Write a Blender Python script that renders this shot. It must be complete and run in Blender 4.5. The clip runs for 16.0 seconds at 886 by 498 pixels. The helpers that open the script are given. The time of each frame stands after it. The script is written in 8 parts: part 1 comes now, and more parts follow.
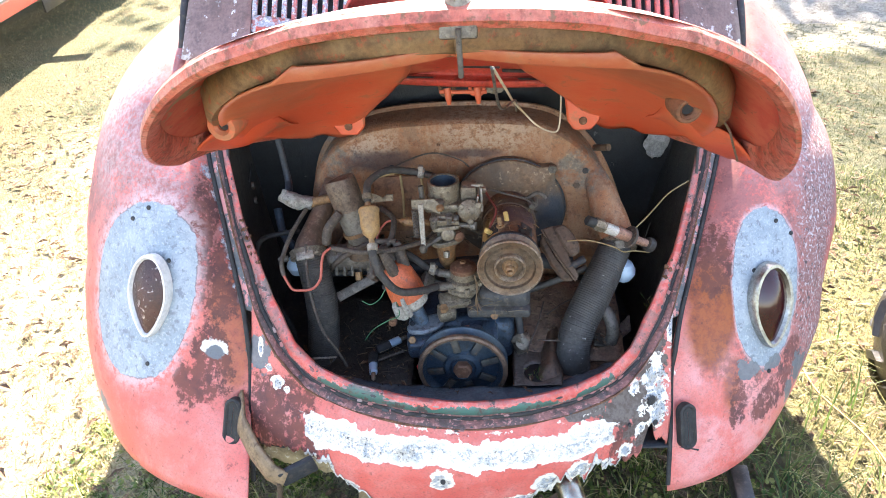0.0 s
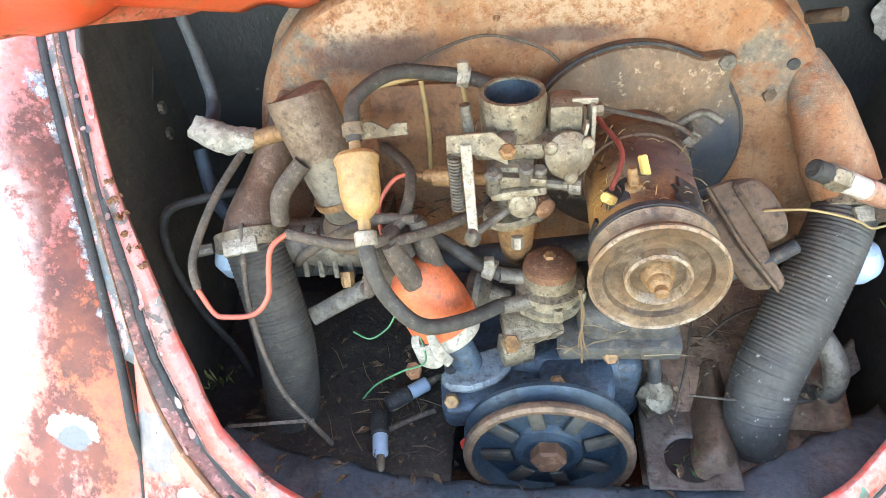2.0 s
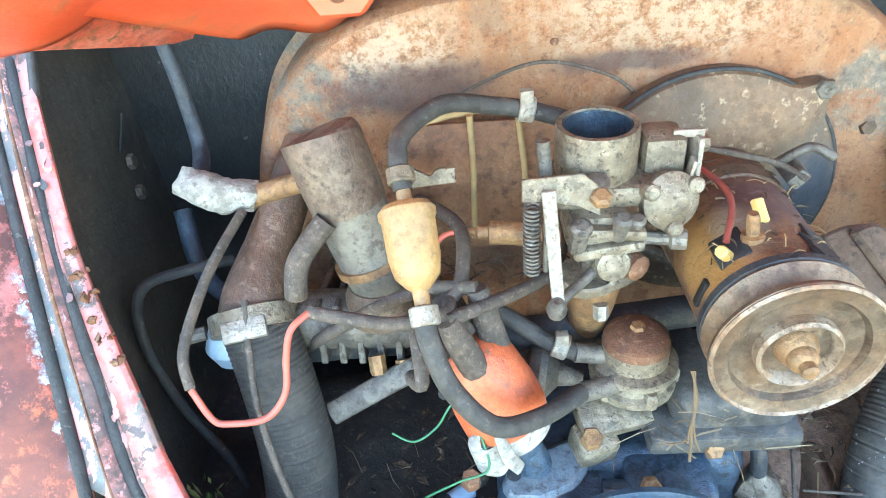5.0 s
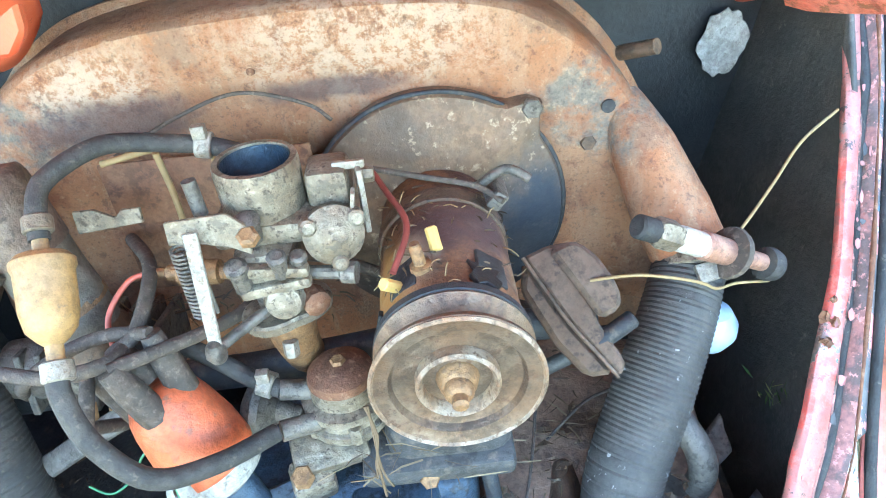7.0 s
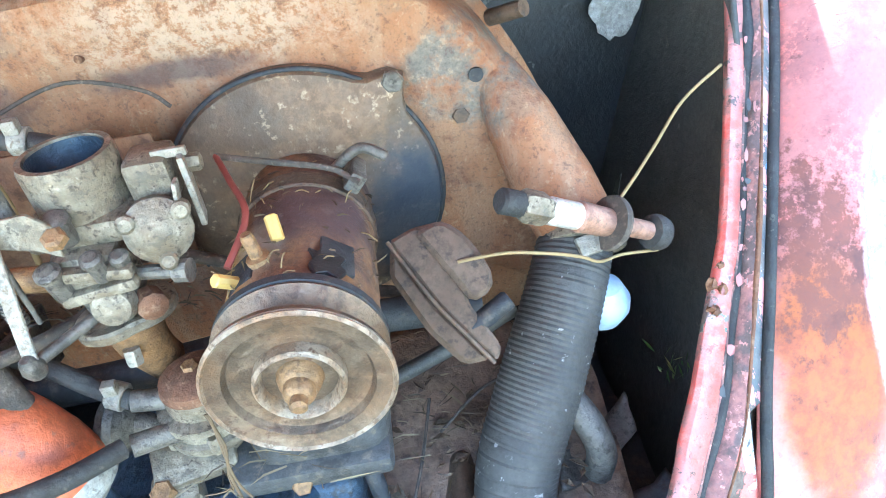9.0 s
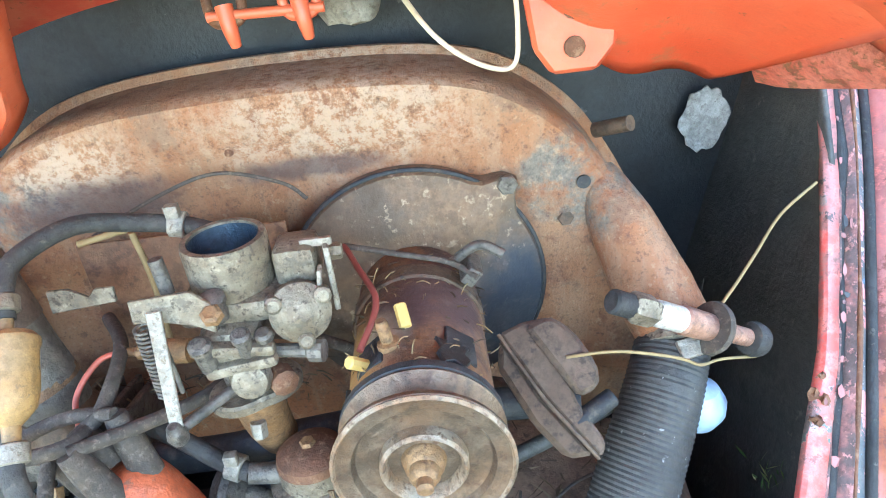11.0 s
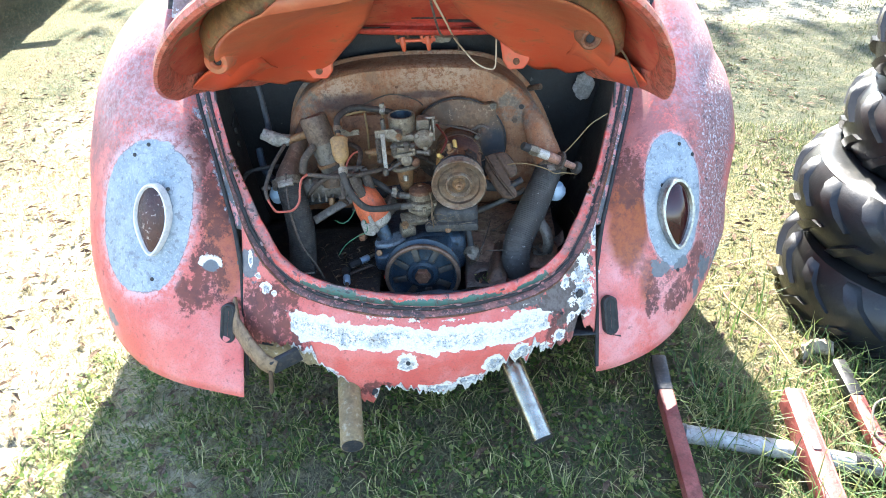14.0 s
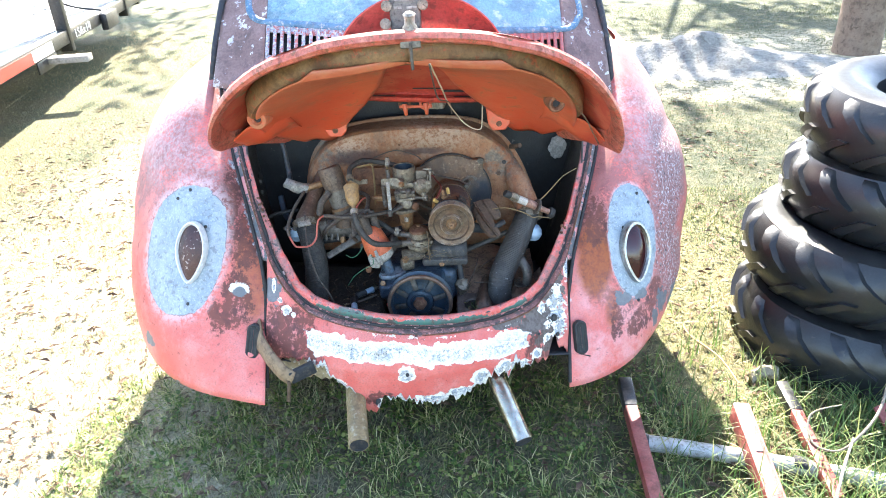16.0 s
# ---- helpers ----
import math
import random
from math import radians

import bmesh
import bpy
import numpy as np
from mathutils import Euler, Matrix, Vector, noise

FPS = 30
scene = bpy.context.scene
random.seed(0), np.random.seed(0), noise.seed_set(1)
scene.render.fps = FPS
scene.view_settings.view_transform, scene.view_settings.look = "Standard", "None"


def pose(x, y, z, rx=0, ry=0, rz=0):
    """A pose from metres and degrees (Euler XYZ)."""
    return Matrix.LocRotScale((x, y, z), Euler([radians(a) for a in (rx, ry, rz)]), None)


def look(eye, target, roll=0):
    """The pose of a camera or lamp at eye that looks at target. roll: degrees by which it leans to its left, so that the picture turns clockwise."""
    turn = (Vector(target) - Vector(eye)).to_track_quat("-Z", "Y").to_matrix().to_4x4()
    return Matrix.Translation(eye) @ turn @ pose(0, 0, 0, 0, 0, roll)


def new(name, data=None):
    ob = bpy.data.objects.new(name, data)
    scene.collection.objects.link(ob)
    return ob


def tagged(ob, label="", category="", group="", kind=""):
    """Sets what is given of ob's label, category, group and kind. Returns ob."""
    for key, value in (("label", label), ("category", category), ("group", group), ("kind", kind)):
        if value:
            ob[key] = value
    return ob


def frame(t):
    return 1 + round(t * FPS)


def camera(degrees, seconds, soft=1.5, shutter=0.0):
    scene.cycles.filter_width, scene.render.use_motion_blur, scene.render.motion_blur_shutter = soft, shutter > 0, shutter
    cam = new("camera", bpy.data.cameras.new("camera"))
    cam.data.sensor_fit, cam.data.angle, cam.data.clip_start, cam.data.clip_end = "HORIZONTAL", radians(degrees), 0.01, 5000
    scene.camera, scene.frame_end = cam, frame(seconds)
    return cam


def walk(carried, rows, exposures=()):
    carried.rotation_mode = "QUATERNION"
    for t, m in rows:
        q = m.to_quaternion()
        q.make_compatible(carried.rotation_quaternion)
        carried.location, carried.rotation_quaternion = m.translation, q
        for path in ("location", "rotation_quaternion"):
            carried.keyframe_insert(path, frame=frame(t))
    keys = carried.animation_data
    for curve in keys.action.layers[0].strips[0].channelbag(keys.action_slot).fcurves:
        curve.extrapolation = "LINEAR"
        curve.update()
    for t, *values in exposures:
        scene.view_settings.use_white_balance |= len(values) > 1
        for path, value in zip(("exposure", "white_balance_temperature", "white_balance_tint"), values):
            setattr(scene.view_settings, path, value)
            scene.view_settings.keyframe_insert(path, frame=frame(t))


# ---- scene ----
cam = camera(64.8, 16.0, soft=0.9)
PATH = [
    (0, (0.083, -0.997, 1.298), (-0.087, 0.678, 0.22), -3.7),
    (0.5, (0.001, -0.852, 1.253), (-0.112, 0.815, 0.153), -4.0),
    (1, (-0.013, -0.696, 1.179), (-0.197, 0.915, 0.009), -6.6),
    (1.5, (0.0, -0.506, 1.076), (-0.232, 1.043, -0.167), -7.4),
    (2, (-0.011, -0.41, 1.001), (-0.257, 1.109, -0.276), -6.7),
    (2.5, (-0.048, -0.333, 0.941), (-0.142, 1.212, -0.325), -4.3),
    (3, (-0.09, -0.31, 0.933), (-0.132, 1.29, -0.265), -3.2),
    (3.5, (-0.112, -0.306, 0.93), (-0.185, 1.333, -0.214), -4.2),
    (3.7, (-0.116, -0.3, 0.932), (-0.214, 1.365, -0.171), -5.2),
    (5.8, (-0.099, -0.305, 0.929), (-0.183, 1.31, -0.248), -4.7),
    (6, (-0.071, -0.303, 0.931), (-0.124, 1.317, -0.241), -4.9),
    (6.5, (0.015, -0.3, 0.933), (0.0, 1.321, -0.239), -6.0),
    (7, (0.094, -0.286, 0.925), (0.101, 1.349, -0.226), -6.1),
    (7.5, (0.151, -0.272, 0.907), (0.153, 1.362, -0.247), -7.5),
    (8, (0.181, -0.27, 0.887), (0.215, 1.351, -0.284), -8.5),
    (8.2, (0.184, -0.268, 0.886), (0.227, 1.337, -0.305), -8.4),
    (10.3, (0.16, -0.265, 0.918), (0.232, 1.447, -0.114), -9.4),
    (10.5, (0.152, -0.271, 0.921), (0.193, 1.474, -0.054), -8.8),
    (11, (0.127, -0.285, 0.919), (0.111, 1.47, -0.041), -7.0),
    (11.5, (0.09, -0.327, 0.909), (-0.057, 1.343, -0.181), -7.6),
    (12, (0.068, -0.444, 0.977), (-0.068, 1.182, -0.18), -6.1),
    (12.5, (0.027, -0.675, 1.142), (0.029, 0.976, 0.013), -4.8),
    (13, (0.019, -0.854, 1.247), (0.16, 0.733, 0.038), -5.0),
    (13.5, (0.062, -1.06, 1.287), (0.171, 0.589, 0.161), -4.3),
    (14, (0.117, -1.284, 1.301), (0.036, 0.384, 0.2), -3.8),
    (14.5, (0.099, -1.388, 1.32), (0.107, 0.329, 0.296), -3.2),
    (15, (0.042, -1.499, 1.35), (0.09, 0.224, 0.336), -2.1),
    (15.5, (0.066, -1.549, 1.361), (0.09, 0.209, 0.407), -3.1),
    (16, (0.115, -1.571, 1.354), (0.067, 0.205, 0.435), -2.9),
]
EXPOSURES = [(0.0, 3.1, 7200, 17), (0.5, 3.6, 7500, 18), (1.0, 4.05, 7900, 17), (1.5, 4.3, 8000, 12), (2.5, 4.62, 8300, 9), (3.5, 4.76, 7700, 6), (6.0, 4.7, 6400, 1), (8.0, 4.72, 6150, 1), (10.5, 4.32, 6500, 8), (11.0, 4.45, 6400, 5), (12.0, 4.73, 6050, 1), (12.6, 4.37, 6150, 4), (13.2, 3.78, 6200, 7), (14.0, 3.0, 6250, 9), (15.0, 2.87, 6350, 10), (15.5, 2.82, 6400, 10), (16.0, 3.12, 6450, 10)]
walk(cam, [(t, look(eye, target, roll)) for t, eye, target, roll in PATH], EXPOSURES)

# ---- light ----
SUN_AZ, SUN_EL = radians(0.5), radians(42)
world = bpy.data.worlds.new("sky")
scene.world = world
world.use_nodes = True
wn = world.node_tree.nodes
sky = wn.new("ShaderNodeTexSky")
sky.sky_type, sky.sun_disc = "NISHITA", False
sky.sun_elevation, sky.sun_rotation = SUN_EL, SUN_AZ
wn["Background"].inputs["Strength"].default_value = 0.12
world.node_tree.links.new(sky.outputs[0], wn["Background"].inputs["Color"])
sun_data = bpy.data.lights.new("sun", "SUN")
sun_data.energy, sun_data.angle, sun_data.color = 5.0, radians(0.6), (1.0, 0.93, 0.82)
sun = new("sun", sun_data)
sun.matrix_world = look((math.sin(SUN_AZ) * math.cos(SUN_EL) * 20, math.cos(SUN_AZ) * math.cos(SUN_EL) * 20, math.sin(SUN_EL) * 20), (0, 0, 0))


# ---- materials ----
class Nodes:
    """A short way to write node materials."""

    def __init__(self, name):
        self.mat = bpy.data.materials.new(name)
        self.mat.use_nodes = True
        self.tree = self.mat.node_tree
        self.bsdf = self.tree.nodes["Principled BSDF"]
        self.pos = self.node("ShaderNodeNewGeometry").outputs["Position"]

    def node(self, kind):
        return self.tree.nodes.new(kind)

    def put(self, value, socket):
        if isinstance(value, bpy.types.NodeSocket):
            self.tree.links.new(value, socket)
        elif isinstance(value, (tuple, list)) and socket.type == "RGBA":
            socket.default_value = (*value[:3], 1)
        else:
            socket.default_value = value

    def math(self, op, a, b=0.0, c=0.0):
        n = self.node("ShaderNodeMath")
        n.operation = op
        for v, s in zip((a, b, c), n.inputs):
            self.put(v, s)
        return n.outputs[0]

    def vec(self, op, a, b=(0, 0, 0), out=0):
        n = self.node("ShaderNodeVectorMath")
        n.operation = op
        self.put(a, n.inputs[0]), self.put(b, n.inputs[1])
        return n.outputs[out]

    def noise(self, scale, detail=4.0, rough=0.55, stretch=None, at=None):
        n = self.node("ShaderNodeTexNoise")
        p = at or self.pos
        if stretch:
            p = self.vec("MULTIPLY", p, stretch)
        self.put(p, n.inputs["Vector"])
        n.inputs["Scale"].default_value, n.inputs["Detail"].default_value, n.inputs["Roughness"].default_value = scale, detail, rough
        return n.outputs[0]

    def step(self, value, lo, hi):
        n = self.node("ShaderNodeMapRange")
        n.interpolation_type = "SMOOTHSTEP"
        self.put(value, n.inputs[0])
        n.inputs[1].default_value, n.inputs[2].default_value = lo, hi
        return n.outputs[0]

    def mix(self, fac, a, b):
        n = self.node("ShaderNodeMix")
        n.data_type = "RGBA"
        self.put(fac, n.inputs[0]), self.put(a, n.inputs[6]), self.put(b, n.inputs[7])
        return n.outputs[2]

    def blot(self, centre, radii, rag=0.3, scale=25.0, soft=0.06):
        """1 inside a ragged ellipsoid, 0 outside."""
        off = self.vec("DIVIDE", self.vec("SUBTRACT", self.pos, centre), radii)
        far = self.vec("LENGTH", off, out=1)
        far = self.math("ADD", far, self.math("MULTIPLY", self.math("SUBTRACT", self.noise(scale, 6, 0.65), 0.5), 2 * rag))
        return self.math("SUBTRACT", 1.0, self.step(far, 1 - soft, 1 + soft))

    def done(self, color, rough=0.7, metal=0.0, bump=None, strength=0.3, distance=0.002, **more):
        self.put(color, self.bsdf.inputs["Base Color"])
        self.put(rough, self.bsdf.inputs["Roughness"])
        self.put(metal, self.bsdf.inputs["Metallic"])
        for k, v in more.items():
            self.put(v, self.bsdf.inputs[k.replace("_", " ")])
        if bump is not None:
            b = self.node("ShaderNodeBump")
            b.inputs["Strength"].default_value, b.inputs["Distance"].default_value = strength, distance
            self.put(bump, b.inputs["Height"])
            self.tree.links.new(b.outputs[0], self.bsdf.inputs["Normal"])
        return self.mat


def grimy(name, base, second, third=None, scale=18.0, rough=0.7, metal=0.0, fine=160.0, bump=0.6, distance=0.0024, cover=(0.52, 0.66), spread=(0.35, 0.65), dirt=0.55, marks=()):
    """A worn surface: two tones in large blotches, a third in small ones, dirt in scabs and fine relief."""
    n = Nodes(name)
    big, small, dust = n.noise(scale, 5, 0.6), n.noise(scale * 4.3, 6, 0.65), n.noise(fine, 4, 0.7)
    scab = n.noise(scale * 1.9, 7, 0.72, at=n.vec("ADD", n.pos, (4.1, 2.3, 7.7)))
    col = n.mix(n.step(big, *spread), base, second)
    if third:
        col = n.mix(n.step(small, *cover), col, third)
    soil = tuple(0.35 * c + 0.1 * k for c, k in zip(base, (0.10, 0.07, 0.05)))
    col = n.mix(n.math("MULTIPLY", n.step(scab, 0.50, 0.62), dirt), col, soil)
    col = n.mix(n.math("MULTIPLY", n.step(n.math("SUBTRACT", 1.0, scab), 0.56, 0.66), dirt * 0.5), col, tuple(min(0.8, c * 1.55 + 0.012) for c in base))
    col = n.mix(n.math("MULTIPLY", n.step(dust, 0.34, 0.72), 0.5), col, tuple(c * 0.4 for c in base))
    for centre, radii, tint, amount in marks:
        col = n.mix(n.math("MULTIPLY", n.blot(centre, radii, 0.6, scale * 1.6, 0.45), amount), col, tint)
    r = n.math("ADD", rough - 0.16, n.math("ADD", n.math("MULTIPLY", small, 0.2), n.math("MULTIPLY", scab, 0.14)))
    return n.done(col, r, metal, n.math("ADD", n.math("ADD", small, scab), n.math("MULTIPLY", dust, 0.7)), bump, distance)


def car_paint():
    """Sun-faded red paint with rust, bare primer, filler and chalky pitting."""
    n = Nodes("faded_red_paint")
    n.pos = n.node("ShaderNodeTexCoord").outputs["Object"]
    M = n.math
    big, mid, small, dust, pit = n.noise(5, 4, 0.6), n.noise(22, 6, 0.65), n.noise(70, 6, 0.7), n.noise(260, 3, 0.6), n.noise(150, 5, 0.8)
    cloud = n.noise(13, 7, 0.75, at=n.vec("ADD", n.pos, (2, 5, 1)))
    split = n.node("ShaderNodeSeparateXYZ")
    n.put(n.pos, split.inputs[0])
    X, Y, Z = split.outputs
    wide = M("ABSOLUTE", X)

    def mark(c, *more):
        return n.blot((c[0] + 0.023 * abs(c[0]), c[1], c[2] + 0.035 * c[0]), *more)

    def both(a, b, *more):
        out = M("MULTIPLY", a, b)
        for c in more:
            out = M("MULTIPLY", out, c)
        return out

    def most(*masks):
        out = masks[0]
        for m in masks[1:]:
            out = M("MAXIMUM", out, m)
        return out

    def less(value, lo, hi):
        return M("SUBTRACT", 1.0, n.step(value, lo, hi))

    def fields(items, rag, scale, soft):
        return most(*[mark(c, r, rag, scale, soft) for c, r in items])

    red, pink, pale = (0.62, 0.112, 0.086), (0.67, 0.185, 0.15), (0.68, 0.285, 0.25)
    col = n.mix(n.step(M("ADD", big, M("MULTIPLY", mid, 0.25)), 0.5, 0.8), red, pink)
    col = n.mix(both(n.step(cloud, 0.45, 0.7), 0.55), col, pale)
    col = n.mix(both(n.step(dust, 0.45, 0.7), 0.2), col, (0.40, 0.12, 0.10))
    # upper halves weathered to rose brown, then to a pale bloom
    upper = n.step(M("ADD", Z, M("MULTIPLY", M("SUBTRACT", cloud, 0.5), 0.6)), 0.44, 0.62)
    col = n.mix(both(upper, n.step(M("ADD", M("MULTIPLY", pit, 0.5), M("MULTIPLY", cloud, 0.5)), 0.40, 0.52), 0.85), col, n.mix(n.step(mid, 0.42, 0.6), (0.30, 0.115, 0.105), (0.20, 0.075, 0.07)))
    bloom = most(mark((-0.70, 0.30, 0.78), (0.11, 0.25, 0.14), 0.8, 9, 0.6), mark((-0.60, 0.2, 0.715), (0.09, 0.2, 0.06), 0.8, 14, 0.6), mark((0.66, 0.25, 0.76), (0.12, 0.25, 0.10), 0.9, 9, 0.6), mark((0.56, 0.3, 0.82), (0.1, 0.2, 0.06), 0.8, 9, 0.6))
    col = n.mix(both(bloom, n.step(M("ADD", M("MULTIPLY", small, 0.5), M("MULTIPLY", pit, 0.5)), 0.40, 0.62), 0.55), col, (0.62, 0.47, 0.46))
    # pitting on the outer flank of one fender
    flank = fields([((0.68, 0.12, 0.52), (0.05, 0.3, 0.17)), ((0.70, 0.22, 0.66), (0.07, 0.3, 0.13)), ((0.72, 0.15, 0.40), (0.05, 0.3, 0.10))], 0.6, 18, 0.5)
    col = n.mix(both(flank, 0.8), col, (0.26, 0.135, 0.125))
    col = n.mix(both(flank, n.step(pit, 0.53, 0.58), 0.85), col, (0.63, 0.59, 0.58))
    col = n.mix(both(flank, n.step(n.noise(120, 5, 0.8, at=n.vec("ADD", n.pos, (7, 1, 3))), 0.545, 0.59), 0.9), col, (0.05, 0.045, 0.05))
    # lower right fender painted a paler pink for the overexposed light on it
    rosy_glare = fields([((0.52, -0.05, 0.28), (0.13, 0.2, 0.10)), ((0.46, -0.02, 0.40), (0.05, 0.2, 0.07))], 0.5, 9, 0.5)
    col = n.mix(both(rosy_glare, n.step(cloud, 0.32, 0.62), 0.65), col, (0.70, 0.34, 0.33))
    # rust: an orange ground, dark scabs and thin runs
    runs = n.noise(34, 6, 0.7, stretch=(1.7, 1, 0.35))
    orange = most(both(fields([((0.455, 0.03, 0.475), (0.05, 0.3, 0.085))], 0.4, 22, 0.3), 0.9), both(fields([((-0.432, 0.0, 0.465), (0.030, 0.2, 0.095)), ((-0.45, 0.03, 0.52), (0.03, 0.2, 0.06)), ((0.50, 0.0, 0.36), (0.02, 0.1, 0.05))], 0.5, 24, 0.4), 0.7))
    col = n.mix(orange, col, n.mix(n.step(small, 0.4, 0.65), (0.31, 0.085, 0.020), (0.20, 0.05, 0.018)))
    scab = fields([((-0.475, 0.0, 0.435), (0.045, 0.2, 0.075)), ((-0.525, -0.02, 0.388), (0.035, 0.2, 0.045)), ((-0.455, 0.05, 0.56), (0.04, 0.2, 0.075)), ((-0.50, 0.12, 0.65), (0.03, 0.2, 0.09)), ((-0.335, -0.1, 0.36), (0.080, 0.2, 0.085)), ((-0.30, -0.13, 0.33), (0.05, 0.2, 0.04)), ((0.58, -0.03, 0.315), (0.045, 0.2, 0.035)), ((0.515, -0.05, 0.335), (0.02, 0.2, 0.05)), ((0.46, 0.06, 0.56), (0.04, 0.2, 0.06)), ((0.64, 0.02, 0.36), (0.04, 0.2, 0.05)), ((0.30, -0.13, 0.315), (0.045, 0.1, 0.040)), ((-0.10, -0.2, 0.22), (0.04, 0.1, 0.03))], 0.6, 20, 0.45)
    grain = M("ADD", M("ADD", M("MULTIPLY", runs, 0.3), M("MULTIPLY", small, 0.4)), M("MULTIPLY", pit, 0.3))
    rusty = most(n.step(M("ADD", grain, M("MULTIPLY", scab, 0.165)), 0.575, 0.66), both(n.step(M("ADD", small, M("MULTIPLY", mid, 0.4)), 0.80, 0.90), 0.6))
    col = n.mix(both(rusty, 0.9), col, n.mix(n.step(mid, 0.4, 0.65), (0.145, 0.050, 0.036), (0.065, 0.030, 0.028)))
    mottle = fields([((0.555, -0.01, 0.385), (0.085, 0.2, 0.055)), ((0.62, 0.0, 0.345), (0.05, 0.2, 0.05))], 0.7, 14, 0.6)
    col = n.mix(both(mottle, n.step(M("ADD", M("MULTIPLY", small, 0.6), M("MULTIPLY", pit, 0.4)), 0.47, 0.54), 0.8), col, n.mix(n.step(mid, 0.42, 0.6), (0.24, 0.10, 0.09), (0.12, 0.06, 0.055)))
    # blue grey scuffs along the fender seam
    seam = M("SUBTRACT", wide, M("ADD", 0.198, M("MULTIPLY", Z, 0.41)))
    scuff = both(less(M("ADD", seam, M("MULTIPLY", M("SUBTRACT", mid, 0.5), 0.06)), 0.006, 0.012), n.step(Z, 0.50, 0.53), n.step(M("SUBTRACT", 0.1, X), 0.0, 0.02), n.step(small, 0.44, 0.5))
    col = n.mix(both(scuff, 0.9), col, n.mix(n.step(pit, 0.45, 0.6), (0.20, 0.25, 0.30), (0.55, 0.55, 0.55)))
    # primer round the tail lamps, feathered into a pale halo
    prim, halo, line = [], [], []
    for c, (rx, rz), lean, feather in (((-0.608, 0.05, 0.500), (0.108, 0.150), 0.25, 0.22), ((0.580, 0.06, 0.530), (0.073, 0.132), -0.1, 0.07)):
        dz = M("SUBTRACT", Z, c[2])
        dx = M("SUBTRACT", M("SUBTRACT", X, c[0]), M("MULTIPLY", dz, lean))
        far = M("POWER", M("ADD", M("POWER", M("ABSOLUTE", M("DIVIDE", dx, rx)), 2.3), M("POWER", M("ABSOLUTE", M("DIVIDE", dz, rz)), 2.3)), 1 / 2.3)
        far = M("ADD", far, M("ADD", M("MULTIPLY", M("SUBTRACT", mid, 0.5), 0.16), M("MULTIPLY", M("SUBTRACT", small, 0.5), 0.10)))
        prim.append(less(far, 0.985, 1.0))
        halo.append(both(less(far, 1.0, 1.0 + feather), 0.6))
        line.append(less(M("ABSOLUTE", M("SUBTRACT", far, 0.995)), 0.006, 0.014))
    col = n.mix(both(most(*halo), n.step(small, 0.38, 0.56)), col, (0.66, 0.49, 0.48))
    tone = n.mix(n.step(cloud, 0.4, 0.65), (0.25, 0.295, 0.325), (0.37, 0.405, 0.43))
    tone = n.mix(both(n.step(pit, 0.52, 0.62), 0.6), tone, (0.50, 0.525, 0.535))
    tone = n.mix(both(n.step(small, 0.54, 0.62), 0.7), tone, (0.16, 0.175, 0.20))
    col = n.mix(most(*prim), col, tone)
    col = n.mix(both(most(*line), n.step(mid, 0.42, 0.5), 0.6), col, (0.12, 0.11, 0.12))
    # dark grey undercoat showing in flakes
    flake = fields([((0.535, -0.02, 0.383), (0.024, 0.2, 0.018)), ((0.59, 0.0, 0.374), (0.022, 0.2, 0.013)), ((0.668, 0.04, 0.335), (0.020, 0.2, 0.032)), ((0.645, 0.01, 0.30), (0.012, 0.2, 0.026)), ((0.72, 0.14, 0.30), (0.02, 0.2, 0.05)), ((-0.735, 0.05, 0.285), (0.016, 0.2, 0.018)), ((-0.382, -0.05, 0.455), (0.022, 0.1, 0.032)), ((0.70, 0.05, 0.235), (0.02, 0.1, 0.02)), ((-0.64, 0.0, 0.215), (0.01, 0.1, 0.012))], 1.5, 40, 0.05)
    col = n.mix(both(flake, 0.95), col, n.mix(n.step(small, 0.4, 0.6), (0.115, 0.135, 0.145), (0.16, 0.175, 0.18)))
    # stripped metal on the torn corner of the apron
    stripped = fields([((0.285, -0.12, 0.385), (0.055, 0.1, 0.040)), ((0.335, -0.07, 0.430), (0.034, 0.1, 0.04)), ((0.215, -0.146, 0.39), (0.05, 0.1, 0.012)), ((0.325, -0.1, 0.345), (0.036, 0.1, 0.042))], 1.3, 34, 0.06)
    front = less(Y, 0.02, 0.03)
    col = n.mix(both(stripped, front), col, n.mix(n.step(small, 0.42, 0.6), (0.13, 0.10, 0.085), (0.075, 0.05, 0.04)))
    # filler: chalk white at its broken edge, blue grey and pitted within
    band = M("ABSOLUTE", M("SUBTRACT", M("SUBTRACT", Z, 0.345), M("MULTIPLY", both(X, X), 0.10)))
    taper = M("MULTIPLY", n.step(M("ABSOLUTE", M("ADD", X, 0.02)), 0.24, 0.31), 0.012)
    band = M("ADD", M("ADD", band, taper), M("ADD", M("MULTIPLY", M("SUBTRACT", n.noise(20, 3, 0.6), 0.5), 0.05), M("MULTIPLY", M("SUBTRACT", n.noise(75, 5, 0.7), 0.5), 0.018)))
    filler = both(less(band, 0.0255, 0.027), front, less(M("ABSOLUTE", M("ADD", X, M("MULTIPLY", M("SUBTRACT", mid, 0.5), 0.10))), 0.280, 0.284))
    core = both(less(band, 0.006, 0.024), n.step(M("ADD", M("MULTIPLY", pit, 0.6), M("MULTIPLY", mid, 0.4)), 0.47, 0.56))
    chips, hearts = [], []
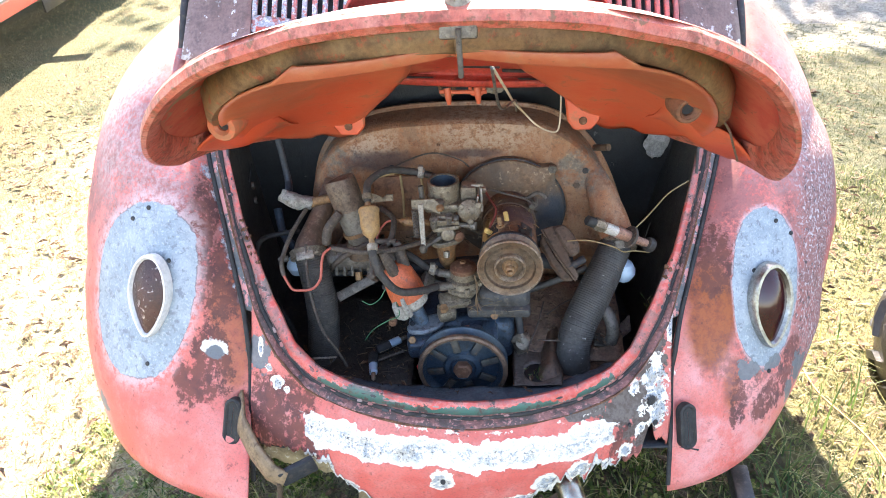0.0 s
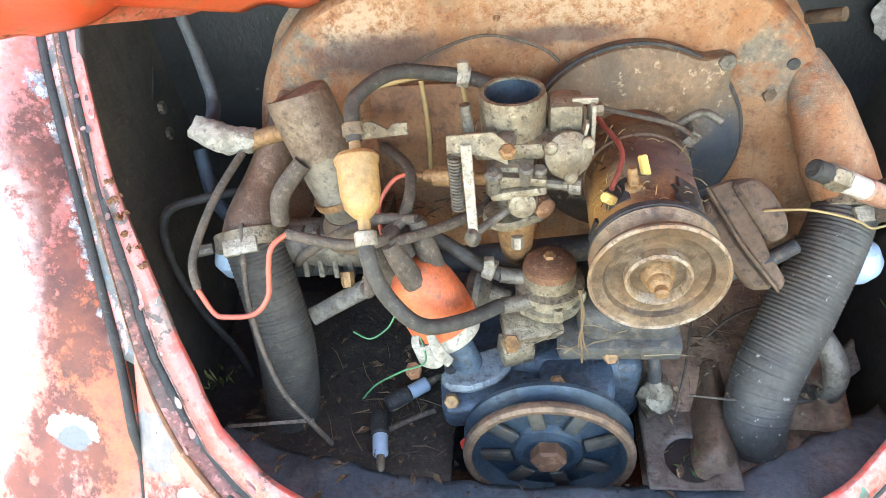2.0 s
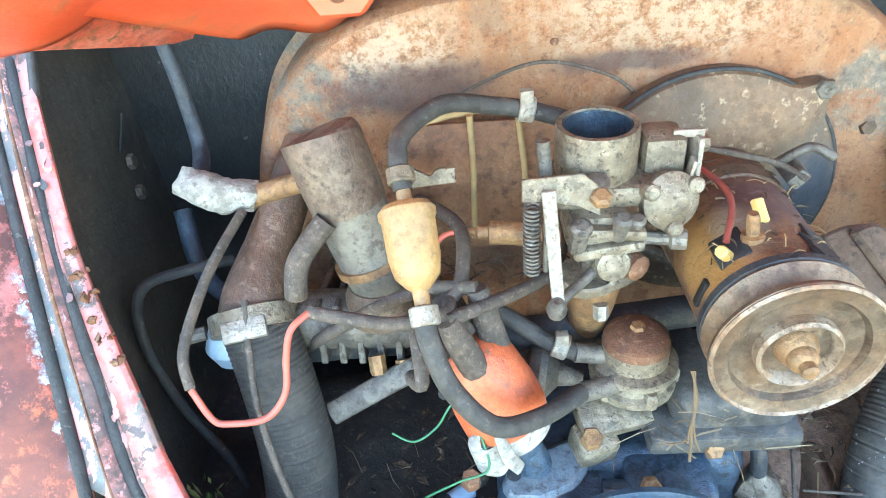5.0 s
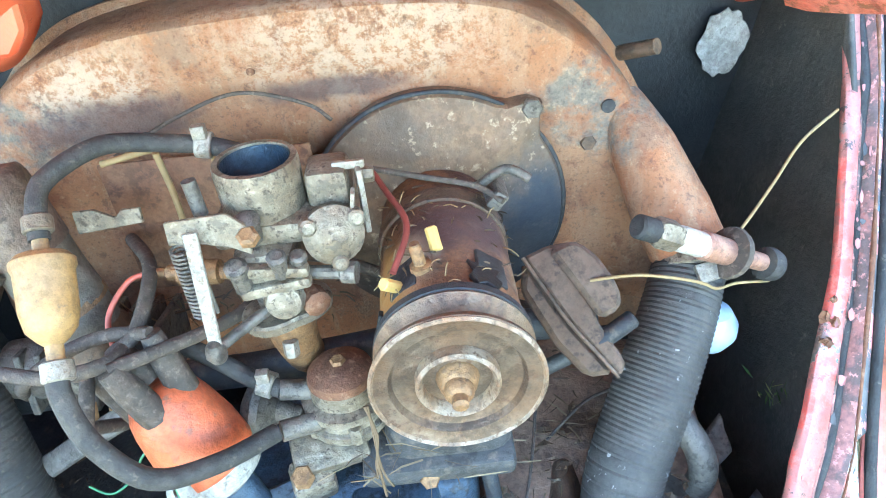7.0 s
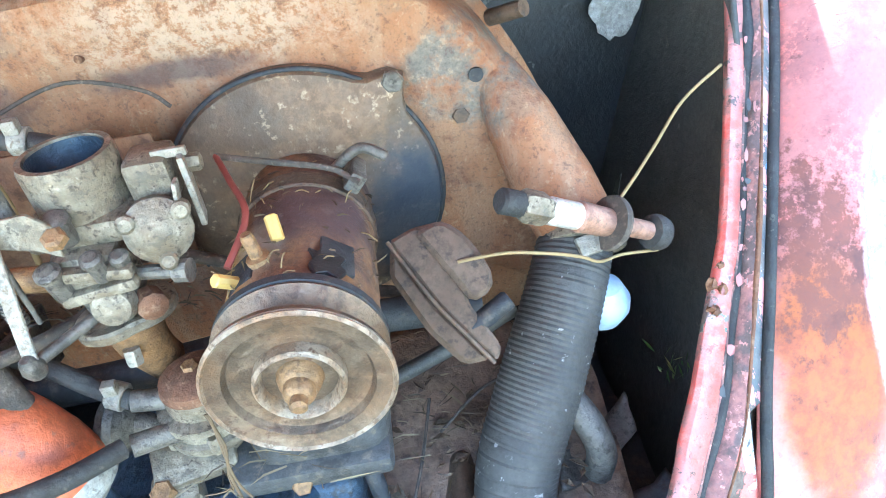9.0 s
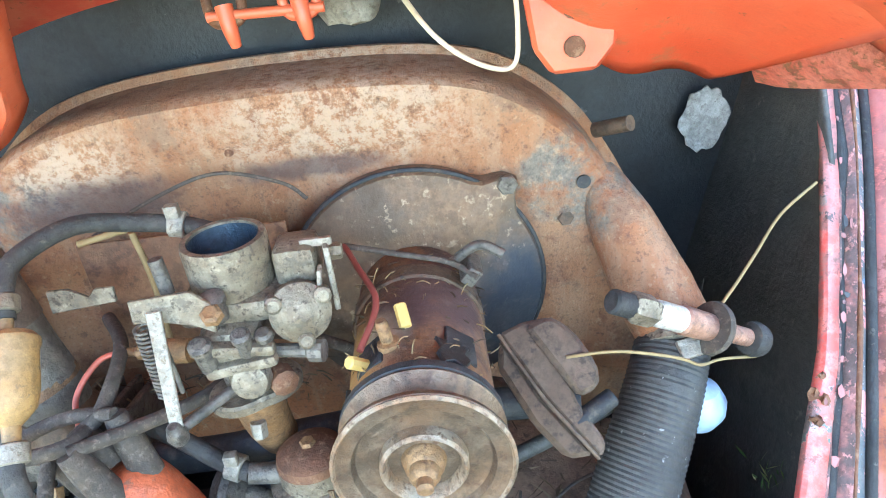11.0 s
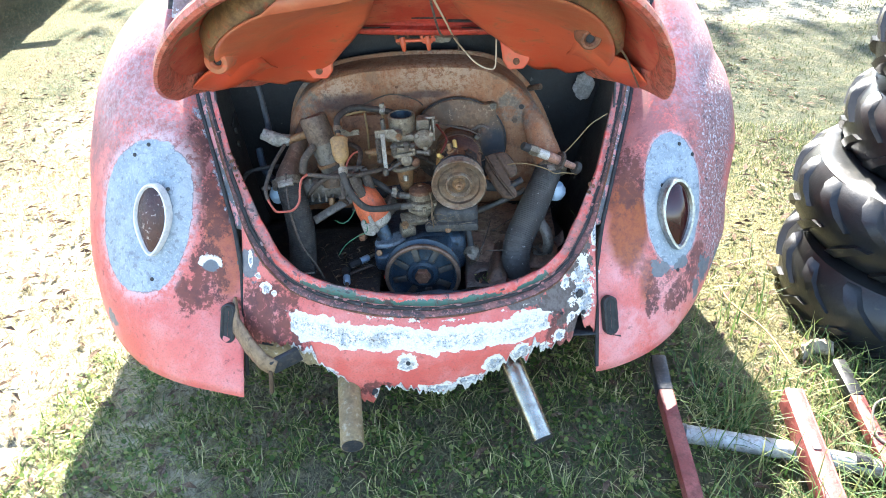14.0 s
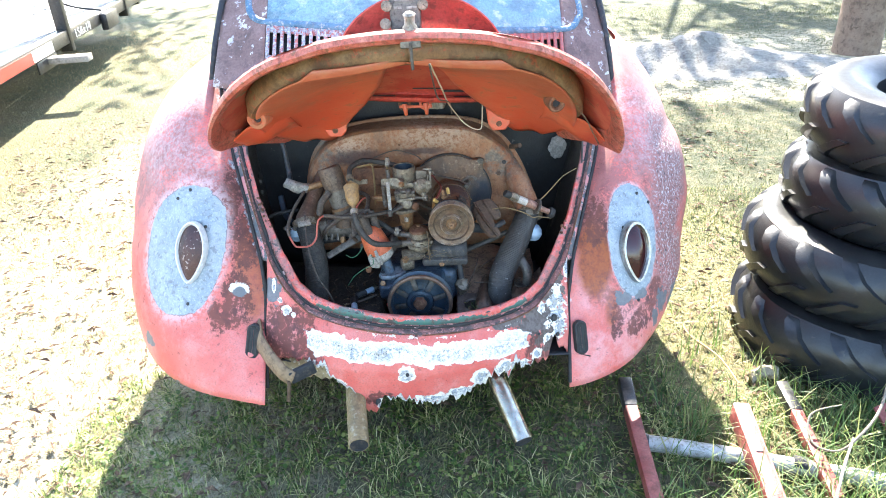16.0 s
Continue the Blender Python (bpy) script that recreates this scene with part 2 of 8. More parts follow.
    for c, r, rag in (((-0.038, -0.2, 0.296), (0.022, 0.1, 0.022), 0.3), ((0.15, -0.175, 0.268), (0.024, 0.1, 0.022), 0.35), ((0.205, -0.17, 0.285), (0.022, 0.1, 0.020), 0.4), ((-0.275, -0.14, 0.30), (0.028, 0.1, 0.014), 0.6), ((-0.215, -0.16, 0.262), (0.030, 0.1, 0.011), 0.6), ((-0.10, -0.2, 0.205), (0.012, 0.1, 0.018), 0.4), ((0.03, -0.19, 0.222), (0.045, 0.1, 0.011), 0.5), ((0.105, -0.19, 0.234), (0.05, 0.1, 0.013), 0.5), ((0.235, -0.16, 0.290), (0.03, 0.1, 0.010), 0.5), ((0.346, -0.08, 0.402), (0.026, 0.1, 0.046), 0.8), ((0.352, -0.09, 0.350), (0.016, 0.1, 0.026), 0.7), ((0.318, -0.1, 0.330), (0.010, 0.1, 0.012), 0.6), ((0.345, -0.1, 0.345), (0.012, 0.1, 0.022), 0.7), ((0.305, -0.1, 0.405), (0.012, 0.1, 0.014), 0.7), ((0.376, -0.01, 0.476), (0.008, 0.1, 0.028), 0.5), ((-0.36, -0.06, 0.437), (0.009, 0.1, 0.007), 0.5), ((-0.343, -0.07, 0.418), (0.011, 0.1, 0.010), 0.5), ((-0.325, -0.08, 0.410), (0.006, 0.1, 0.005), 0.4), ((-0.378, -0.05, 0.468), (0.005, 0.1, 0.016), 0.5), ((0.29, -0.12, 0.30), (0.016, 0.1, 0.012), 0.6)):
        chips.append(mark(c, r, rag * 3.2, 48, 0.05))
        hearts.append(mark((c[0], c[1], c[2] - 0.1 * r[2]), tuple(k * 0.72 for k in r), rag * 3.2, 60, 0.1))
    lip = both(less(M("ADD", M("ABSOLUTE", M("SUBTRACT", Z, M("ADD", 0.383, M("MULTIPLY", both(X, X), 0.22)))), M("MULTIPLY", M("SUBTRACT", n.noise(55, 5, 0.7), 0.5), 0.03)), 0.0015, 0.0025), n.step(n.noise(24, 5, 0.7, at=n.vec("ADD", n.pos, (6, 2, 9))), 0.50, 0.53), less(wide, 0.22, 0.26), front)
    crescent = mark((-0.470, 0.0, 0.452), (0.025, 0.1, 0.014), 0.9, 60, 0.1)
    dent = mark((-0.468, 0.0, 0.444), (0.018, 0.1, 0.012), 0.7, 50, 0.15)
    bare = most(filler, lip, crescent, *chips)
    grey = most(core, both(most(*hearts), n.step(small, 0.38, 0.52)))
    chalk = n.mix(both(grey, 0.9), (0.76, 0.70, 0.60), n.mix(n.step(n.noise(48, 5, 0.7), 0.45, 0.6), (0.25, 0.29, 0.33), (0.40, 0.36, 0.30)))
    chalk = n.mix(both(n.step(dust, 0.56, 0.64), grey), chalk, (0.08, 0.075, 0.075))
    col = n.mix(bare, col, chalk)
    col = n.mix(dent, col, (0.15, 0.16, 0.17))
    col = n.mix(both(n.step(dust, 0.45, 0.8), 0.25), col, (0.09, 0.05, 0.05))
    rough = M("ADD", M("ADD", 0.46, M("MULTIPLY", upper, 0.12)), M("MULTIPLY", most(rusty, bare, flank, orange), 0.32))
    height = M("ADD", M("MULTIPLY", most(bare, flake, both(stripped, front)), -0.6), M("ADD", M("MULTIPLY", rusty, -0.5), M("MULTIPLY", M("ADD", small, both(flank, pit)), 0.5)))
    return n.done(col, rough, 0.0, height, 0.6, 0.0015)


def rim_paint():
    """Red paint scraped to green and black on the edge of the engine bay."""
    n = Nodes("scraped_red_edge_paint")
    n.pos = n.node("ShaderNodeTexCoord").outputs["Object"]
    big, mid, small = n.noise(9, 6, 0.65), n.noise(26, 7, 0.75), n.noise(90, 5, 0.7)
    col = n.mix(n.step(small, 0.4, 0.65), (0.63, 0.098, 0.078), (0.67, 0.22, 0.185))
    teal = n.mix(n.step(small, 0.45, 0.6), (0.060, 0.150, 0.120), (0.085, 0.125, 0.108))
    split = n.node("ShaderNodeSeparateXYZ")
    n.put(n.pos, split.inputs[0])
    xx = n.math("MULTIPLY", split.outputs[0], split.outputs[0])
    line = n.math("ADD", 0.393, n.math("ADD", n.math("MULTIPLY", xx, 0.18), n.math("MULTIPLY", n.math("MULTIPLY", xx, xx), 1.70)))
    up = n.math("SUBTRACT", split.outputs[2], line)
    # the paint is worn to green primer along the lower half of the sill
    sill = n.math("MULTIPLY", n.step(n.math("SUBTRACT", 0.0, up), -0.036, -0.016), n.step(n.math("SUBTRACT", 0.0, xx), -0.075, -0.058))
    high = n.math("ADD", n.math("ADD", n.math("MULTIPLY", big, 0.7), n.math("MULTIPLY", mid, 0.3)), n.math("MULTIPLY", sill, 0.16))
    col = n.mix(n.step(high, 0.572, 0.580), col, teal)
    edge = n.math("ABSOLUTE", n.math("SUBTRACT", high, 0.575))
    col = n.mix(n.math("MULTIPLY", n.step(up, 0.028, 0.036), n.math("MULTIPLY", n.step(mid, 0.42, 0.55), 0.75)), col, n.mix(n.step(small, 0.45, 0.6), (0.32, 0.17, 0.15), (0.15, 0.10, 0.09)))
    col = n.mix(n.math("MULTIPLY", n.math("MULTIPLY", n.step(edge, 0.008, 0.003), n.step(small, 0.47, 0.53)), 0.7), col, (0.50, 0.34, 0.32))
    col = n.mix(n.step(mid, 0.58, 0.60), col, (0.085, 0.065, 0.058))
    col = n.mix(n.math("MULTIPLY", n.step(small, 0.6, 0.66), 0.7), col, (0.12, 0.05, 0.04))
    return n.done(col, 0.5, 0.0, n.math("ADD", high, small), 0.5, 0.0015)


def lid_inner_paint():
    n = Nodes("orange_red_inner_paint")
    big, mid, small = n.noise(6, 4, 0.6), n.noise(24, 6, 0.65), n.noise(85, 5, 0.7)
    split = n.node("ShaderNodeSeparateXYZ")
    n.put(n.pos, split.inputs[0])
    col = n.mix(n.step(big, 0.35, 0.65), (0.58, 0.078, 0.030), (0.64, 0.135, 0.060))
    rusty = n.step(n.math("ADD", n.math("MULTIPLY", split.outputs[1], -1.0), n.math("MULTIPLY", n.math("SUBTRACT", n.noise(11, 6, 0.65), 0.5), 0.5)), -0.06, 0.16)
    col = n.mix(n.math("MULTIPLY", rusty, 0.6), col, n.mix(n.step(mid, 0.4, 0.62), (0.27, 0.10, 0.045), (0.33, 0.15, 0.07)))
    col = n.mix(n.math("MULTIPLY", n.step(mid, 0.55, 0.66), 0.6), col, (0.30, 0.14, 0.07))
    col = n.mix(n.step(small, 0.64, 0.70), col, (0.20, 0.07, 0.03))
    return n.done(col, 0.42, 0.0, n.math("ADD", mid, small), 0.4, 0.0015)


def shroud_rust():
    n = Nodes("rusted_shroud_steel")
    M = n.math
    big, mid, small, dust = n.noise(8, 5, 0.6), n.noise(28, 7, 0.7), n.noise(105, 6, 0.75), n.noise(330, 4, 0.7)
    other = n.noise(17, 7, 0.72, at=n.vec("ADD", n.pos, (3, 8, 2)))
    streak = n.noise(34, 6, 0.65, stretch=(1.7, 1, 0.3))
    col = n.mix(n.step(big, 0.35, 0.65), (0.32, 0.13, 0.057), (0.36, 0.19, 0.10))
    col = n.mix(M("MULTIPLY", n.step(streak, 0.47, 0.62), 0.7), col, (0.36, 0.21, 0.125))
    col = n.mix(M("MULTIPLY", n.step(mid, 0.52, 0.64), 0.75), col, (0.20, 0.085, 0.045))
    col = n.mix(M("MULTIPLY", n.step(other, 0.55, 0.64), 0.75), col, (0.24, 0.145, 0.092))
    grey = M("MAXIMUM", n.blot((0.246, 0.262, 0.674), (0.055, 0.06, 0.045), 0.7, 30, 0.2), n.blot((-0.235, 0.26, 0.705), (0.065, 0.2, 0.035), 0.7, 30, 0.3))
    col = n.mix(M("MULTIPLY", M("MULTIPLY", grey, n.step(mid, 0.60, 0.44)), 0.85), col, n.mix(n.step(small, 0.42, 0.6), (0.115, 0.120, 0.110), (0.21, 0.195, 0.16)))
    pale = M("MAXIMUM", n.blot((0.05, 0.25, 0.755), (0.10, 0.2, 0.045), 0.8, 30, 0.6), n.blot((-0.17, 0.25, 0.735), (0.05, 0.2, 0.03), 0.8, 30, 0.6))
    col = n.mix(M("MULTIPLY", M("MULTIPLY", pale, n.step(small, 0.42, 0.56)), 0.75), col, (0.52, 0.385, 0.285))
    col = n.mix(M("MULTIPLY", n.step(small, 0.57, 0.64), 0.45), col, (0.46, 0.31, 0.19))
    col = n.mix(M("MULTIPLY", n.step(M("SUBTRACT", 1.0, small), 0.57, 0.64), 0.6), col, (0.12, 0.06, 0.04))
    col = n.mix(M("MULTIPLY", n.step(dust, 0.5, 0.75), 0.5), col, (0.07, 0.045, 0.03))
    sooty = M("MAXIMUM", n.blot((-0.16, 0.26, 0.70), (0.07, 0.2, 0.022), 0.8, 25, 0.4), n.blot((0.02, 0.26, 0.712), (0.06, 0.2, 0.010), 0.8, 35, 0.5))
    col = n.mix(M("MULTIPLY", sooty, 0.75), col, (0.075, 0.05, 0.05))
    rough = M("ADD", 0.34, M("MULTIPLY", mid, 0.4))
    return n.done(col, rough, 0.2, M("ADD", M("ADD", small, mid), M("MULTIPLY", dust, 0.6)), 0.9, 0.003)


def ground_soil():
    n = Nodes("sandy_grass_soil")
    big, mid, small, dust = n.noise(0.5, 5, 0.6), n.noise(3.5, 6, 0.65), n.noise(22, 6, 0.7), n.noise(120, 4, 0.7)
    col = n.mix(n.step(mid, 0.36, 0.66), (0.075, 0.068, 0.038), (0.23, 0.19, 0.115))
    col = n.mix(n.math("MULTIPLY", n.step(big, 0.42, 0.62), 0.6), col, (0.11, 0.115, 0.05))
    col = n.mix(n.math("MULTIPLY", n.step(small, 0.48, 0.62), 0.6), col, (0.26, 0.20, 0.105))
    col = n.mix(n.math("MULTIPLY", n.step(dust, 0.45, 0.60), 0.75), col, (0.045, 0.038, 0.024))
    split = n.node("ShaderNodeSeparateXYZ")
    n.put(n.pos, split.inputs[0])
    # soil beyond the car painted darker and greener for dappled tree shade
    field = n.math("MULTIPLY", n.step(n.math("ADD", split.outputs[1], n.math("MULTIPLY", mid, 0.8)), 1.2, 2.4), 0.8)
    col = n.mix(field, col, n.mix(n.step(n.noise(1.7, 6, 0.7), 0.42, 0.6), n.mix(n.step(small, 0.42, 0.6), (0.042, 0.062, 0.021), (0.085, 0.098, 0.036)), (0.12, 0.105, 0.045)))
    # soil on the right is darkened as well, in place of tree shade
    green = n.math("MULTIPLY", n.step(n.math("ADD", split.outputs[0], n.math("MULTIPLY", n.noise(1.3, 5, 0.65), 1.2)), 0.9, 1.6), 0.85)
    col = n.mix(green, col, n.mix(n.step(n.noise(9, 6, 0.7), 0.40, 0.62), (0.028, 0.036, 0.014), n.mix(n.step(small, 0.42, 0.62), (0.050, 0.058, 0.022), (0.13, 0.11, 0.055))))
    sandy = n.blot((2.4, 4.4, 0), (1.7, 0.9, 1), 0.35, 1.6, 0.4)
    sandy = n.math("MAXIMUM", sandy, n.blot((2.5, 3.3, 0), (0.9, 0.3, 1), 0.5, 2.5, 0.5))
    # pale stretch left of the car, its colour raised for glaring sunlight
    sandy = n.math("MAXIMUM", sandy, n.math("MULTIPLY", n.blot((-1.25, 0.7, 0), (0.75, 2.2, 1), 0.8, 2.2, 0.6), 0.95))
    # straw speckle, also painted to brighten the sunlit strip by the tyres
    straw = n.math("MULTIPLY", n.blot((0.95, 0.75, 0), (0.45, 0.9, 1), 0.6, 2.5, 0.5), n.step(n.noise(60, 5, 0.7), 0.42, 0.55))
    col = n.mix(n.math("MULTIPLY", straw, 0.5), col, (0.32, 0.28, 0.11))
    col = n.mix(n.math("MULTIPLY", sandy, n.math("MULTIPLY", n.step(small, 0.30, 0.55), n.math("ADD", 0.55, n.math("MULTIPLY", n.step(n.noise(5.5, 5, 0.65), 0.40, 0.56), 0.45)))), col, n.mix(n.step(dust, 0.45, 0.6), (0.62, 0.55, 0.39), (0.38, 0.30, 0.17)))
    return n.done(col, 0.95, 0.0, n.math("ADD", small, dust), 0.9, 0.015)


def plain(name, color, rough=0.5, metal=0.0, vary=0.35, scale=60.0, **more):
    n = Nodes(name)
    v = n.noise(scale, 5, 0.65)
    col = n.mix(n.math("MULTIPLY", n.step(v, 0.35, 0.7), vary), color, tuple(c * 0.4 for c in color))
    return n.done(col, n.math("ADD", rough - 0.08, n.math("MULTIPLY", v, 0.16)), metal, v, 0.2, 0.001, **more)


def lid_under_paint():
    """Red underside of the lid with olive primer laid bare along its free edge."""
    n = Nodes("red_and_olive_underside")
    mid, small = n.noise(20, 6, 0.65), n.noise(80, 6, 0.7)
    split = n.node("ShaderNodeSeparateXYZ")
    n.put(n.pos, split.inputs[0])
    col = n.mix(n.step(mid, 0.4, 0.62), (0.46, 0.06, 0.036), (0.54, 0.13, 0.075))
    front = n.math("ADD", split.outputs[1], n.math("MULTIPLY", n.math("SUBTRACT", n.noise(9, 5, 0.6), 0.5), 0.5))
    bare = n.math("MULTIPLY", n.step(n.math("MULTIPLY", front, -1.0), 0.10, 0.115), n.step(n.math("SUBTRACT", 0.44, n.math("ABSOLUTE", split.outputs[0])), 0.03, 0.09))
    col = n.mix(bare, col, n.mix(n.step(mid, 0.42, 0.6), (0.23, 0.20, 0.11), (0.30, 0.24, 0.14)))
    col = n.mix(n.math("MULTIPLY", n.step(small, 0.58, 0.66), 0.8), col, (0.20, 0.07, 0.035))
    return n.done(col, 0.5, 0.0, n.math("ADD", bare, small), 0.4, 0.001)


def strip_paint():
    """The narrow body strip beside the fender: paint peeled to grey, blue and white."""
    n = Nodes("peeled_body_strip")
    mid, small = n.noise(24, 7, 0.75), n.noise(80, 6, 0.75)
    long = n.noise(30, 6, 0.7, stretch=(1, 1, 0.35))
    col = n.mix(n.step(mid, 0.42, 0.6), (0.085, 0.095, 0.10), (0.15, 0.135, 0.125))
    col = n.mix(n.step(long, 0.515, 0.53), col, (0.62, 0.25, 0.23))
    col = n.mix(n.step(n.noise(38, 7, 0.75, at=n.vec("ADD", n.pos, (5, 3, 1))), 0.60, 0.615), col, (0.62, 0.60, 0.58))
    col = n.mix(n.step(n.noise(30, 7, 0.75, at=n.vec("ADD", n.pos, (1, 7, 4))), 0.60, 0.62), col, (0.10, 0.22, 0.33))
    col = n.mix(n.math("MULTIPLY", n.step(small, 0.58, 0.66), 0.7), col, (0.07, 0.045, 0.04))
    return n.done(col, 0.6, 0.0, n.math("ADD", long, small), 0.7, 0.002)


PEELED = strip_paint()
GROOVE = grimy("grimy_flaking_groove", (0.13, 0.085, 0.075), (0.30, 0.125, 0.105), (0.55, 0.24, 0.21), 32, 0.65, cover=(0.56, 0.60), spread=(0.45, 0.55))
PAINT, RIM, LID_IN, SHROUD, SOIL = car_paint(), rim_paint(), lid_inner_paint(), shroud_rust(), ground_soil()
TAN_PRIMER = lid_under_paint()
BROWN_CHANNEL = grimy("brown_olive_strip", (0.22, 0.11, 0.046), (0.25, 0.16, 0.075), (0.38, 0.095, 0.042), 14, 0.5, cover=(0.55, 0.63), dirt=0.7, bump=0.4)
RUSTY_COLLAR = grimy("rusty_collar", (0.20, 0.085, 0.045), (0.30, 0.12, 0.06), (0.10, 0.05, 0.03), 30, 0.6)
TAR = grimy("black_tar_board", (0.011, 0.0125, 0.0145), (0.022, 0.023, 0.025), (0.13, 0.125, 0.115), 12, 0.5, cover=(0.665, 0.70))
BAY_SIDE = grimy("dusty_inner_panel", (0.050, 0.046, 0.040), (0.075, 0.066, 0.054), (0.14, 0.12, 0.10), 12, 0.6, cover=(0.62, 0.70))
SOOT = grimy("sooty_steel", (0.017, 0.020, 0.025), (0.036, 0.036, 0.037), (0.075, 0.06, 0.048), 16, 0.65)
TIN = grimy("dusty_blue_grey_tin", (0.080, 0.115, 0.145), (0.15, 0.165, 0.18), (0.13, 0.11, 0.09), 14, 0.42, 0.25, cover=(0.56, 0.7))
OILY_BROWN = grimy("oily_brown_steel", (0.105, 0.066, 0.043), (0.165, 0.105, 0.066), (0.05, 0.037, 0.03), 22, 0.5, 0.2)
RUST = grimy("rusty_steel", (0.20, 0.09, 0.045), (0.13, 0.055, 0.03), (0.30, 0.17, 0.10), 30, 0.7, 0.2)
GEN_RUST = grimy("rusted_generator_steel", (0.085, 0.045, 0.036), (0.21, 0.105, 0.045), (0.22, 0.15, 0.105), 16, 0.68, 0.1, cover=(0.58, 0.66), spread=(0.42, 0.58), bump=0.8, distance=0.0025, marks=[((0.058, 0.10, 0.622), (0.028, 0.045, 0.03), (0.33, 0.165, 0.045), 0.8), ((0.075, 0.115, 0.64), (0.018, 0.03, 0.016), (0.30, 0.235, 0.17), 0.7), ((0.12, 0.16, 0.635), (0.04, 0.05, 0.03), (0.075, 0.042, 0.042), 0.7)])
PULLEY = grimy("worn_pulley_steel", (0.21, 0.155, 0.112), (0.19, 0.115, 0.07), (0.11, 0.062, 0.042), 24, 0.4, 0.55, dirt=0.7)
PULLEY_RIM = grimy("rubbed_rust_ring", (0.36, 0.285, 0.21), (0.27, 0.155, 0.085), (0.14, 0.085, 0.05), 48, 0.5, 0.35, cover=(0.50, 0.62))
ALLOY = grimy("dirty_cast_alloy", (0.29, 0.245, 0.18), (0.17, 0.128, 0.085), (0.055, 0.038, 0.026), 45, 0.45, 0.35, dirt=0.88)
ALLOY_DARK = grimy("grimy_cast_alloy", (0.115, 0.10, 0.085), (0.18, 0.155, 0.125), (0.045, 0.036, 0.03), 35, 0.5, 0.3)
# the next two base colours carry the blue sheen of skylight on oily metal
BLUE_CAST = grimy("oily_blue_grey_casting", (0.038, 0.068, 0.105), (0.070, 0.092, 0.118), (0.030, 0.027, 0.025), 26, 0.38, 0.25, dirt=0.85)
BLACK_BLUE = grimy("blackened_blue_steel", (0.022, 0.045, 0.070), (0.045, 0.066, 0.085), (0.10, 0.07, 0.05), 26, 0.36, 0.3, cover=(0.6, 0.68))
HOSE = grimy("dusty_black_hose", (0.036, 0.033, 0.030), (0.060, 0.052, 0.044), (0.11, 0.092, 0.07), 35, 0.7, cover=(0.57, 0.7))
RUBBER = grimy("black_rubber", (0.018, 0.018, 0.018), (0.04, 0.038, 0.036), (0.10, 0.09, 0.075), 40, 0.7, cover=(0.6, 0.7))
CABLE = grimy("dusty_cable", (0.095, 0.07, 0.052), (0.055, 0.043, 0.035), (0.16, 0.125, 0.095), 50, 0.75)
TYRE = grimy("weathered_tyre_rubber", (0.011, 0.0125, 0.014), (0.020, 0.021, 0.021), (0.060, 0.052, 0.038), 7, 0.32, cover=(0.60, 0.72), bump=0.3)
FILTER = grimy("dusty_amber_plastic", (0.36, 0.205, 0.075), (0.30, 0.185, 0.085), (0.19, 0.125, 0.07), 40, 0.5, cover=(0.58, 0.70), bump=0.25)
ORANGE = grimy("orange_plastic", (0.62, 0.135, 0.05), (0.52, 0.12, 0.05), (0.26, 0.11, 0.07), 24, 0.42, cover=(0.56, 0.70))
BRASS_TAN = grimy("tan_oxidised_brass", (0.32, 0.18, 0.08), (0.25, 0.13, 0.06), (0.15, 0.085, 0.045), 40, 0.55, 0.25)
WHITE_STEEL = grimy("bright_plated_steel", (0.36, 0.325, 0.27), (0.27, 0.23, 0.18), (0.16, 0.115, 0.075), 60, 0.42, 0.3, dirt=0.7)
CHROME = grimy("dull_chrome", (0.50, 0.50, 0.47), (0.40, 0.39, 0.36), (0.2, 0.17, 0.13), 60, 0.34, 1.0, bump=0.15, cover=(0.60, 0.72))
CERAMIC = grimy("dirty_white_ceramic", (0.58, 0.55, 0.50), (0.46, 0.41, 0.35), (0.28, 0.2, 0.14), 60, 0.35, bump=0.2)
CLOTH = grimy("dirty_white_tape", (0.38, 0.35, 0.30), (0.28, 0.25, 0.21), (0.17, 0.145, 0.12), 40, 0.9)
LENS = plain("dark_red_lens", (0.040, 0.007, 0.007), 0.14, 0, 0.5, 30)
LENS_BROKEN = grimy("brown_lens", (0.085, 0.028, 0.02), (0.05, 0.02, 0.016), (0.55, 0.44, 0.40), 22, 0.3, cover=(0.60, 0.63))
RED_WIRE = plain("faded_red_wire", (0.45, 0.10, 0.065), 0.5)
GREEN_WIRE = plain("green_wire", (0.03, 0.14, 0.06), 0.5)
YELLOW = plain("yellow_connector", (0.60, 0.40, 0.12), 0.5)
STRAW = plain("dry_straw", (0.27, 0.185, 0.085), 0.8)
STRING = plain("pale_cord", (0.58, 0.50, 0.36), 0.8)
BLUE_BALL = plain("pale_blue_plastic", (0.33, 0.43, 0.52), 0.4)
RED_JACK = grimy("faded_red_steel", (0.20, 0.036, 0.032), (0.28, 0.075, 0.062), (0.17, 0.055, 0.04), 14, 0.55, cover=(0.6, 0.7))
BLACK_PAINT = grimy("worn_black_paint", (0.016, 0.017, 0.019), (0.03, 0.032, 0.035), (0.07, 0.06, 0.055), 30, 0.36, bump=0.2)
GALV = grimy("weathered_white_pipe", (0.56, 0.55, 0.51), (0.44, 0.43, 0.40), (0.28, 0.24, 0.18), 18, 0.5, 0.15)
WOOD = grimy("weathered_wood", (0.40, 0.32, 0.22), (0.30, 0.23, 0.15), (0.20, 0.15, 0.1), 12, 0.8)
PALE_WOOD = grimy("sun_bleached_planks", (0.42, 0.38, 0.32), (0.34, 0.30, 0.25), (0.22, 0.18, 0.14), 7, 0.8)
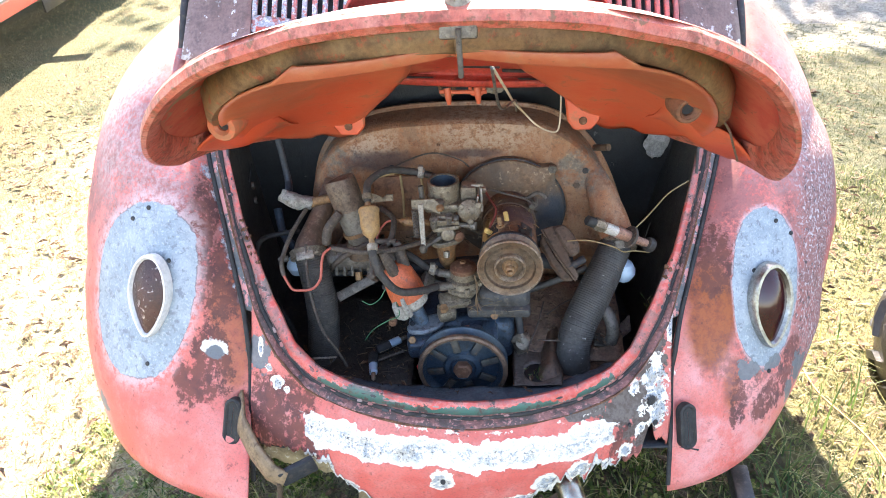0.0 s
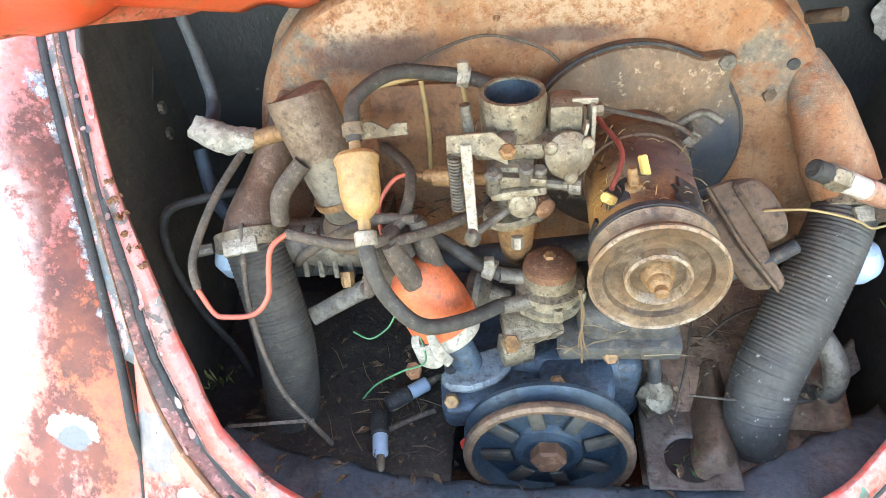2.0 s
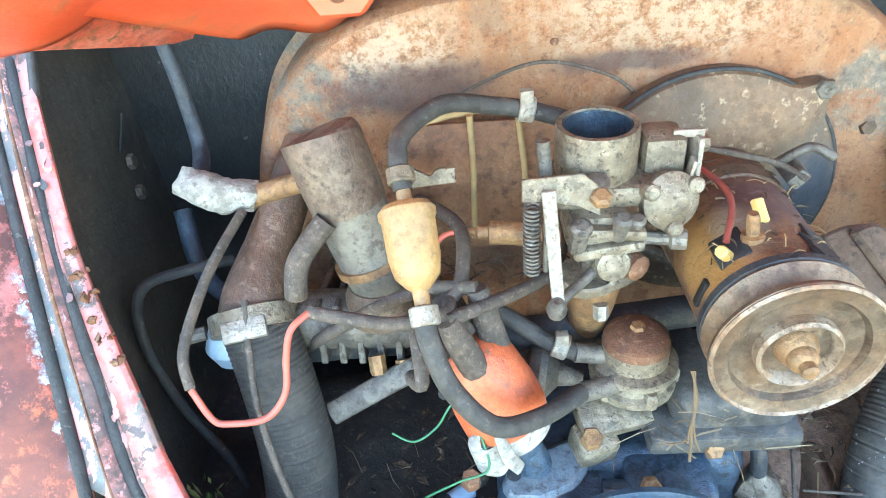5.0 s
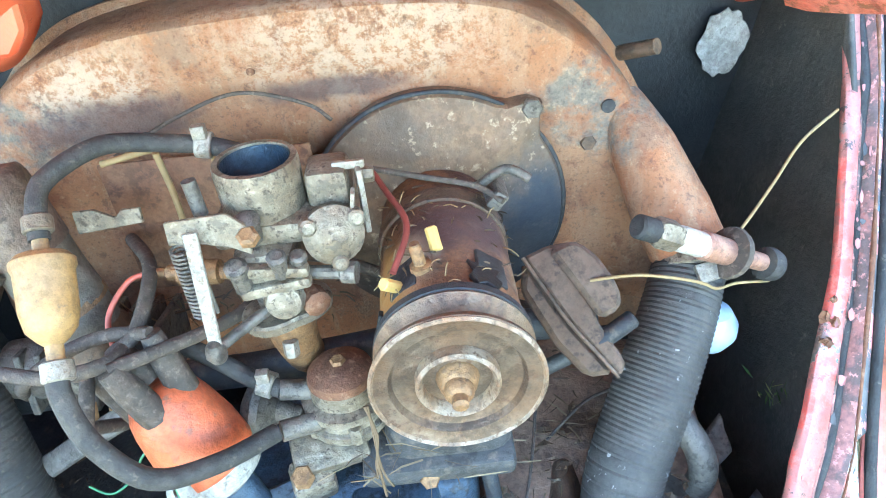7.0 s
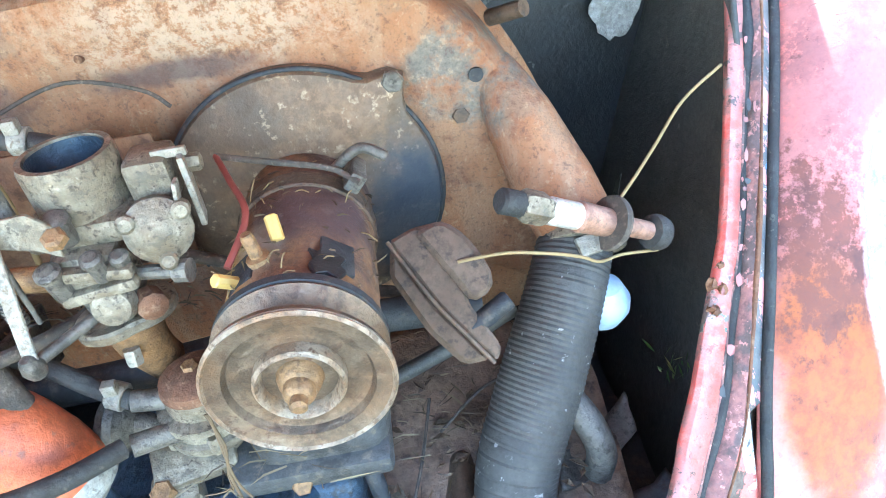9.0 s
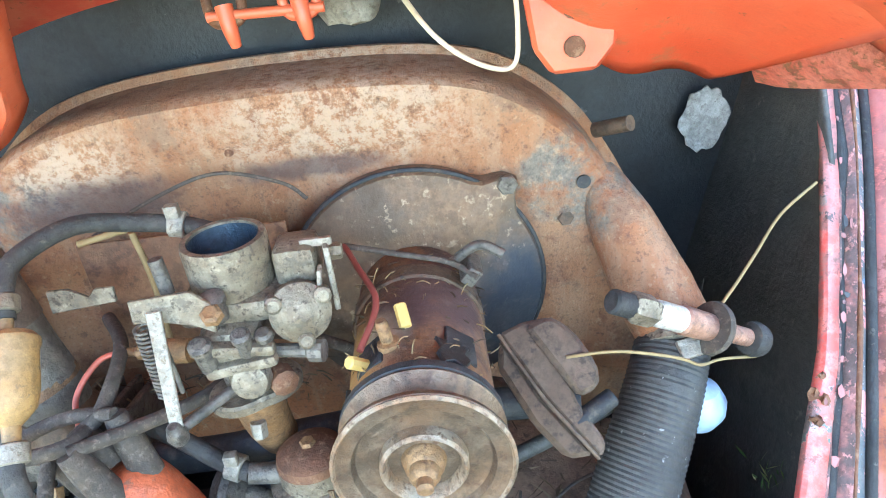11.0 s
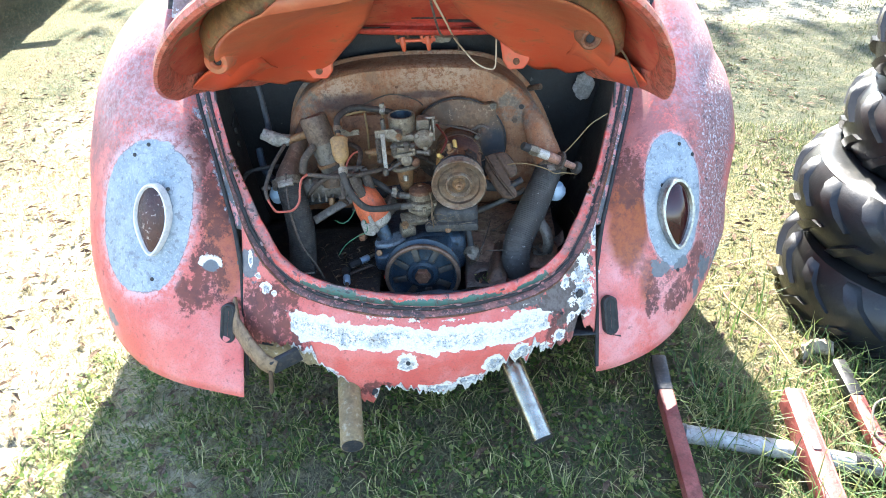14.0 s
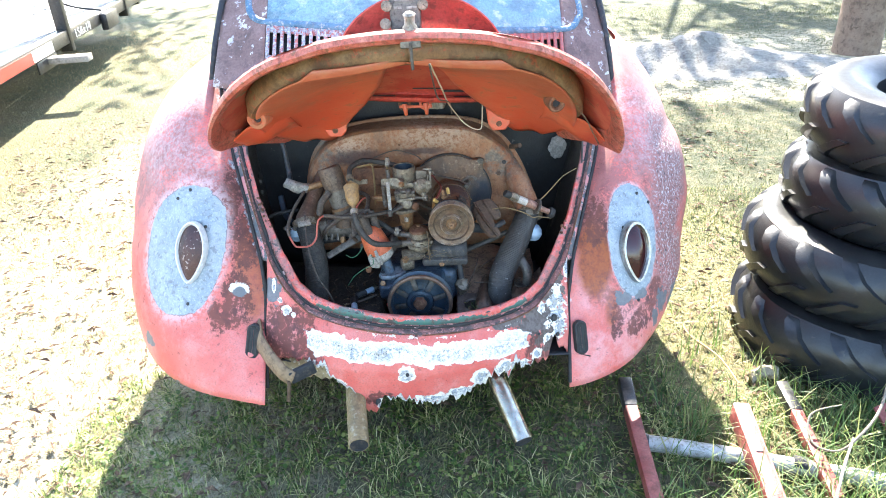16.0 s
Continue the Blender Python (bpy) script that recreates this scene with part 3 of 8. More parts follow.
BARK = grimy("smooth_brown_post", (0.20, 0.13, 0.085), (0.26, 0.18, 0.12), (0.12, 0.08, 0.05), 7, 0.85)
BRICK = grimy("red_brick", (0.40, 0.13, 0.08), (0.46, 0.2, 0.13), (0.3, 0.12, 0.08), 16, 0.85)
SAND = grimy("grey_white_sand", (0.36, 0.34, 0.295), (0.27, 0.255, 0.22), (0.18, 0.165, 0.13), 6, 0.95, fine=60, bump=0.9, distance=0.03)
# the sky's reflection is put into the blue of the glass
GLASS_PAINTED_SKY = grimy("dusty_glass_painted_sky", (0.20, 0.34, 0.42), (0.26, 0.39, 0.45), (0.42, 0.48, 0.5), 5, 0.25, bump=0.1)
REFLECT_RED = plain("red_reflective_tape", (0.66, 0.06, 0.04), 0.35, 0, 0.2)
REFLECT_WHITE = plain("white_reflective_tape", (0.8, 0.8, 0.78), 0.35, 0, 0.2)
LEAF = grimy("dry_leaf", (0.15, 0.09, 0.048), (0.07, 0.04, 0.024), (0.34, 0.25, 0.15), 40, 0.85)


def blade_mat(name, a, b, c, dry=None, through_=0.4):
    n = Nodes(name)
    rnd = n.node("ShaderNodeNewGeometry").outputs["Random Per Island"]
    col = n.mix(n.step(rnd, 0.2, 0.6), a, b)
    col = n.mix(n.step(rnd, 0.60, 0.97), col, c)
    if dry:  # dry on one side of the car and in patches, painted paler for sunlight
        split = n.node("ShaderNodeSeparateXYZ")
        n.put(n.pos, split.inputs[0])
        dry_sunlit = n.step(n.math("ADD", n.math("MULTIPLY", split.outputs[0], -0.5), n.noise(1.6, 5, 0.65)), 0.45, 0.85)
        # pale blade colour painted along the sunlit strip beside the tyres
        dry_sunlit = n.math("MAXIMUM", dry_sunlit, n.math("MULTIPLY", n.blot((0.93, 0.40, 0), (0.26, 0.60, 1), 0.6, 6.0, 0.5), n.step(n.noise(14, 5, 0.7), 0.38, 0.56)))
        col = n.mix(n.math("MULTIPLY", dry_sunlit, 0.9), col, n.mix(n.step(rnd, 0.3, 0.8), dry, tuple(0.5 * k for k in dry)))
    n.done(col, 0.6)
    if through_:  # thin blades let the sun shine through them
        glow, both_ = n.node("ShaderNodeBsdfTranslucent"), n.node("ShaderNodeMixShader")
        n.put(col, glow.inputs["Color"])
        both_.inputs[0].default_value = through_
        n.tree.links.new(n.bsdf.outputs[0], both_.inputs[1])
        n.tree.links.new(glow.outputs[0], both_.inputs[2])
        n.tree.links.new(both_.outputs[0], n.tree.nodes["Material Output"].inputs[0])
    return n.mat


GRASS = blade_mat("grass_blades", (0.055, 0.090, 0.026), (0.14, 0.175, 0.055), (0.44, 0.37, 0.20), (0.55, 0.47, 0.27))
GRASS_FIELD = blade_mat("field_grass_blades", (0.040, 0.066, 0.018), (0.075, 0.10, 0.028), (0.16, 0.14, 0.06), (0.46, 0.39, 0.21))
GRASS_LONG = blade_mat("long_green_grass", (0.050, 0.105, 0.026), (0.135, 0.21, 0.055), (0.30, 0.30, 0.12))
GRASS_TUFT = blade_mat("shade_grass_tufts", (0.060, 0.100, 0.022), (0.26, 0.32, 0.085), (0.62, 0.54, 0.28))
CLOVER = blade_mat("small_weed_leaves", (0.07, 0.12, 0.024), (0.17, 0.235, 0.05), (0.33, 0.33, 0.11))


# ---- building blocks ----
class Geo:
    """Vertices and faces of one mesh."""

    def __init__(self):
        self.v, self.f = [], []

    def add(self, verts, faces, m=None):
        k = len(self.v)
        self.v += [tuple(m @ Vector(p)) if m else tuple(p) for p in verts]
        self.f += [tuple(i + k for i in q) for q in faces]
        return self

    def grid(self, func, nu, nv, wrap=False):
        """func(a, b) with a, b from 0 to 1."""
        pts = [func(i / (nu if wrap else nu - 1), j / (nv - 1)) for j in range(nv) for i in range(nu)]
        faces = [(j * nu + i, j * nu + (i + 1) % nu, (j + 1) * nu + (i + 1) % nu, (j + 1) * nu + i) for j in range(nv - 1) for i in range(nu if wrap else nu - 1)]
        return self.add(pts, faces)

    def lathe(self, profile, m, n=24, cap=True):
        """profile: (radius, height) pairs, turned about the local z axis of m."""
        pts, faces = [], []
        for r, h in profile:
            pts += [(max(r, 1e-5) * math.cos(2 * math.pi * i / n), max(r, 1e-5) * math.sin(2 * math.pi * i / n), h) for i in range(n)]
        for k in range(len(profile) - 1):
            faces += [(k * n + i, k * n + (i + 1) % n, (k + 1) * n + (i + 1) % n, (k + 1) * n + i) for i in range(n)]
        if cap:
            faces += [tuple(reversed(range(n))), tuple(range((len(profile) - 1) * n, len(profile) * n))]
        return self.add(pts, faces, m)

    def tube(self, pts, r, n=10, steps=6, ribs=0.0, pitch=0.0, flat=1.0):
        """A round tube along a smooth line through pts; r: a number, or one a point."""
        n = max(n, 12)
        P, R = smooth_line(pts, r, steps)
        if ribs:
            total = sum((P[i + 1] - P[i]).length for i in range(len(P) - 1))
            count = max(int(total / pitch) * 2, 2)
            P, R = resample(P, R, count)
            R = [x + (ribs if i % 2 else 0) for i, x in enumerate(R)]
        side, verts, faces = None, [], []
        for i, p in enumerate(P):
            t = (P[min(i + 1, len(P) - 1)] - P[max(i - 1, 0)]).normalized()
            side = (side - t * side.dot(t)).normalized() if side else t.orthogonal().normalized()
            up = t.cross(side)
            verts += [p + R[i] * (math.cos(2 * math.pi * k / n) * side + flat * math.sin(2 * math.pi * k / n) * up) for k in range(n)]
        for i in range(len(P) - 1):
            faces += [(i * n + k, i * n + (k + 1) % n, (i + 1) * n + (k + 1) % n, (i + 1) * n + k) for k in range(n)]
        faces += [tuple(reversed(range(n))), tuple(range((len(P) - 1) * n, len(P) * n))]
        return self.add(verts, faces)

    def box(self, size, m, bevel=0.002, segs=2):
        bm = bmesh.new()
        bmesh.ops.create_cube(bm, size=1.0)
        bmesh.ops.scale(bm, vec=size, verts=bm.verts)
        if bevel:
            bmesh.ops.bevel(bm, geom=bm.edges[:], offset=min(bevel, min(size) * 0.45), segments=segs, affect="EDGES", profile=0.5)
        bm.verts.index_update()
        self.add([v.co.copy() for v in bm.verts], [[v.index for v in f.verts] for f in bm.faces], m)
        bm.free()
        return self

    def slab(self, outline, depth, m, bevel=0.001):
        """An outline in the local xy plane, made thick along local z."""
        bm = bmesh.new()
        face = bm.faces.new([bm.verts.new((x, y, 0)) for x, y in outline])
        out = bmesh.ops.extrude_face_region(bm, geom=[face])
        bmesh.ops.translate(bm, vec=(0, 0, depth), verts=[g for g in out["geom"] if isinstance(g, bmesh.types.BMVert)])
        bmesh.ops.recalc_face_normals(bm, faces=bm.faces[:])
        if bevel:
            bmesh.ops.bevel(bm, geom=bm.edges[:], offset=bevel, segments=1, affect="EDGES")
        bm.verts.index_update()
        self.add([v.co.copy() for v in bm.verts], [[v.index for v in f.verts] for f in bm.faces], m)
        bm.free()
        return self


def smooth_line(pts, r, steps):
    P = [Vector(p) for p in pts]
    R = list(r) if isinstance(r, (list, tuple)) else [r] * len(P)
    if len(P) < 3 or steps < 2:
        return P, R
    out, rad = [], []
    for i in range(len(P) - 1):
        a, b, c, d = P[max(i - 1, 0)], P[i], P[i + 1], P[min(i + 2, len(P) - 1)]
        for k in range(steps):
            t = k / steps
            out.append(0.5 * (2 * b + (c - a) * t + (2 * a - 5 * b + 4 * c - d) * t * t + (3 * b - a - 3 * c + d) * t**3))
            rad.append(R[i] + (R[i + 1] - R[i]) * t)
    return out + [P[-1]], rad + [R[-1]]


def resample(P, R, count):
    d = [0.0]
    for i in range(len(P) - 1):
        d.append(d[-1] + (P[i + 1] - P[i]).length)
    out, rad = [], []
    for k in range(count + 1):
        s = d[-1] * k / count
        i = min(max(j for j in range(len(d)) if d[j] <= s + 1e-9), len(P) - 2)
        t = (s - d[i]) / max(d[i + 1] - d[i], 1e-9)
        out.append(P[i].lerp(P[i + 1], t))
        rad.append(R[i] + (R[i + 1] - R[i]) * t)
    return out, rad


def aim(at, towards):
    """A pose at a point whose local z axis points along a way."""
    return Matrix.Translation(at) @ Vector(towards).to_track_quat("Z", "Y").to_matrix().to_4x4()


def lerp_table(table, x):
    return float(np.interp(x, [a for a, _ in table], [b for _, b in table]))


def part(name, geo, material, parent=None, label="", thick=0.0, sharp=35, smooth=True):
    """One mesh object, under a thing or a part if given."""
    me = bpy.data.meshes.new(name)
    me.from_pydata(geo.v, [], geo.f)
    bm = bmesh.new()
    bm.from_mesh(me)
    bmesh.ops.recalc_face_normals(bm, faces=bm.faces[:])
    bm.to_mesh(me)
    bm.free()
    me.materials.append(material)
    if smooth:
        me.shade_smooth()
        me.set_sharp_from_angle(angle=radians(sharp))
    ob = new(name, me)
    if thick:
        s = ob.modifiers.new("thickness", "SOLIDIFY")
        s.thickness, s.offset = thick, -1
    if parent:
        ob.parent = parent
        ob.matrix_parent_inverse = Matrix.Translation(-parent.location)
    if label:
        ob["label"] = label
    return ob


def thing(name, at, label, category, group="", kind=""):
    ob = new(name)
    ob.location = at
    ob.empty_display_size = 0.05
    return tagged(ob, label, category, group, kind)


def solid(name, geo, material, label, category, group="", kind="", **more):
    return tagged(part(name, geo, material, **more), label, category, group, kind)


def wob(p, scale, amount):
    return noise.noise(Vector(p) * scale) * amount


def bolt(geo, at, way, r=0.006, h=0.006):
    return geo.lathe([(r, 0), (r, h * 0.8), (r * 0.85, h)], aim(at, way), 6)


# ---- the body of the car ----
PROFILE = [(0.10, -0.185), (0.24, -0.195), (0.30, -0.195), (0.36, -0.178), (0.40, -0.152), (0.45, -0.122), (0.5, -0.088), (0.6, -0.015), (0.7, 0.065), (0.8, 0.15), (0.9, 0.24), (1.0, 0.33), (1.1, 0.44), (1.3, 0.72)]
HALF = [(0.392, 0.0), (0.395, 0.1), (0.402, 0.2), (0.415, 0.275), (0.435, 0.32), (0.5, 0.379), (0.6, 0.427), (0.7, 0.472), (0.8, 0.507), (0.9, 0.526)]
SEAM = [(0.2, 0.388), (0.45, 0.394), (0.5, 0.405), (0.55, 0.426), (0.6, 0.446), (0.7, 0.493), (0.8, 0.530), (0.88, 0.553), (1.0, 0.575)]


def body_y(x, z):
    return lerp_table(PROFILE, z) + 0.70 * x * x


def opening_bottom(x):
    return float(np.interp(abs(x), [b for _, b in HALF], [a for a, _ in HALF]))


def ragged_bottom(x):
    base = lerp_table([(-0.39, 0.285), (-0.33, 0.30), (-0.27, 0.305), (-0.20, 0.262), (-0.17, 0.24), (-0.152, 0.222), (-0.143, 0.190), (-0.132, 0.168), (-0.112, 0.166), (-0.102, 0.188), (-0.096, 0.222), (-0.085, 0.235), (-0.04, 0.218), (0.04, 0.214), (0.10, 0.225), (0.16, 0.255), (0.185, 0.285), (0.205, 0.262), (0.225, 0.285), (0.26, 0.296), (0.30, 0.285), (0.33, 0.30), (0.35, 0.35), (0.372, 0.30), (0.39, 0.285)], x)
    return base + wob((x, 0, 3), 60, 0.024) + wob((x, 0, 7), 19, 0.014) + wob((x, 0, 5), 150, 0.014)


# the car stands leaning a little and turned against the ground's axes
CAR_STAND = Matrix.Translation((0.002, 0, 0.38)) @ Vector((1, 0, 0)).rotation_difference(Vector((0.9938, 0.0765, -0.0805))).to_matrix().to_4x4() @ Matrix.Translation((0, 0, -0.38))
car = thing("car", (0, 0.6, 0), "small old rounded car with faded pink red paint and rust", "car")

# apron under the engine bay
g = Geo()
g.grid(lambda a, b: ((x := (a - 0.5) * 0.776), body_y(x, (z := ragged_bottom(x) + (opening_bottom(x) - ragged_bottom(x)) * b)) + wob((x, 0, z), 6, 0.010), z), 220, 26)
apron = part("rear_apron", g, PAINT, car, "dented pink apron with flaking white filler and a torn lower edge", thick=0.003)

part("latch_hole", Geo().lathe([(0.010, 0), (0.010, 0.003), (0.006, 0.004)], aim((0.008, body_y(0, 0.40) + 0.016, 0.405), (0, -1, 0.8)), 14), SOOT, apron)
part("latch_hole", Geo().lathe([(0.005, 0), (0.005, 0.003)], aim((0.010, body_y(0, 0.40) + 0.012, 0.394), (0, -1, 0.8)), 10), SOOT, apron)
for hx, hz, hr in ((0.345, 0.385, 0.010), (0.355, 0.345, 0.006), (-0.035, 0.298, 0.005), (-0.29, 0.43, 0.004), (0.30, 0.36, 0.004), (-0.106, 0.212, 0.0065), (-0.110, 0.203, 0.004)):
    part("rust_hole", Geo().lathe([(hr, 0), (hr * 0.9, 0.002)], aim((hx, body_y(hx, hz) - 0.001, hz), (1.4 * hx, -1, 0.3)), 9), SOOT, apron)
# broken white filler left along the torn edge
CHALK_EDGE = grimy("broken_chalky_filler", (0.70, 0.66, 0.57), (0.58, 0.56, 0.52), (0.22, 0.23, 0.24), 40, 0.85, cover=(0.56, 0.62))
for x0, x1, w in ((-0.285, -0.150, 0.008), (-0.085, 0.015, 0.009), (0.015, 0.130, 0.013), (0.130, 0.200, 0.016), (0.212, 0.290, 0.010)):
    g = Geo().grid(lambda a, b: ((x := x0 + (x1 - x0) * a), body_y(x, (z := ragged_bottom(x) - 0.001 + b * max(w + wob((x, 0, 9), 70, 0.020) + wob((x, 2, 9), 23, 0.012), 0.001) * math.sin(math.pi * a) ** 0.4)) + wob((x, 0, z), 6, 0.010) - 0.0022 - 0.0012 * math.sin(math.pi * b), z), 70, 5)
    part("filler_edge", g, CHALK_EDGE, apron, "broken white filler along the torn edge", thick=0.001)
for s in (-1, 1):
    g = Geo()
    g.grid(lambda a, b: ((x := s * (lerp_table(HALF, (z := 0.5 + 0.40 * b)) * (1 - a) + lerp_table(SEAM, z) * a)), body_y(x, z), z), 8, 40)
    part("quarter_panel", g, PEELED, car, thick=0.003)

# flange round the opening
RIM_LINE = [(-lerp_table(HALF, z), z) for z in np.linspace(0.9, 0.44, 40)] + [(x, opening_bottom(x)) for x in np.linspace(-0.29, 0.29, 50)] + [(lerp_table(HALF, z), z) for z in np.linspace(0.44, 0.9, 40)]
NORMALS = []
for i, (x, z) in enumerate(RIM_LINE):
    (xa, za), (xb, zb) = RIM_LINE[max(i - 3, 0)], RIM_LINE[min(i + 3, len(RIM_LINE) - 1)]
    d = Vector((xb - xa, zb - za)).normalized()
    NORMALS.append((-d.y, d.x))


def rim_point(i, inward, deep):
    (x, z), (nx, nz) = RIM_LINE[i], NORMALS[i]
    if x < 0:  # the flange is narrower up this side
        narrow = 1 - 0.45 * min(max((z - 0.5) / 0.12, 0.0), 1.0)
        inward, deep = inward * narrow, deep * narrow
    elif z > 0.5:
        inward *= 1 - 0.40 * min((z - 0.5) / 0.08, 1.0)
    return (x + nx * inward, body_y(x, z) + deep + 0.35 * inward * nz, z + nz * inward - 0.2 * deep)


def ribbon(profile, amp=0.0):
    geo, n = Geo(), len(RIM_LINE)
    return geo.grid(lambda a, b: Vector(rim_point(i := round(a * (n - 1)), *profile[j := round(b * (len(profile) - 1))])) + Vector((0, 0, wob((i * 0.35, j, 0), 1.0, amp))), n, len(profile))


part("flange_groove", ribbon([(-0.002, -0.002), (0.003, 0.010), (0.007, 0.014), (0.015, 0.015), (0.0178, 0.007)], 0.003), GROOVE, car, "grimy groove round the engine bay", thick=0.0025)
part("bay_flange", ribbon([(0.018, 0.006), (0.034, 0.008), (0.037, 0.011), (0.037, 0.017)], 0.003), RIM, car, "red flange scraped to green and black", thick=0.0025)
g = Geo()
g.tube([rim_point(i, 0.011 + wob((i * 0.9, 0, 1), 1.0, 0.003), 0.010 + wob((i * 0.7, 3, 1), 1.0, 0.002)) for i in range(2, len(RIM_LINE) - 2, 2)], [0.0044 + wob((i * 0.8, 5, 2), 1.0, 0.0034) for i in range(2, len(RIM_LINE) - 2, 2)], 8, 2)
part("weather_strip", g, RUBBER, car, "perished black rubber strip")
# curled chips of old paint and sealer standing off the edge
FLAKES = blade_mat("curled_paint_chips", (0.05, 0.05, 0.052), (0.36, 0.14, 0.125), (0.30, 0.24, 0.22), None, 0.0)
rf = random.Random(31)
g = Geo()
for _ in range(170):
    i = rf.randrange(2, len(RIM_LINE) - 2)
    steep = RIM_LINE[i][1] > 0.47
    c = Vector(rim_point(i, rf.choice((-0.003, 0.001, 0.016, 0.020, 0.034)) + rf.uniform(-0.002, 0.002), rf.uniform(-0.003, 0.001) + (0.004 if steep else 0.0)))
    along_ = (Vector(rim_point(i + 1, 0.01, 0.005)) - Vector(rim_point(i - 1, 0.01, 0.005))).normalized()
    side_ = along_.cross(Vector((0, -1, 0.4))).normalized()
    lift = Vector((0, -1, 0.4)).normalized()
    c += along_ * rf.uniform(-0.006, 0.006)
    L, W = rf.uniform(0.002, 0.008), rf.uniform(0.001, 0.0035)
    ring = [c + along_ * L * math.cos(q) * rf.uniform(0.6, 1.1) + side_ * W * math.sin(q) * rf.uniform(0.6, 1.1) + lift * (0.0015 + 0.0018 * rf.random() * max(math.sin(q), 0)) for q in (0, 1.0, 2.1, 3.1, 4.2, 5.2)]
    g.add(ring, [(0, 1, 2, 3, 4, 5)])
tagged(part("chipped_paint", g, FLAKES, car, thick=0.0006, smooth=False), "curled chips of old paint round the opening", kind="stuff")
g = Geo()
g.tube([rim_point(i, -0.002, -0.003) for i in range(2, len(RIM_LINE) - 2, 3)], [0.0016 + 0.0009 * math.sin(i * 1.7) for i in range(2, len(RIM_LINE) - 2, 3)], 6, 2)
part("rusty_lip", g, RUST, car)

# crumbling rust on the flange, and lumps of seam sealer along it
rc = random.Random(12)
for i, (x, z) in enumerate(RIM_LINE):
    if (x < 0 and 0.555 < z < 0.625) or (x > 0 and 0.535 < z < 0.575):
        for k in range(5):
            p = Vector(rim_point(i, 0.030 + rc.uniform(-0.006, 0.010), 0.008 + rc.uniform(-0.004, 0.006)))
            r = rc.uniform(0.0015, 0.0045)
            lump = Geo().lathe([(r * 0.3, -r), (r, -r * 0.3), (r * 0.8, r * 0.5), (r * 0.2, r)], Matrix.Translation(p) @ Matrix.Rotation(rc.uniform(0, 3), 4, "X"), 9)
            lump.v = [tuple(Vector(q) + noise.noise_vector(Vector(q) * 330) * r * 1.1) for q in lump.v]
            part("rust_crumb", lump, RUST, car)

# fenders
FENDER_Y = [(0.10, -0.15), (0.2, -0.140), (0.3, -0.095), (0.4, -0.035), (0.5, 0.018), (0.6, 0.088), (0.7, 0.168), (0.8, 0.262), (0.9, 0.38), (1.0, 0.55), (1.04, 0.68)]


FENDER_SWELL = {-1: [(0.2, 0.0), (0.25, 0.025), (0.30, 0.043), (0.38, 0.058), (0.47, 0.064), (0.57, 0.056), (0.66, 0.034), (0.75, 0.014), (0.85, 0.005), (0.93, 0.0)], 1: [(0.2, -0.03), (0.27, 0.005), (0.33, 0.03), (0.42, 0.03), (0.52, 0.026), (0.60, 0.004), (0.66, -0.018), (0.70, -0.042), (0.78, -0.05), (0.85, -0.05), (0.93, 0.0)]}


def fender_width(s, z):
    z -= 0.056 * s
    wide = (0.388 if s > 0 else 0.420) * max(1 - (max(z - 0.30, 0) / 0.63) ** 2.3, 0.0) ** 0.5 - (0.5 * (0.30 - z) ** 2 if z < 0.30 else 0.0)
    return (wide + lerp_table(FENDER_SWELL[s], z)) * (1.045 if s > 0 else 0.932)


def seam_x(s, z):
    return lerp_table(SEAM, z) + (0.045 * max(0.40 - z, 0.0) if s > 0 else 0.0)


def fender_point(s, phi, z):
    wide = fender_width(s, z)
    xs = seam_x(s, min(z, 1.0)) - 0.002
    out = wide * (math.sin(phi) ** 0.92 if phi <= math.pi / 2 else 1 - 0.12 * (1 - math.sin(phi)))
    y = lerp_table(FENDER_Y, z) - (0.45 * max(0.34 - z, 0) * math.exp(-out / 0.12) if s < 0 else 0.0) + (0.46 - 0.1 * z) * (1 - math.cos(phi)) + 0.004
    seat = body_y(xs, z) + 0.004 if z > 0.42 else lerp_table(FENDER_Y, z)
    y += (seat - y) * math.exp(-out / 0.022) * min(max((z - 0.42) / 0.1, 0), 1)
    return Vector((s * (xs + out), y + wob((s * (xs + out), y, z), 5, 0.006), z))


def fender(s):
    def point(a, b):
        phi = radians(108) * a ** 1.25
        k = min(phi / radians(75), 1.0)
        low = 0.231 - 0.022 * math.exp(-k / 0.15) - 0.030 * math.sin(math.pi * k**0.8) - 0.01 * k if s < 0 else 0.203 + 0.115 * k**1.15
        return fender_point(s, phi, low + (0.925 + 0.05 * s - low) * b)
    return Geo().grid(point, 52, 44)


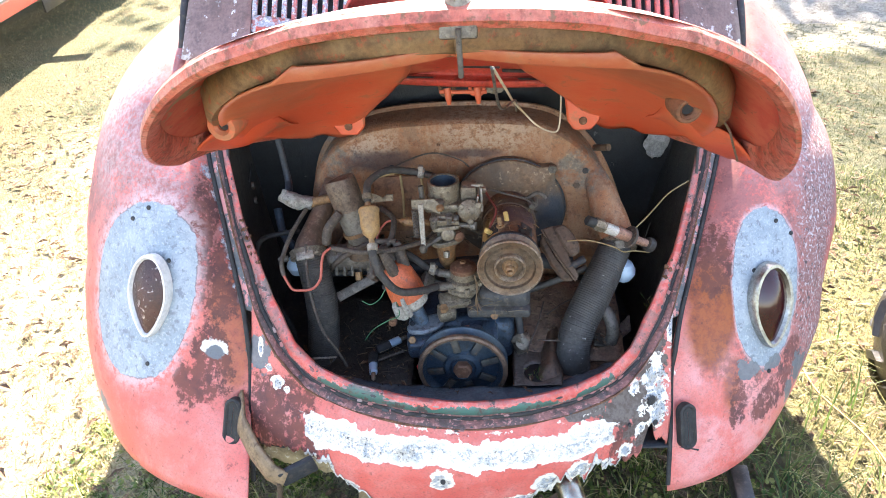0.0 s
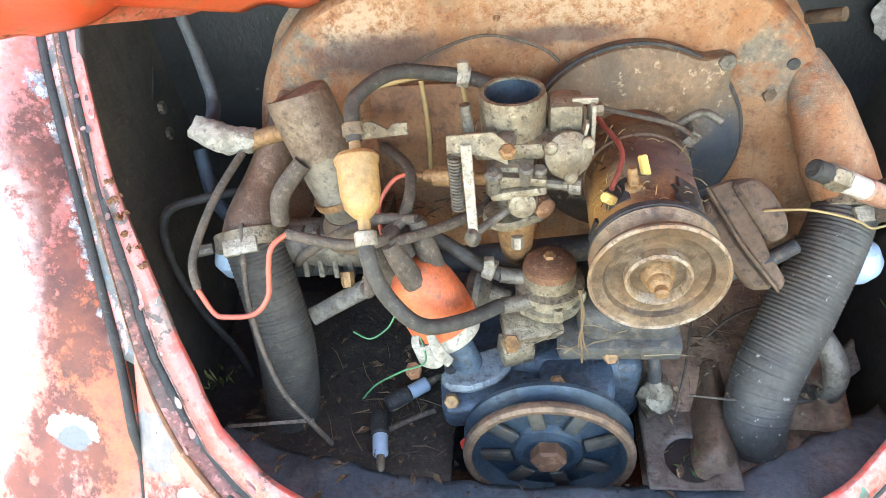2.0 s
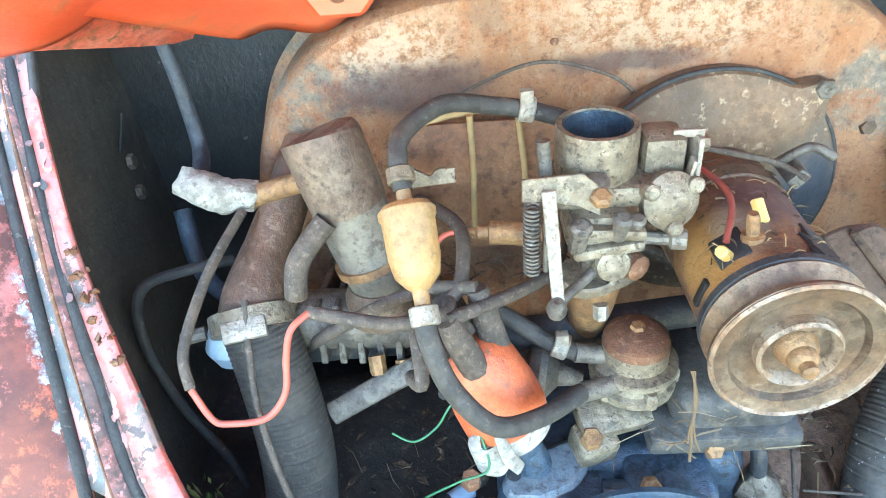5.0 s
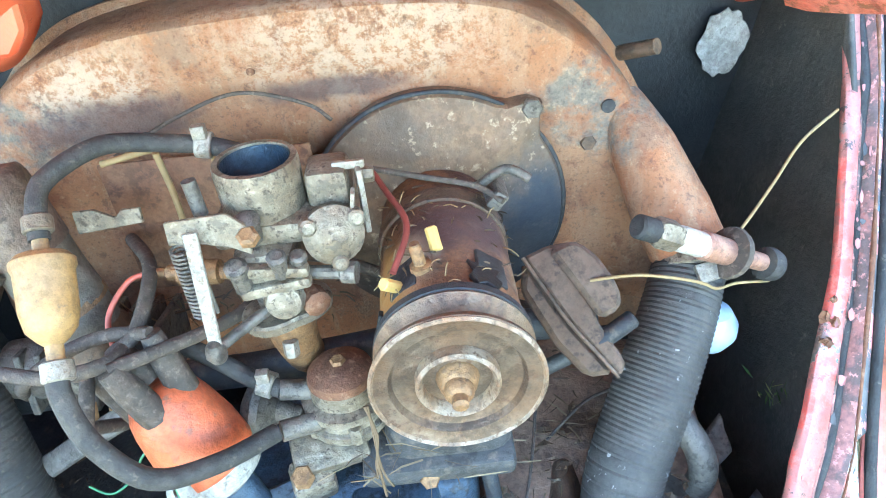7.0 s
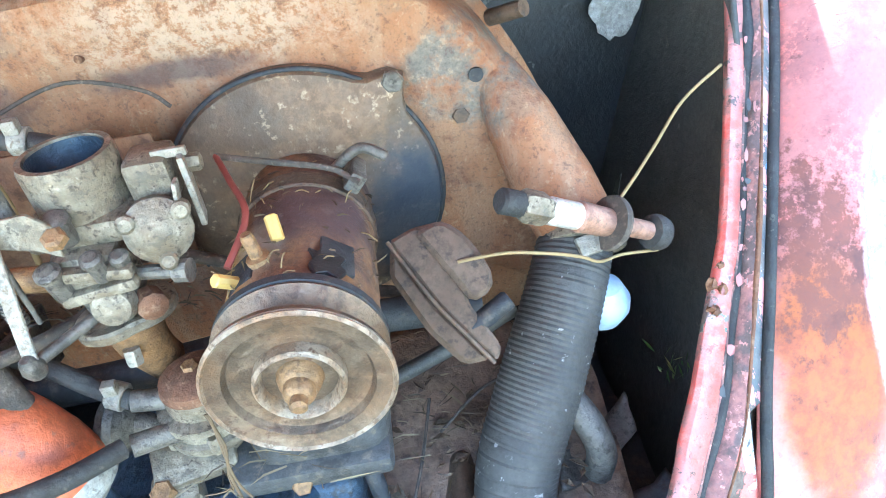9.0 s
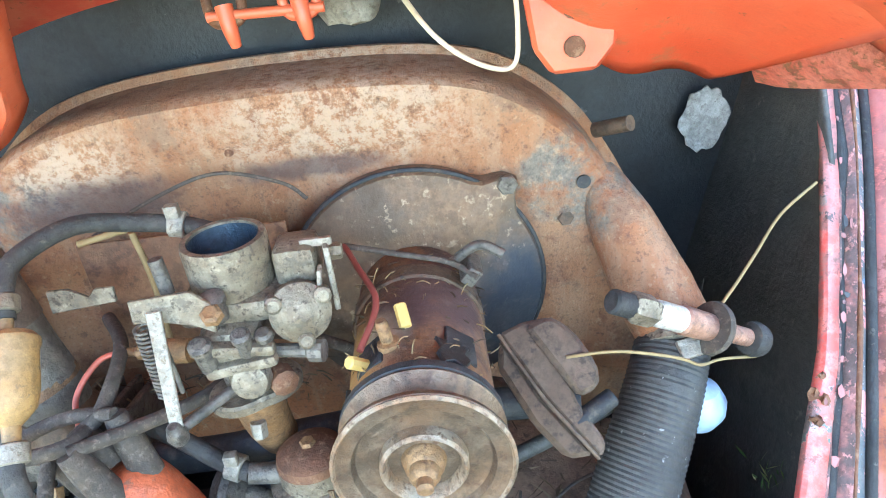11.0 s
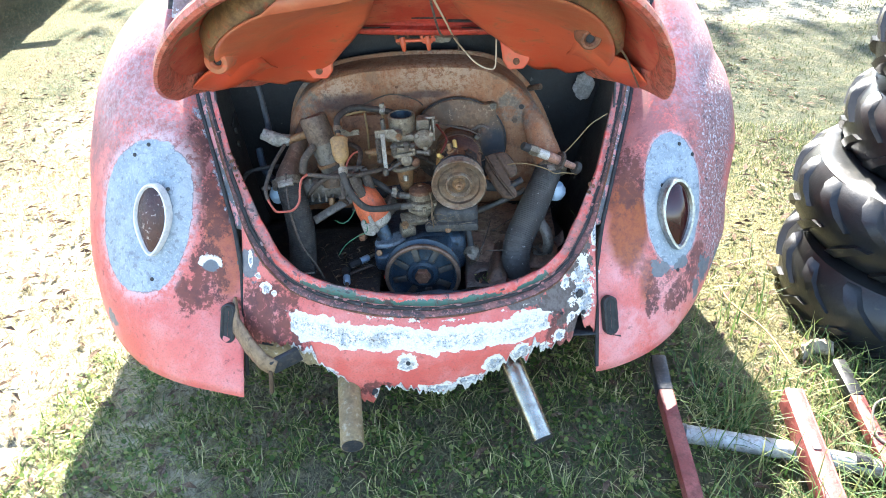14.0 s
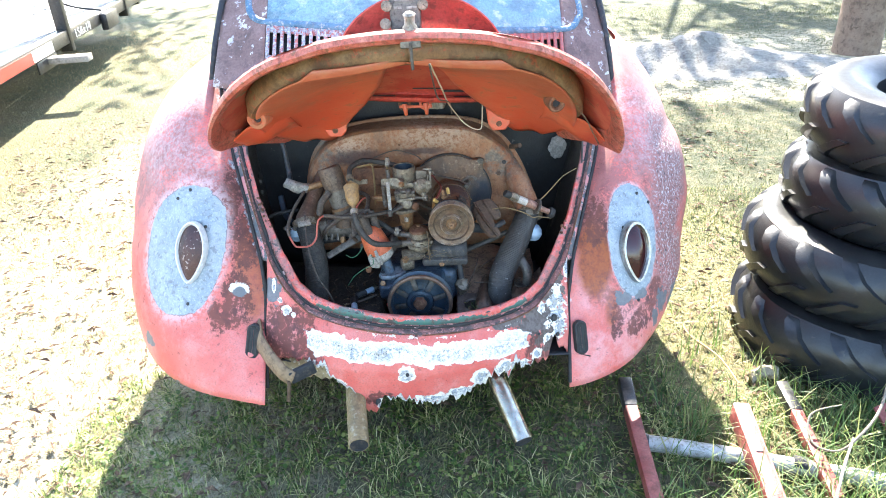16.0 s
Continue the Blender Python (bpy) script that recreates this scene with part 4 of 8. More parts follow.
for s, words in ((-1, "faded pink fender with a grey primer patch and rust"), (1, "faded red fender with grey primer and chalky spots")):
    fend = part("fender", fender(s), PAINT, car, words, thick=0.003)
    # splash panel that closes the wheel arch ahead of the wheel
    edge = [(s * (lerp_table(SEAM, min(z, 1.0)) + 0.97 * fender_width(s, z)), z) for z in np.linspace(0.26, 0.88, 18)]
    g = Geo().grid(lambda a, b: (s * 0.36 + (edge[round(b * 17)][0] - s * 0.36) * a, 0.66 + 0.05 * b, edge[round(b * 17)][1]), 10, 18)
    part("splash_panel", g, TAR, car, thick=0.004)
    g = Geo()
    g.tube([(s * (seam_x(s, z) - 0.001), body_y(lerp_table(SEAM, z), z) - 0.004 if z > 0.42 else lerp_table(FENDER_Y, z) + 0.004, z) for z in np.linspace(0.215, 0.98, 24)], 0.0045, 8, 2)
    part("fender_piping", g, RUBBER, car, "black rubber piping along the fender seam")

    # tail lamp: a teardrop bezel and lens
    cx, cz = s * 0.583, 0.515
    tilt = aim((cx, 0.052, cz), (s * 0.28, -1, 0.42))
    up = tilt.to_3x3().inverted() @ Vector((0.0, 0, 1))
    spin = Matrix.Rotation(math.atan2(-up.x, up.y), 4, "Z")
    lamp_m = tilt @ spin

    def drop(r, k=1.0):
        pts = []
        for i in range(40):
            q = 2 * math.pi * i / 40
            x, y = math.sin(q), math.cos(q)
            pinch = 1.0 if y > 0 else 1 - 0.42 * (-y) ** 1.6
            pts.append((0.0345 * x * pinch * k + r * x, (0.068 * y if y > 0 else 0.078 * y) * k + r * y - 0.002))
        return pts
    g = Geo()
    wide = 0.011 if s > 0 else 0.0075
    rings = [(drop(wide), -0.012), (drop(wide), 0.004), (drop(wide - 0.003), 0.010), (drop(0.002), 0.010), (drop(-0.002), 0.004)]
    g.grid(lambda a, b: (*rings[j := round(b * 4)][0][round(a * 40) % 40], rings[j][1]), 40, 5, wrap=True)
    g.v = [tuple(lamp_m @ Vector(p)) for p in g.v]
    # the left bezel's pale colour stands for sunlight reflected in its chrome
    bezel = part("tail_lamp_bezel", g, CHROME if s > 0 else plain("pitted_bezel_painted_sun_glare", (0.74, 0.72, 0.68), 0.32, 0.2, 0.35, 120), fend, "pitted chrome teardrop bezel")
    g = Geo()
    g.grid(lambda a, b: (*[c * (1 - b) for c in drop(-0.002)[round(a * 40) % 40]], 0.004 + 0.012 * (1 - (1 - b) ** 2)), 40, 7, wrap=True)
    g.v = [tuple(lamp_m @ Vector(p)) for p in g.v]
    part("tail_lamp_lens", g, LENS if s > 0 else LENS_BROKEN, fend, "dark red lens" if s > 0 else "dark brown lens splashed with pale paint")
    # screw holes in the primer patch
    for dx, dz in ((0.0, 0.125), (0.035, 0.10), (0.0, -0.13), (-0.045, 0.05)):
        px, pz = cx + s * dx, cz + dz
        w = fender_width(s, pz)
        p = fender_point(s, math.asin(min(max((abs(px) - lerp_table(SEAM, pz)) / w, 0.01), 0.99)), pz)
        g = Geo().lathe([(0.0045, 0), (0.0045, 0.003), (0.003, 0.004)], aim(p + Vector((0, 0.002, 0)), (s * 0.25, -1, 0.4)), 10)
        part("screw", g, SOOT, fend)

# slots for the bumper irons
for s in (-1, 1):
    c = Vector((s * 0.420, -0.090, 0.330))
    m = aim(c, (s * 0.3, -1, 0.45)) @ Matrix.Rotation(radians(0), 4, "Z")
    up = m.to_3x3().inverted() @ Vector((0, 0, 1))
    m = m @ Matrix.Rotation(math.atan2(-up.x, up.y), 4, "Z")
    def pill(k):
        return [((0.017 + k) * math.cos(q), (0.017 + k) * math.sin(q) + (0.028 if math.sin(q) > 0 else -0.028)) for q in np.linspace(0, 2 * math.pi, 32, endpoint=False)]
    rings = [(pill(0), -0.01), (pill(0), 0.004), (pill(-0.004), 0.006), (pill(-0.007), 0.004), (pill(-0.008), 0.0028), (pill(-0.0168), 0.0025)]
    g = Geo().grid(lambda a, b: m @ Vector((*rings[j := round(b * 5)][0][round(a * 32) % 32], rings[j][1])), 32, 6, wrap=True)
    part("bumper_grommet", g, RUBBER, car, "black rubber grommet in an oblong slot")

# torn bumper iron left in its slot
g = Geo()
line, _ = resample([Vector(p) for p in ((-0.424, -0.055, 0.356), (-0.411, -0.104, 0.338), (-0.378, -0.150, 0.318), (-0.347, -0.178, 0.298), (-0.322, -0.182, 0.280))], [1] * 5, 24)
g.grid(lambda a, b: line[round(a * (len(line) - 1))] + Vector((0.016 * b, -0.006 * math.sin(math.pi * b), 0.040 * (b - 0.5))), len(line), 7)
part("bumper_iron", g, grimy("olive_tan_rusty_iron", (0.30, 0.205, 0.115), (0.22, 0.14, 0.08), (0.12, 0.075, 0.045), 18, 0.6, 0.1), car, "bent rusty flat bumper iron", thick=0.006)
g = Geo().box((0.065, 0.012, 0.036), pose(-0.292, -0.168, 0.291, 0, -16, 22), 0.003)
part("bumper_bracket", g, SOOT, car, "sooty bracket end")
part("bumper_hook", Geo().box((0.009, 0.010, 0.065), pose(-0.325, -0.184, 0.246, 0, 4, 0), 0.003), OILY_BROWN, car)
# torn inner sill behind the apron
g = Geo().grid(lambda a, b: (-0.37 + 0.19 * a, -0.10 - 0.05 * a + 0.02 * b, 0.246 + 0.06 * b + wob((a * 3, b, 1), 4, 0.012)), 20, 5)
part("inner_sill", g, grimy("flaking_tan_primer", (0.36, 0.285, 0.16), (0.28, 0.205, 0.11), (0.60, 0.55, 0.45), 22, 0.7, cover=(0.58, 0.62)), car, "exposed tan inner panel", thick=0.003)

# panel above the lid with its louvres, pillars and rear window
def deck(x, z):
    return body_y(x, z) + 0.012 - 0.25 * x * x


BROWN_PILLAR = grimy("brown_scraped_pillar", (0.17, 0.10, 0.085), (0.24, 0.15, 0.135), (0.60, 0.57, 0.58), 8, 0.6, cover=(0.585, 0.61))
for lo, hi in ((0.918, 0.944), (0.996, 1.020)):
    g = Geo().grid(lambda a, b: ((x := (a - 0.5) * 0.83), deck(x, (z := lo + (hi - lo) * b)), z), 60, 6)
    part("deck_panel", g, PAINT, car, thick=0.003)
for s in (-1, 1):
    g = Geo().grid(lambda a, b: ((x := s * (0.412 + a * (0.142 - 0.02 * b))), deck(x, (z := 0.86 + 0.26 * b)) - 0.004, z), 12, 16)
    part("deck_side", g, BROWN_PILLAR, car, "brown corner panel with flaking paint", thick=0.003)
    g = Geo().grid(lambda a, b: (s * (0.50 + 0.07 * math.sin(a * 1.57) - 0.10 * b), deck(0.5, 0.93) + 0.30 * a * a - 0.02 + 0.42 * b, 0.86 + 0.55 * b), 14, 16)
    part("pillar", g, BROWN_PILLAR, car, "brown scraped pillar with peeling paint", thick=0.004)
    g = Geo().tube([(s * 0.572, 0.395, 0.82), (s * 0.562, 0.42, 0.90), (s * 0.553, 0.46, 0.98), (s * 0.535, 0.57, 1.10), (s * 0.50, 0.70, 1.22)], [0.009, 0.010, 0.008, 0.010, 0.009], 8, 5)
    part("drip_rail", g, SOOT, car, "flaking black drip rail")
for i in range(42):
    x = -0.405 + 0.81 * i / 41
    g = Geo().box((0.0095, 0.010, 0.092), Matrix.Translation((x, deck(x, 0.976) + 0.001, 0.976)) @ Matrix.Rotation(radians(-42), 4, "X"), 0.002, 1)
    part("louvre", g, PAINT, car)
g = Geo().grid(lambda a, b: ((a - 0.5) * 0.9, deck((a - 0.5) * 0.9, (z := 0.92 + 0.10 * b)) + 0.03, z), 10, 5)
part("louvre_backing", g, TAR, car, thick=0.004)
win = [(-0.468, 1.08), (-0.460, 1.036)] + [(x, 1.016) for x in np.linspace(-0.43, 0.43, 14)] + [(0.460, 1.036), (0.468, 1.08), (0.40, 1.34), (0.33, 1.37), (-0.33, 1.37), (-0.40, 1.34), (-0.466, 1.085)]
line, _ = smooth_line([(x, deck(x, z) + 0.004, z) for x, z in win], 1, 5)
g = Geo().tube(line, 0.011, 8, 1)
part("window_seal", g, grimy("grey_blue_rubber_seal", (0.07, 0.17, 0.27), (0.12, 0.22, 0.31), (0.4, 0.4, 0.4), 20, 0.6), car, "grey blue rear window seal")
g = Geo().grid(lambda a, b: ((x := (a - 0.5) * 2 * (0.465 - 0.07 * b)), deck(x, (z := 1.016 + 0.354 * b)) + 0.006, z), 24, 12)
part("rear_window", g, GLASS_PAINTED_SKY, car, "dusty rear window with the sky's reflection painted in", thick=0.004)

# roof, sides and nose close the shell
HULL = [(0.46, 0.54, 1.05, 1.10), (0.7, 0.60, 0.95, 1.34), (1.1, 0.65, 0.9, 1.47), (1.6, 0.66, 0.88, 1.50), (2.1, 0.65, 0.9, 1.42), (2.5, 0.60, 0.86, 1.12), (2.7, 0.55, 0.8, 0.96), (3.2, 0.46, 0.66, 0.86), (3.6, 0.32, 0.5, 0.66), (3.72, 0.12, 0.42, 0.5)]
ys = [h[0] for h in HULL]


def hull(a, b):
    y = 0.5 + 3.22 * b
    w, mid, top = (float(np.interp(y, ys, [h[k] for h in HULL])) for k in (1, 2, 3))
    q = math.pi * a
    x = w * math.copysign(abs(math.cos(q)) ** 0.6, math.cos(q))
    z = 0.3 + (top - 0.3) * math.sin(q) ** 0.55
    return (x, y + 0.02 * math.sin(q), z)


part("shell", Geo().grid(hull, 36, 40), PAINT, car, thick=0.004)
g = Geo().grid(lambda a, b: (1.2 * (a - 0.5), 0.44 + 3.0 * b, 0.27), 4, 6)
part("floor_pan", g, TAR, car, thick=0.01)
for s in (-1, 1):
    for y, z in ((0.62, 0.27), (2.95, 0.27)):
        m = aim((s * 0.68, y, z + 0.055 * s), (s, 0, 0))
        tyre = part("tyre", Geo().lathe([(0.18, -0.065), (0.25, -0.07), (0.275, -0.05), (0.28, 0), (0.275, 0.05), (0.25, 0.07), (0.18, 0.065)], m, 32), TYRE, car)
        part("wheel_rim", Geo().lathe([(0.18, 0.03), (0.17, 0.05), (0.12, 0.04), (0.1, 0.055), (0.03, 0.06)], m, 24), RUST, tyre)
    if s:
        def front(a, b, s=s):
            q, p = math.pi * a, math.pi * (b - 0.5)
            return (s * (0.5 + 0.27 * math.cos(p)), 2.95 + 0.45 * math.cos(q), 0.25 + 0.47 * math.sin(q) * (0.75 + 0.25 * math.cos(p)))
        part("front_fender", Geo().grid(front, 24, 14), PAINT, car, thick=0.003)

# ---- engine bay ----
g = Geo().grid(lambda a, b: ((a - 0.5) * 1.10, 0.418 + 0.02 * math.cos(a * math.pi * 2) + wob((a * 3, 0, b * 3), 2, 0.006), 0.28 + 0.60 * b), 20, 14)
part("firewall", g, TAR, car, "black tar board firewall", thick=0.006)
for s in (-1, 1):
    g = Geo().grid(lambda a, b: (s * ((0.385 + 0.095 * b ** 0.8) + 0.024 * math.sin(a * math.pi * 0.5)), body_y(0.42, 0.3 + 0.58 * b) * (1 - a) + 0.455 * a + 0.030 * (1 - a), 0.28 + 0.60 * b), 16, 18)
    part("bay_side", g, BAY_SIDE, car, "black sooty inner side panel", thick=0.005)
g = Geo().slab([(-0.020, -0.016), (0.028, -0.028), (0.004, 0.0), (-0.006, 0.022)], 0.002, aim((-0.4545, 0.37, 0.610), (1, 0.06, -0.2)), 0.0006)
part("wall_hole", g, RUBBER, car, "rusted through hole in the inner panel")
for p in ((-0.453, 0.360, 0.579), (-0.449, 0.352, 0.548)):
    part("wall_bolt", bolt(Geo(), p, (1, 0.06, 0.16), 0.008, 0.006), ALLOY_DARK, car)
part("sealer_smear", Geo().slab([(-0.007, -0.034), (0.006, -0.030), (0.008, 0.004), (0.003, 0.034), (-0.005, 0.02)], 0.0015, aim((0.430, 0.360, 0.470), (-1, 0.03, 0.2)) @ Matrix.Rotation(radians(8), 4, "Z"), 0.0005), ALLOY_DARK, car, "grey smear of sealer")
g = Geo().grid(lambda a, b: ((a - 0.5) * 1.0, 0.24 + 0.20 * b, 0.868 + 0.02 * b), 10, 5)
part("bay_top", g, grimy("red_bay_top", (0.46, 0.06, 0.04), (0.54, 0.12, 0.08), (0.2, 0.06, 0.04), 18, 0.5), car, "red underside above the engine bay", thick=0.004)
# pressed red ledge with slots, behind the hinge
LEDGE_RED = grimy("glossy_red_ledge", (0.50, 0.055, 0.035), (0.58, 0.09, 0.06), (0.25, 0.05, 0.03), 18, 0.42, cover=(0.62, 0.7))


def ledge(a, b):
    x = (a - 0.5) * 0.80
    wave = 0.008 * math.sin(b * math.pi * 5)
    return (x, deck(x, 0.925) - 0.035 + 0.04 * b - wave, 0.855 + 0.072 * b + wave * 0.6)


led = part("hinge_ledge", Geo().grid(ledge, 40, 36), LEDGE_RED, car, "pressed red ledge with slots", thick=0.003)
for x, z in ((-0.10, 0.868), (0.13, 0.868), (0.02, 0.892), (0.10, 0.884)):
    part("ledge_slot", Geo().box((0.075, 0.006, 0.006), pose(x, deck(x, 0.925) - 0.028 - (0.005 if z < 0.88 else 0.0), z, -35), 0.002), SOOT, led)
# floor of the bay: soot, leaves and dirt
g = Geo().grid(lambda a, b: ((a - 0.5) * 0.9, -0.10 + 0.54 * b, 0.285 + wob((a * 8, b * 5, 0), 1.3, 0.02)), 30, 20)
part("under_tray", g, SOOT, car, "sooty tray full of dirt", thick=0.004)


# ---- the raised engine lid ----
def lid_half(v):
    return 0.375 + 0.095 * (v / 0.45) ** 0.7 if v < 0.45 else 0.47 * max(1 - ((v - 0.45) / 0.55) ** 2.4, 0.0) ** 0.5


def lid_point(x, v, off=0.0):
    drop = (0.45 * x * x + 2.3 * x**4) * (0.85 + 0.15 * v)
    if x > 0.24:  # one corner is bent down
        drop += 0.055 * ((x - 0.24) / 0.23) ** 1.4 * min(max((0.85 - v) / 0.35, 0.0), 1.0)
    return Vector((x * 0.985 + 0.028, 0.285 - 0.62 * v + 0.25 * off, 0.868 + 0.272 * v + 0.055 * math.sin(math.pi * v) - drop + 0.012 * x + off))


lid = part("engine_lid", Geo().grid(lambda a, b: lid_point((a - 0.5) * 2 * max(lid_half(v := 0.999 * (1 - (1 - b) ** 1.8)), 0.015), v), 50, 44), PAINT, car, "open engine lid, faded red outside", thick=0.0)
part("lid_underside", Geo().grid(lambda a, b: lid_point((a - 0.5) * 2 * 0.985 * max(lid_half(v := 0.985 * (1 - (1 - b) ** 1.8)), 0.015), v, -0.004), 50, 44), TAN_PRIMER, lid, "tan primer underside with flaking orange paint")
# outline of the lid, from one hinge corner round the latch to the other
LID_LINE = [(-lid_half(v), v) for v in np.linspace(0.0, 0.93, 40)] + [(x, 0.45 + 0.55 * (1 - (x / 0.47) ** 2) ** (1 / 2.4)) for x in np.linspace(-0.155, 0.155, 24)] + [(lid_half(v), v) for v in np.linspace(0.93, 0.0, 40)]


def lid_edge(i, inward, off):
    x, v = LID_LINE[i]
    c = Vector((0.0, 0.40))
    d = (c - Vector((x, v))).normalized()
    return lid_point(x + d.x * inward, v + d.y * inward / 0.62, off)


prof = [(0.002, 0.001), (-0.006, -0.004), (-0.007, -0.014), (0.0, -0.021), (0.018, -0.023), (0.024, -0.017), (0.026, -0.006)]
g = Geo().grid(lambda a, b: lid_edge(round(a * (len(LID_LINE) - 1)), *prof[round(b * 6)]), len(LID_LINE), 7)
part("lid_rim", g, grimy("lid_rim_paint", (0.54, 0.10, 0.06), (0.60, 0.21, 0.15), (0.22, 0.10, 0.05), 22, 0.40, cover=(0.54, 0.62), dirt=0.7), lid, "rolled red rim with scuffs")
# brown reinforcing channel just inside the rim
prof2 = [(0.088, -0.010), (0.091, -0.042), (0.098, -0.054), (0.138, -0.062), (0.146, -0.054)]


def frame_inner(v):
    return lerp_table([(0.0, 0.222), (0.06, 0.200), (0.2, 0.140), (0.35, 0.090), (0.6, 0.050), (0.70, 0.028), (0.76, 0.0)], v)


for s in (-1, 1):
    def panel(a, b):
        v = 0.02 + 0.82 * b
        out = max(lid_half(min(v + 0.10, 0.97)) * 0.82 - 0.01, 0.05)
        xi = min(frame_inner(v), out - 0.01)
        x = xi + (out - xi) * a
        bowl = math.sin(math.pi * min(a, 1)) ** 0.7
        return lid_point(s * x, v, -0.056 - 0.018 * bowl * (1 - 0.5 * b) - 0.010 * math.sin(a * 6 + b * 5) * (1 - b) + 0.012 * (b > 0.985))
    frame_part = part("inner_frame", Geo().grid(panel, 26, 34), LID_IN, lid, "orange pressed inner frame of the lid", thick=0.003)
    part("lid_channel", Geo().grid(lambda a, b: lid_edge(round((a * 0.37 + (0.13 if s < 0 else 0.5)) * (len(LID_LINE) - 1)), *prof2[round(b * 4)]), 40, 5), BROWN_CHANNEL, lid, "rust brown reinforcing strip", thick=0.002)
    # folded foot that joins the frame to the corner of the lid
    def foot(a, b):
        v = 0.20 + 0.22 * b + 0.06 * a * (1 - b)
        return lid_point(s * (0.305 + 0.145 * a), v, -0.064 + 0.048 * a**1.6 - 0.016 * math.sin(math.pi * b) * (1 - 0.6 * a) + 0.006 * math.sin(7 * a + 3 * b))
    part("frame_foot", Geo().grid(foot, 16, 12), LID_IN, lid, "folded red foot of the inner frame", thick=0.003)
    # ringed hole and hinge bracket
    c = lid_point(s * 0.327 - (0.028 if s < 0 else 0.013), 0.535, -0.075 if s > 0 else -0.060)
    way = Vector((s * 0.1, -1.0, -0.02)).normalized()
    ring = Geo().lathe([(0.0082, -0.03), (0.0085, 0.006), (0.013, 0.011), (k := 0.021 if s < 0 else 0.017, 0.011), (k + 0.003, 0.006), (k + 0.004, -0.03)], aim(c, way), 28, False)
    ring = part("ringed_hole", ring, RUSTY_COLLAR if s > 0 else LID_IN, lid, "raised round collar with a dark hole")
    part("hole", Geo().lathe([(0.0086, 0.0), (0.0086, 0.0015)], aim(c, way), 18), SOOT, lid)
    b0 = Vector((s * 0.215 + 0.015, 0.215, 0.808))
    m = aim(b0, (0.0, -1, 0.1))
    up = m.to_3x3().inverted() @ Vector((0, 0, 1))
    m = m @ Matrix.Rotation(math.atan2(-up.x, up.y), 4, "Z")
    g = Geo().slab([(-0.034, 0.035), (0.034, 0.035), (0.030, -0.012), (0.016, -0.028), (-0.016, -0.028), (-0.028, -0.010)], 0.012, m, 0.003)
    br = part("hinge_bracket", g, LID_IN, lid, "orange hinge bracket with bolt holes")
    for dy in (-0.010, 0.016):
        part("bolt_hole", Geo().lathe([(0.0075, 0), (0.0075, 0.003), (0.004, 0.004)], m @ pose(0, dy, 0.0115), 12), RUST, br)

part("lid_wire", Geo().tube([lid_point(0.345, 0.56, -0.055), lid_point(0.385, 0.50, -0.045), lid_point(0.415, 0.42, -0.040), lid_point(0.44, 0.36, -0.034)], 0.0018, 6), ALLOY, lid, "thin bare wire")
lid.matrix_basis = CAR_STAND.inverted()  # the lid hangs straight on its bent hinges

# latch, cable and cord hanging from the lid
latch_at = lid_point(0.045, 0.985, -0.002)
g = Geo().box((0.036, 0.008, 0.028), Matrix.Translation(latch_at + Vector((0, -0.012, -0.012))) @ Matrix.Rotation(radians(-20), 4, "X"), 0.002)
latch = part("latch", g, ALLOY, lid, "grey steel latch plate")
g = Geo().tube([latch_at + Vector((0, -0.02, -0.015)), latch_at + Vector((0.001, -0.018, -0.05)), latch_at + Vector((0.001, -0.016, -0.062))], 0.0028, 8)
part("latch_pin", g, ALLOY_DARK, latch)
g = Geo().lathe([(0.013, -0.002), (0.013, 0.006), (0.009, 0.012), (0.009, 0.022), (0.011, 0.028), (0.006, 0.032)], aim(lid_point(0.045, 0.985, 0.0), (0, -0.2, 1)), 14)
part("lid_handle", g, WHITE_STEEL, lid, "small bright steel handle")
cord = Geo().tube([latch_at + Vector((0.003, -0.014, -0.055)), (0.092, -0.15, 0.985), (0.102, 0.0, 0.915), (0.122, 0.11, 0.853), (0.140, 0.13, 0.826), (0.163, 0.135, 0.810), (0.180, 0.14, 0.808), (0.184, 0.145, 0.83), (0.186, 0.17, 0.86)], 0.0016, 6)
solid("cord", cord, STRING, "pale cord hanging loose from the lid latch", "cord")
cord2 = Geo().tube([latch_at + Vector((0.002, -0.014, -0.055)), (0.082, -0.20, 0.985), (0.098, -0.05, 0.935), (0.106, 0.06, 0.895), (0.108, 0.10, 0.862)], 0.0017, 6)
solid("cable", cord2, ALLOY_DARK, "thin grey release cable hanging from the lid", "cable")

# red round cover with a grey box standing on the lid
base = lid_point(0.05, 0.55)
g = Geo().grid(lambda a, b: (base.x + 0.185 * math.cos(math.pi * a) * (1 - 0.15 * b * b), base.y - 0.03 + 0.04 * b, base.z - 0.06 + 0.16 * math.sin(math.pi * a) * (0.25 + 0.75 * math.cos(b * 1.2))), 40, 8)
cover = part("plate_cover", g, grimy("red_cover_paint", (0.40, 0.045, 0.035), (0.46, 0.075, 0.06), (0.2, 0.04, 0.03), 12, 0.5), lid, "round red painted cover", thick=0.004)
pm = Matrix.Translation((0.052, -0.10, 1.135)) @ Matrix.Rotation(radians(78), 4, "X")
bx = part("plate_box", Geo().box((0.062, 0.070, 0.030), pm, 0.006, 2), ALLOY_DARK, cover, "grey metal box with worn lettering")
for dx, dy in ((-0.036, 0.012), (0.036, 0.012), (-0.040, -0.022)):
    part("box_knob", Geo().lathe([(0.010, -0.008), (0.011, 0.0), (0.011, 0.012), (0.006, 0.014)], pm @ pose(dx, dy, 0.008), 12), ALLOY, bx)
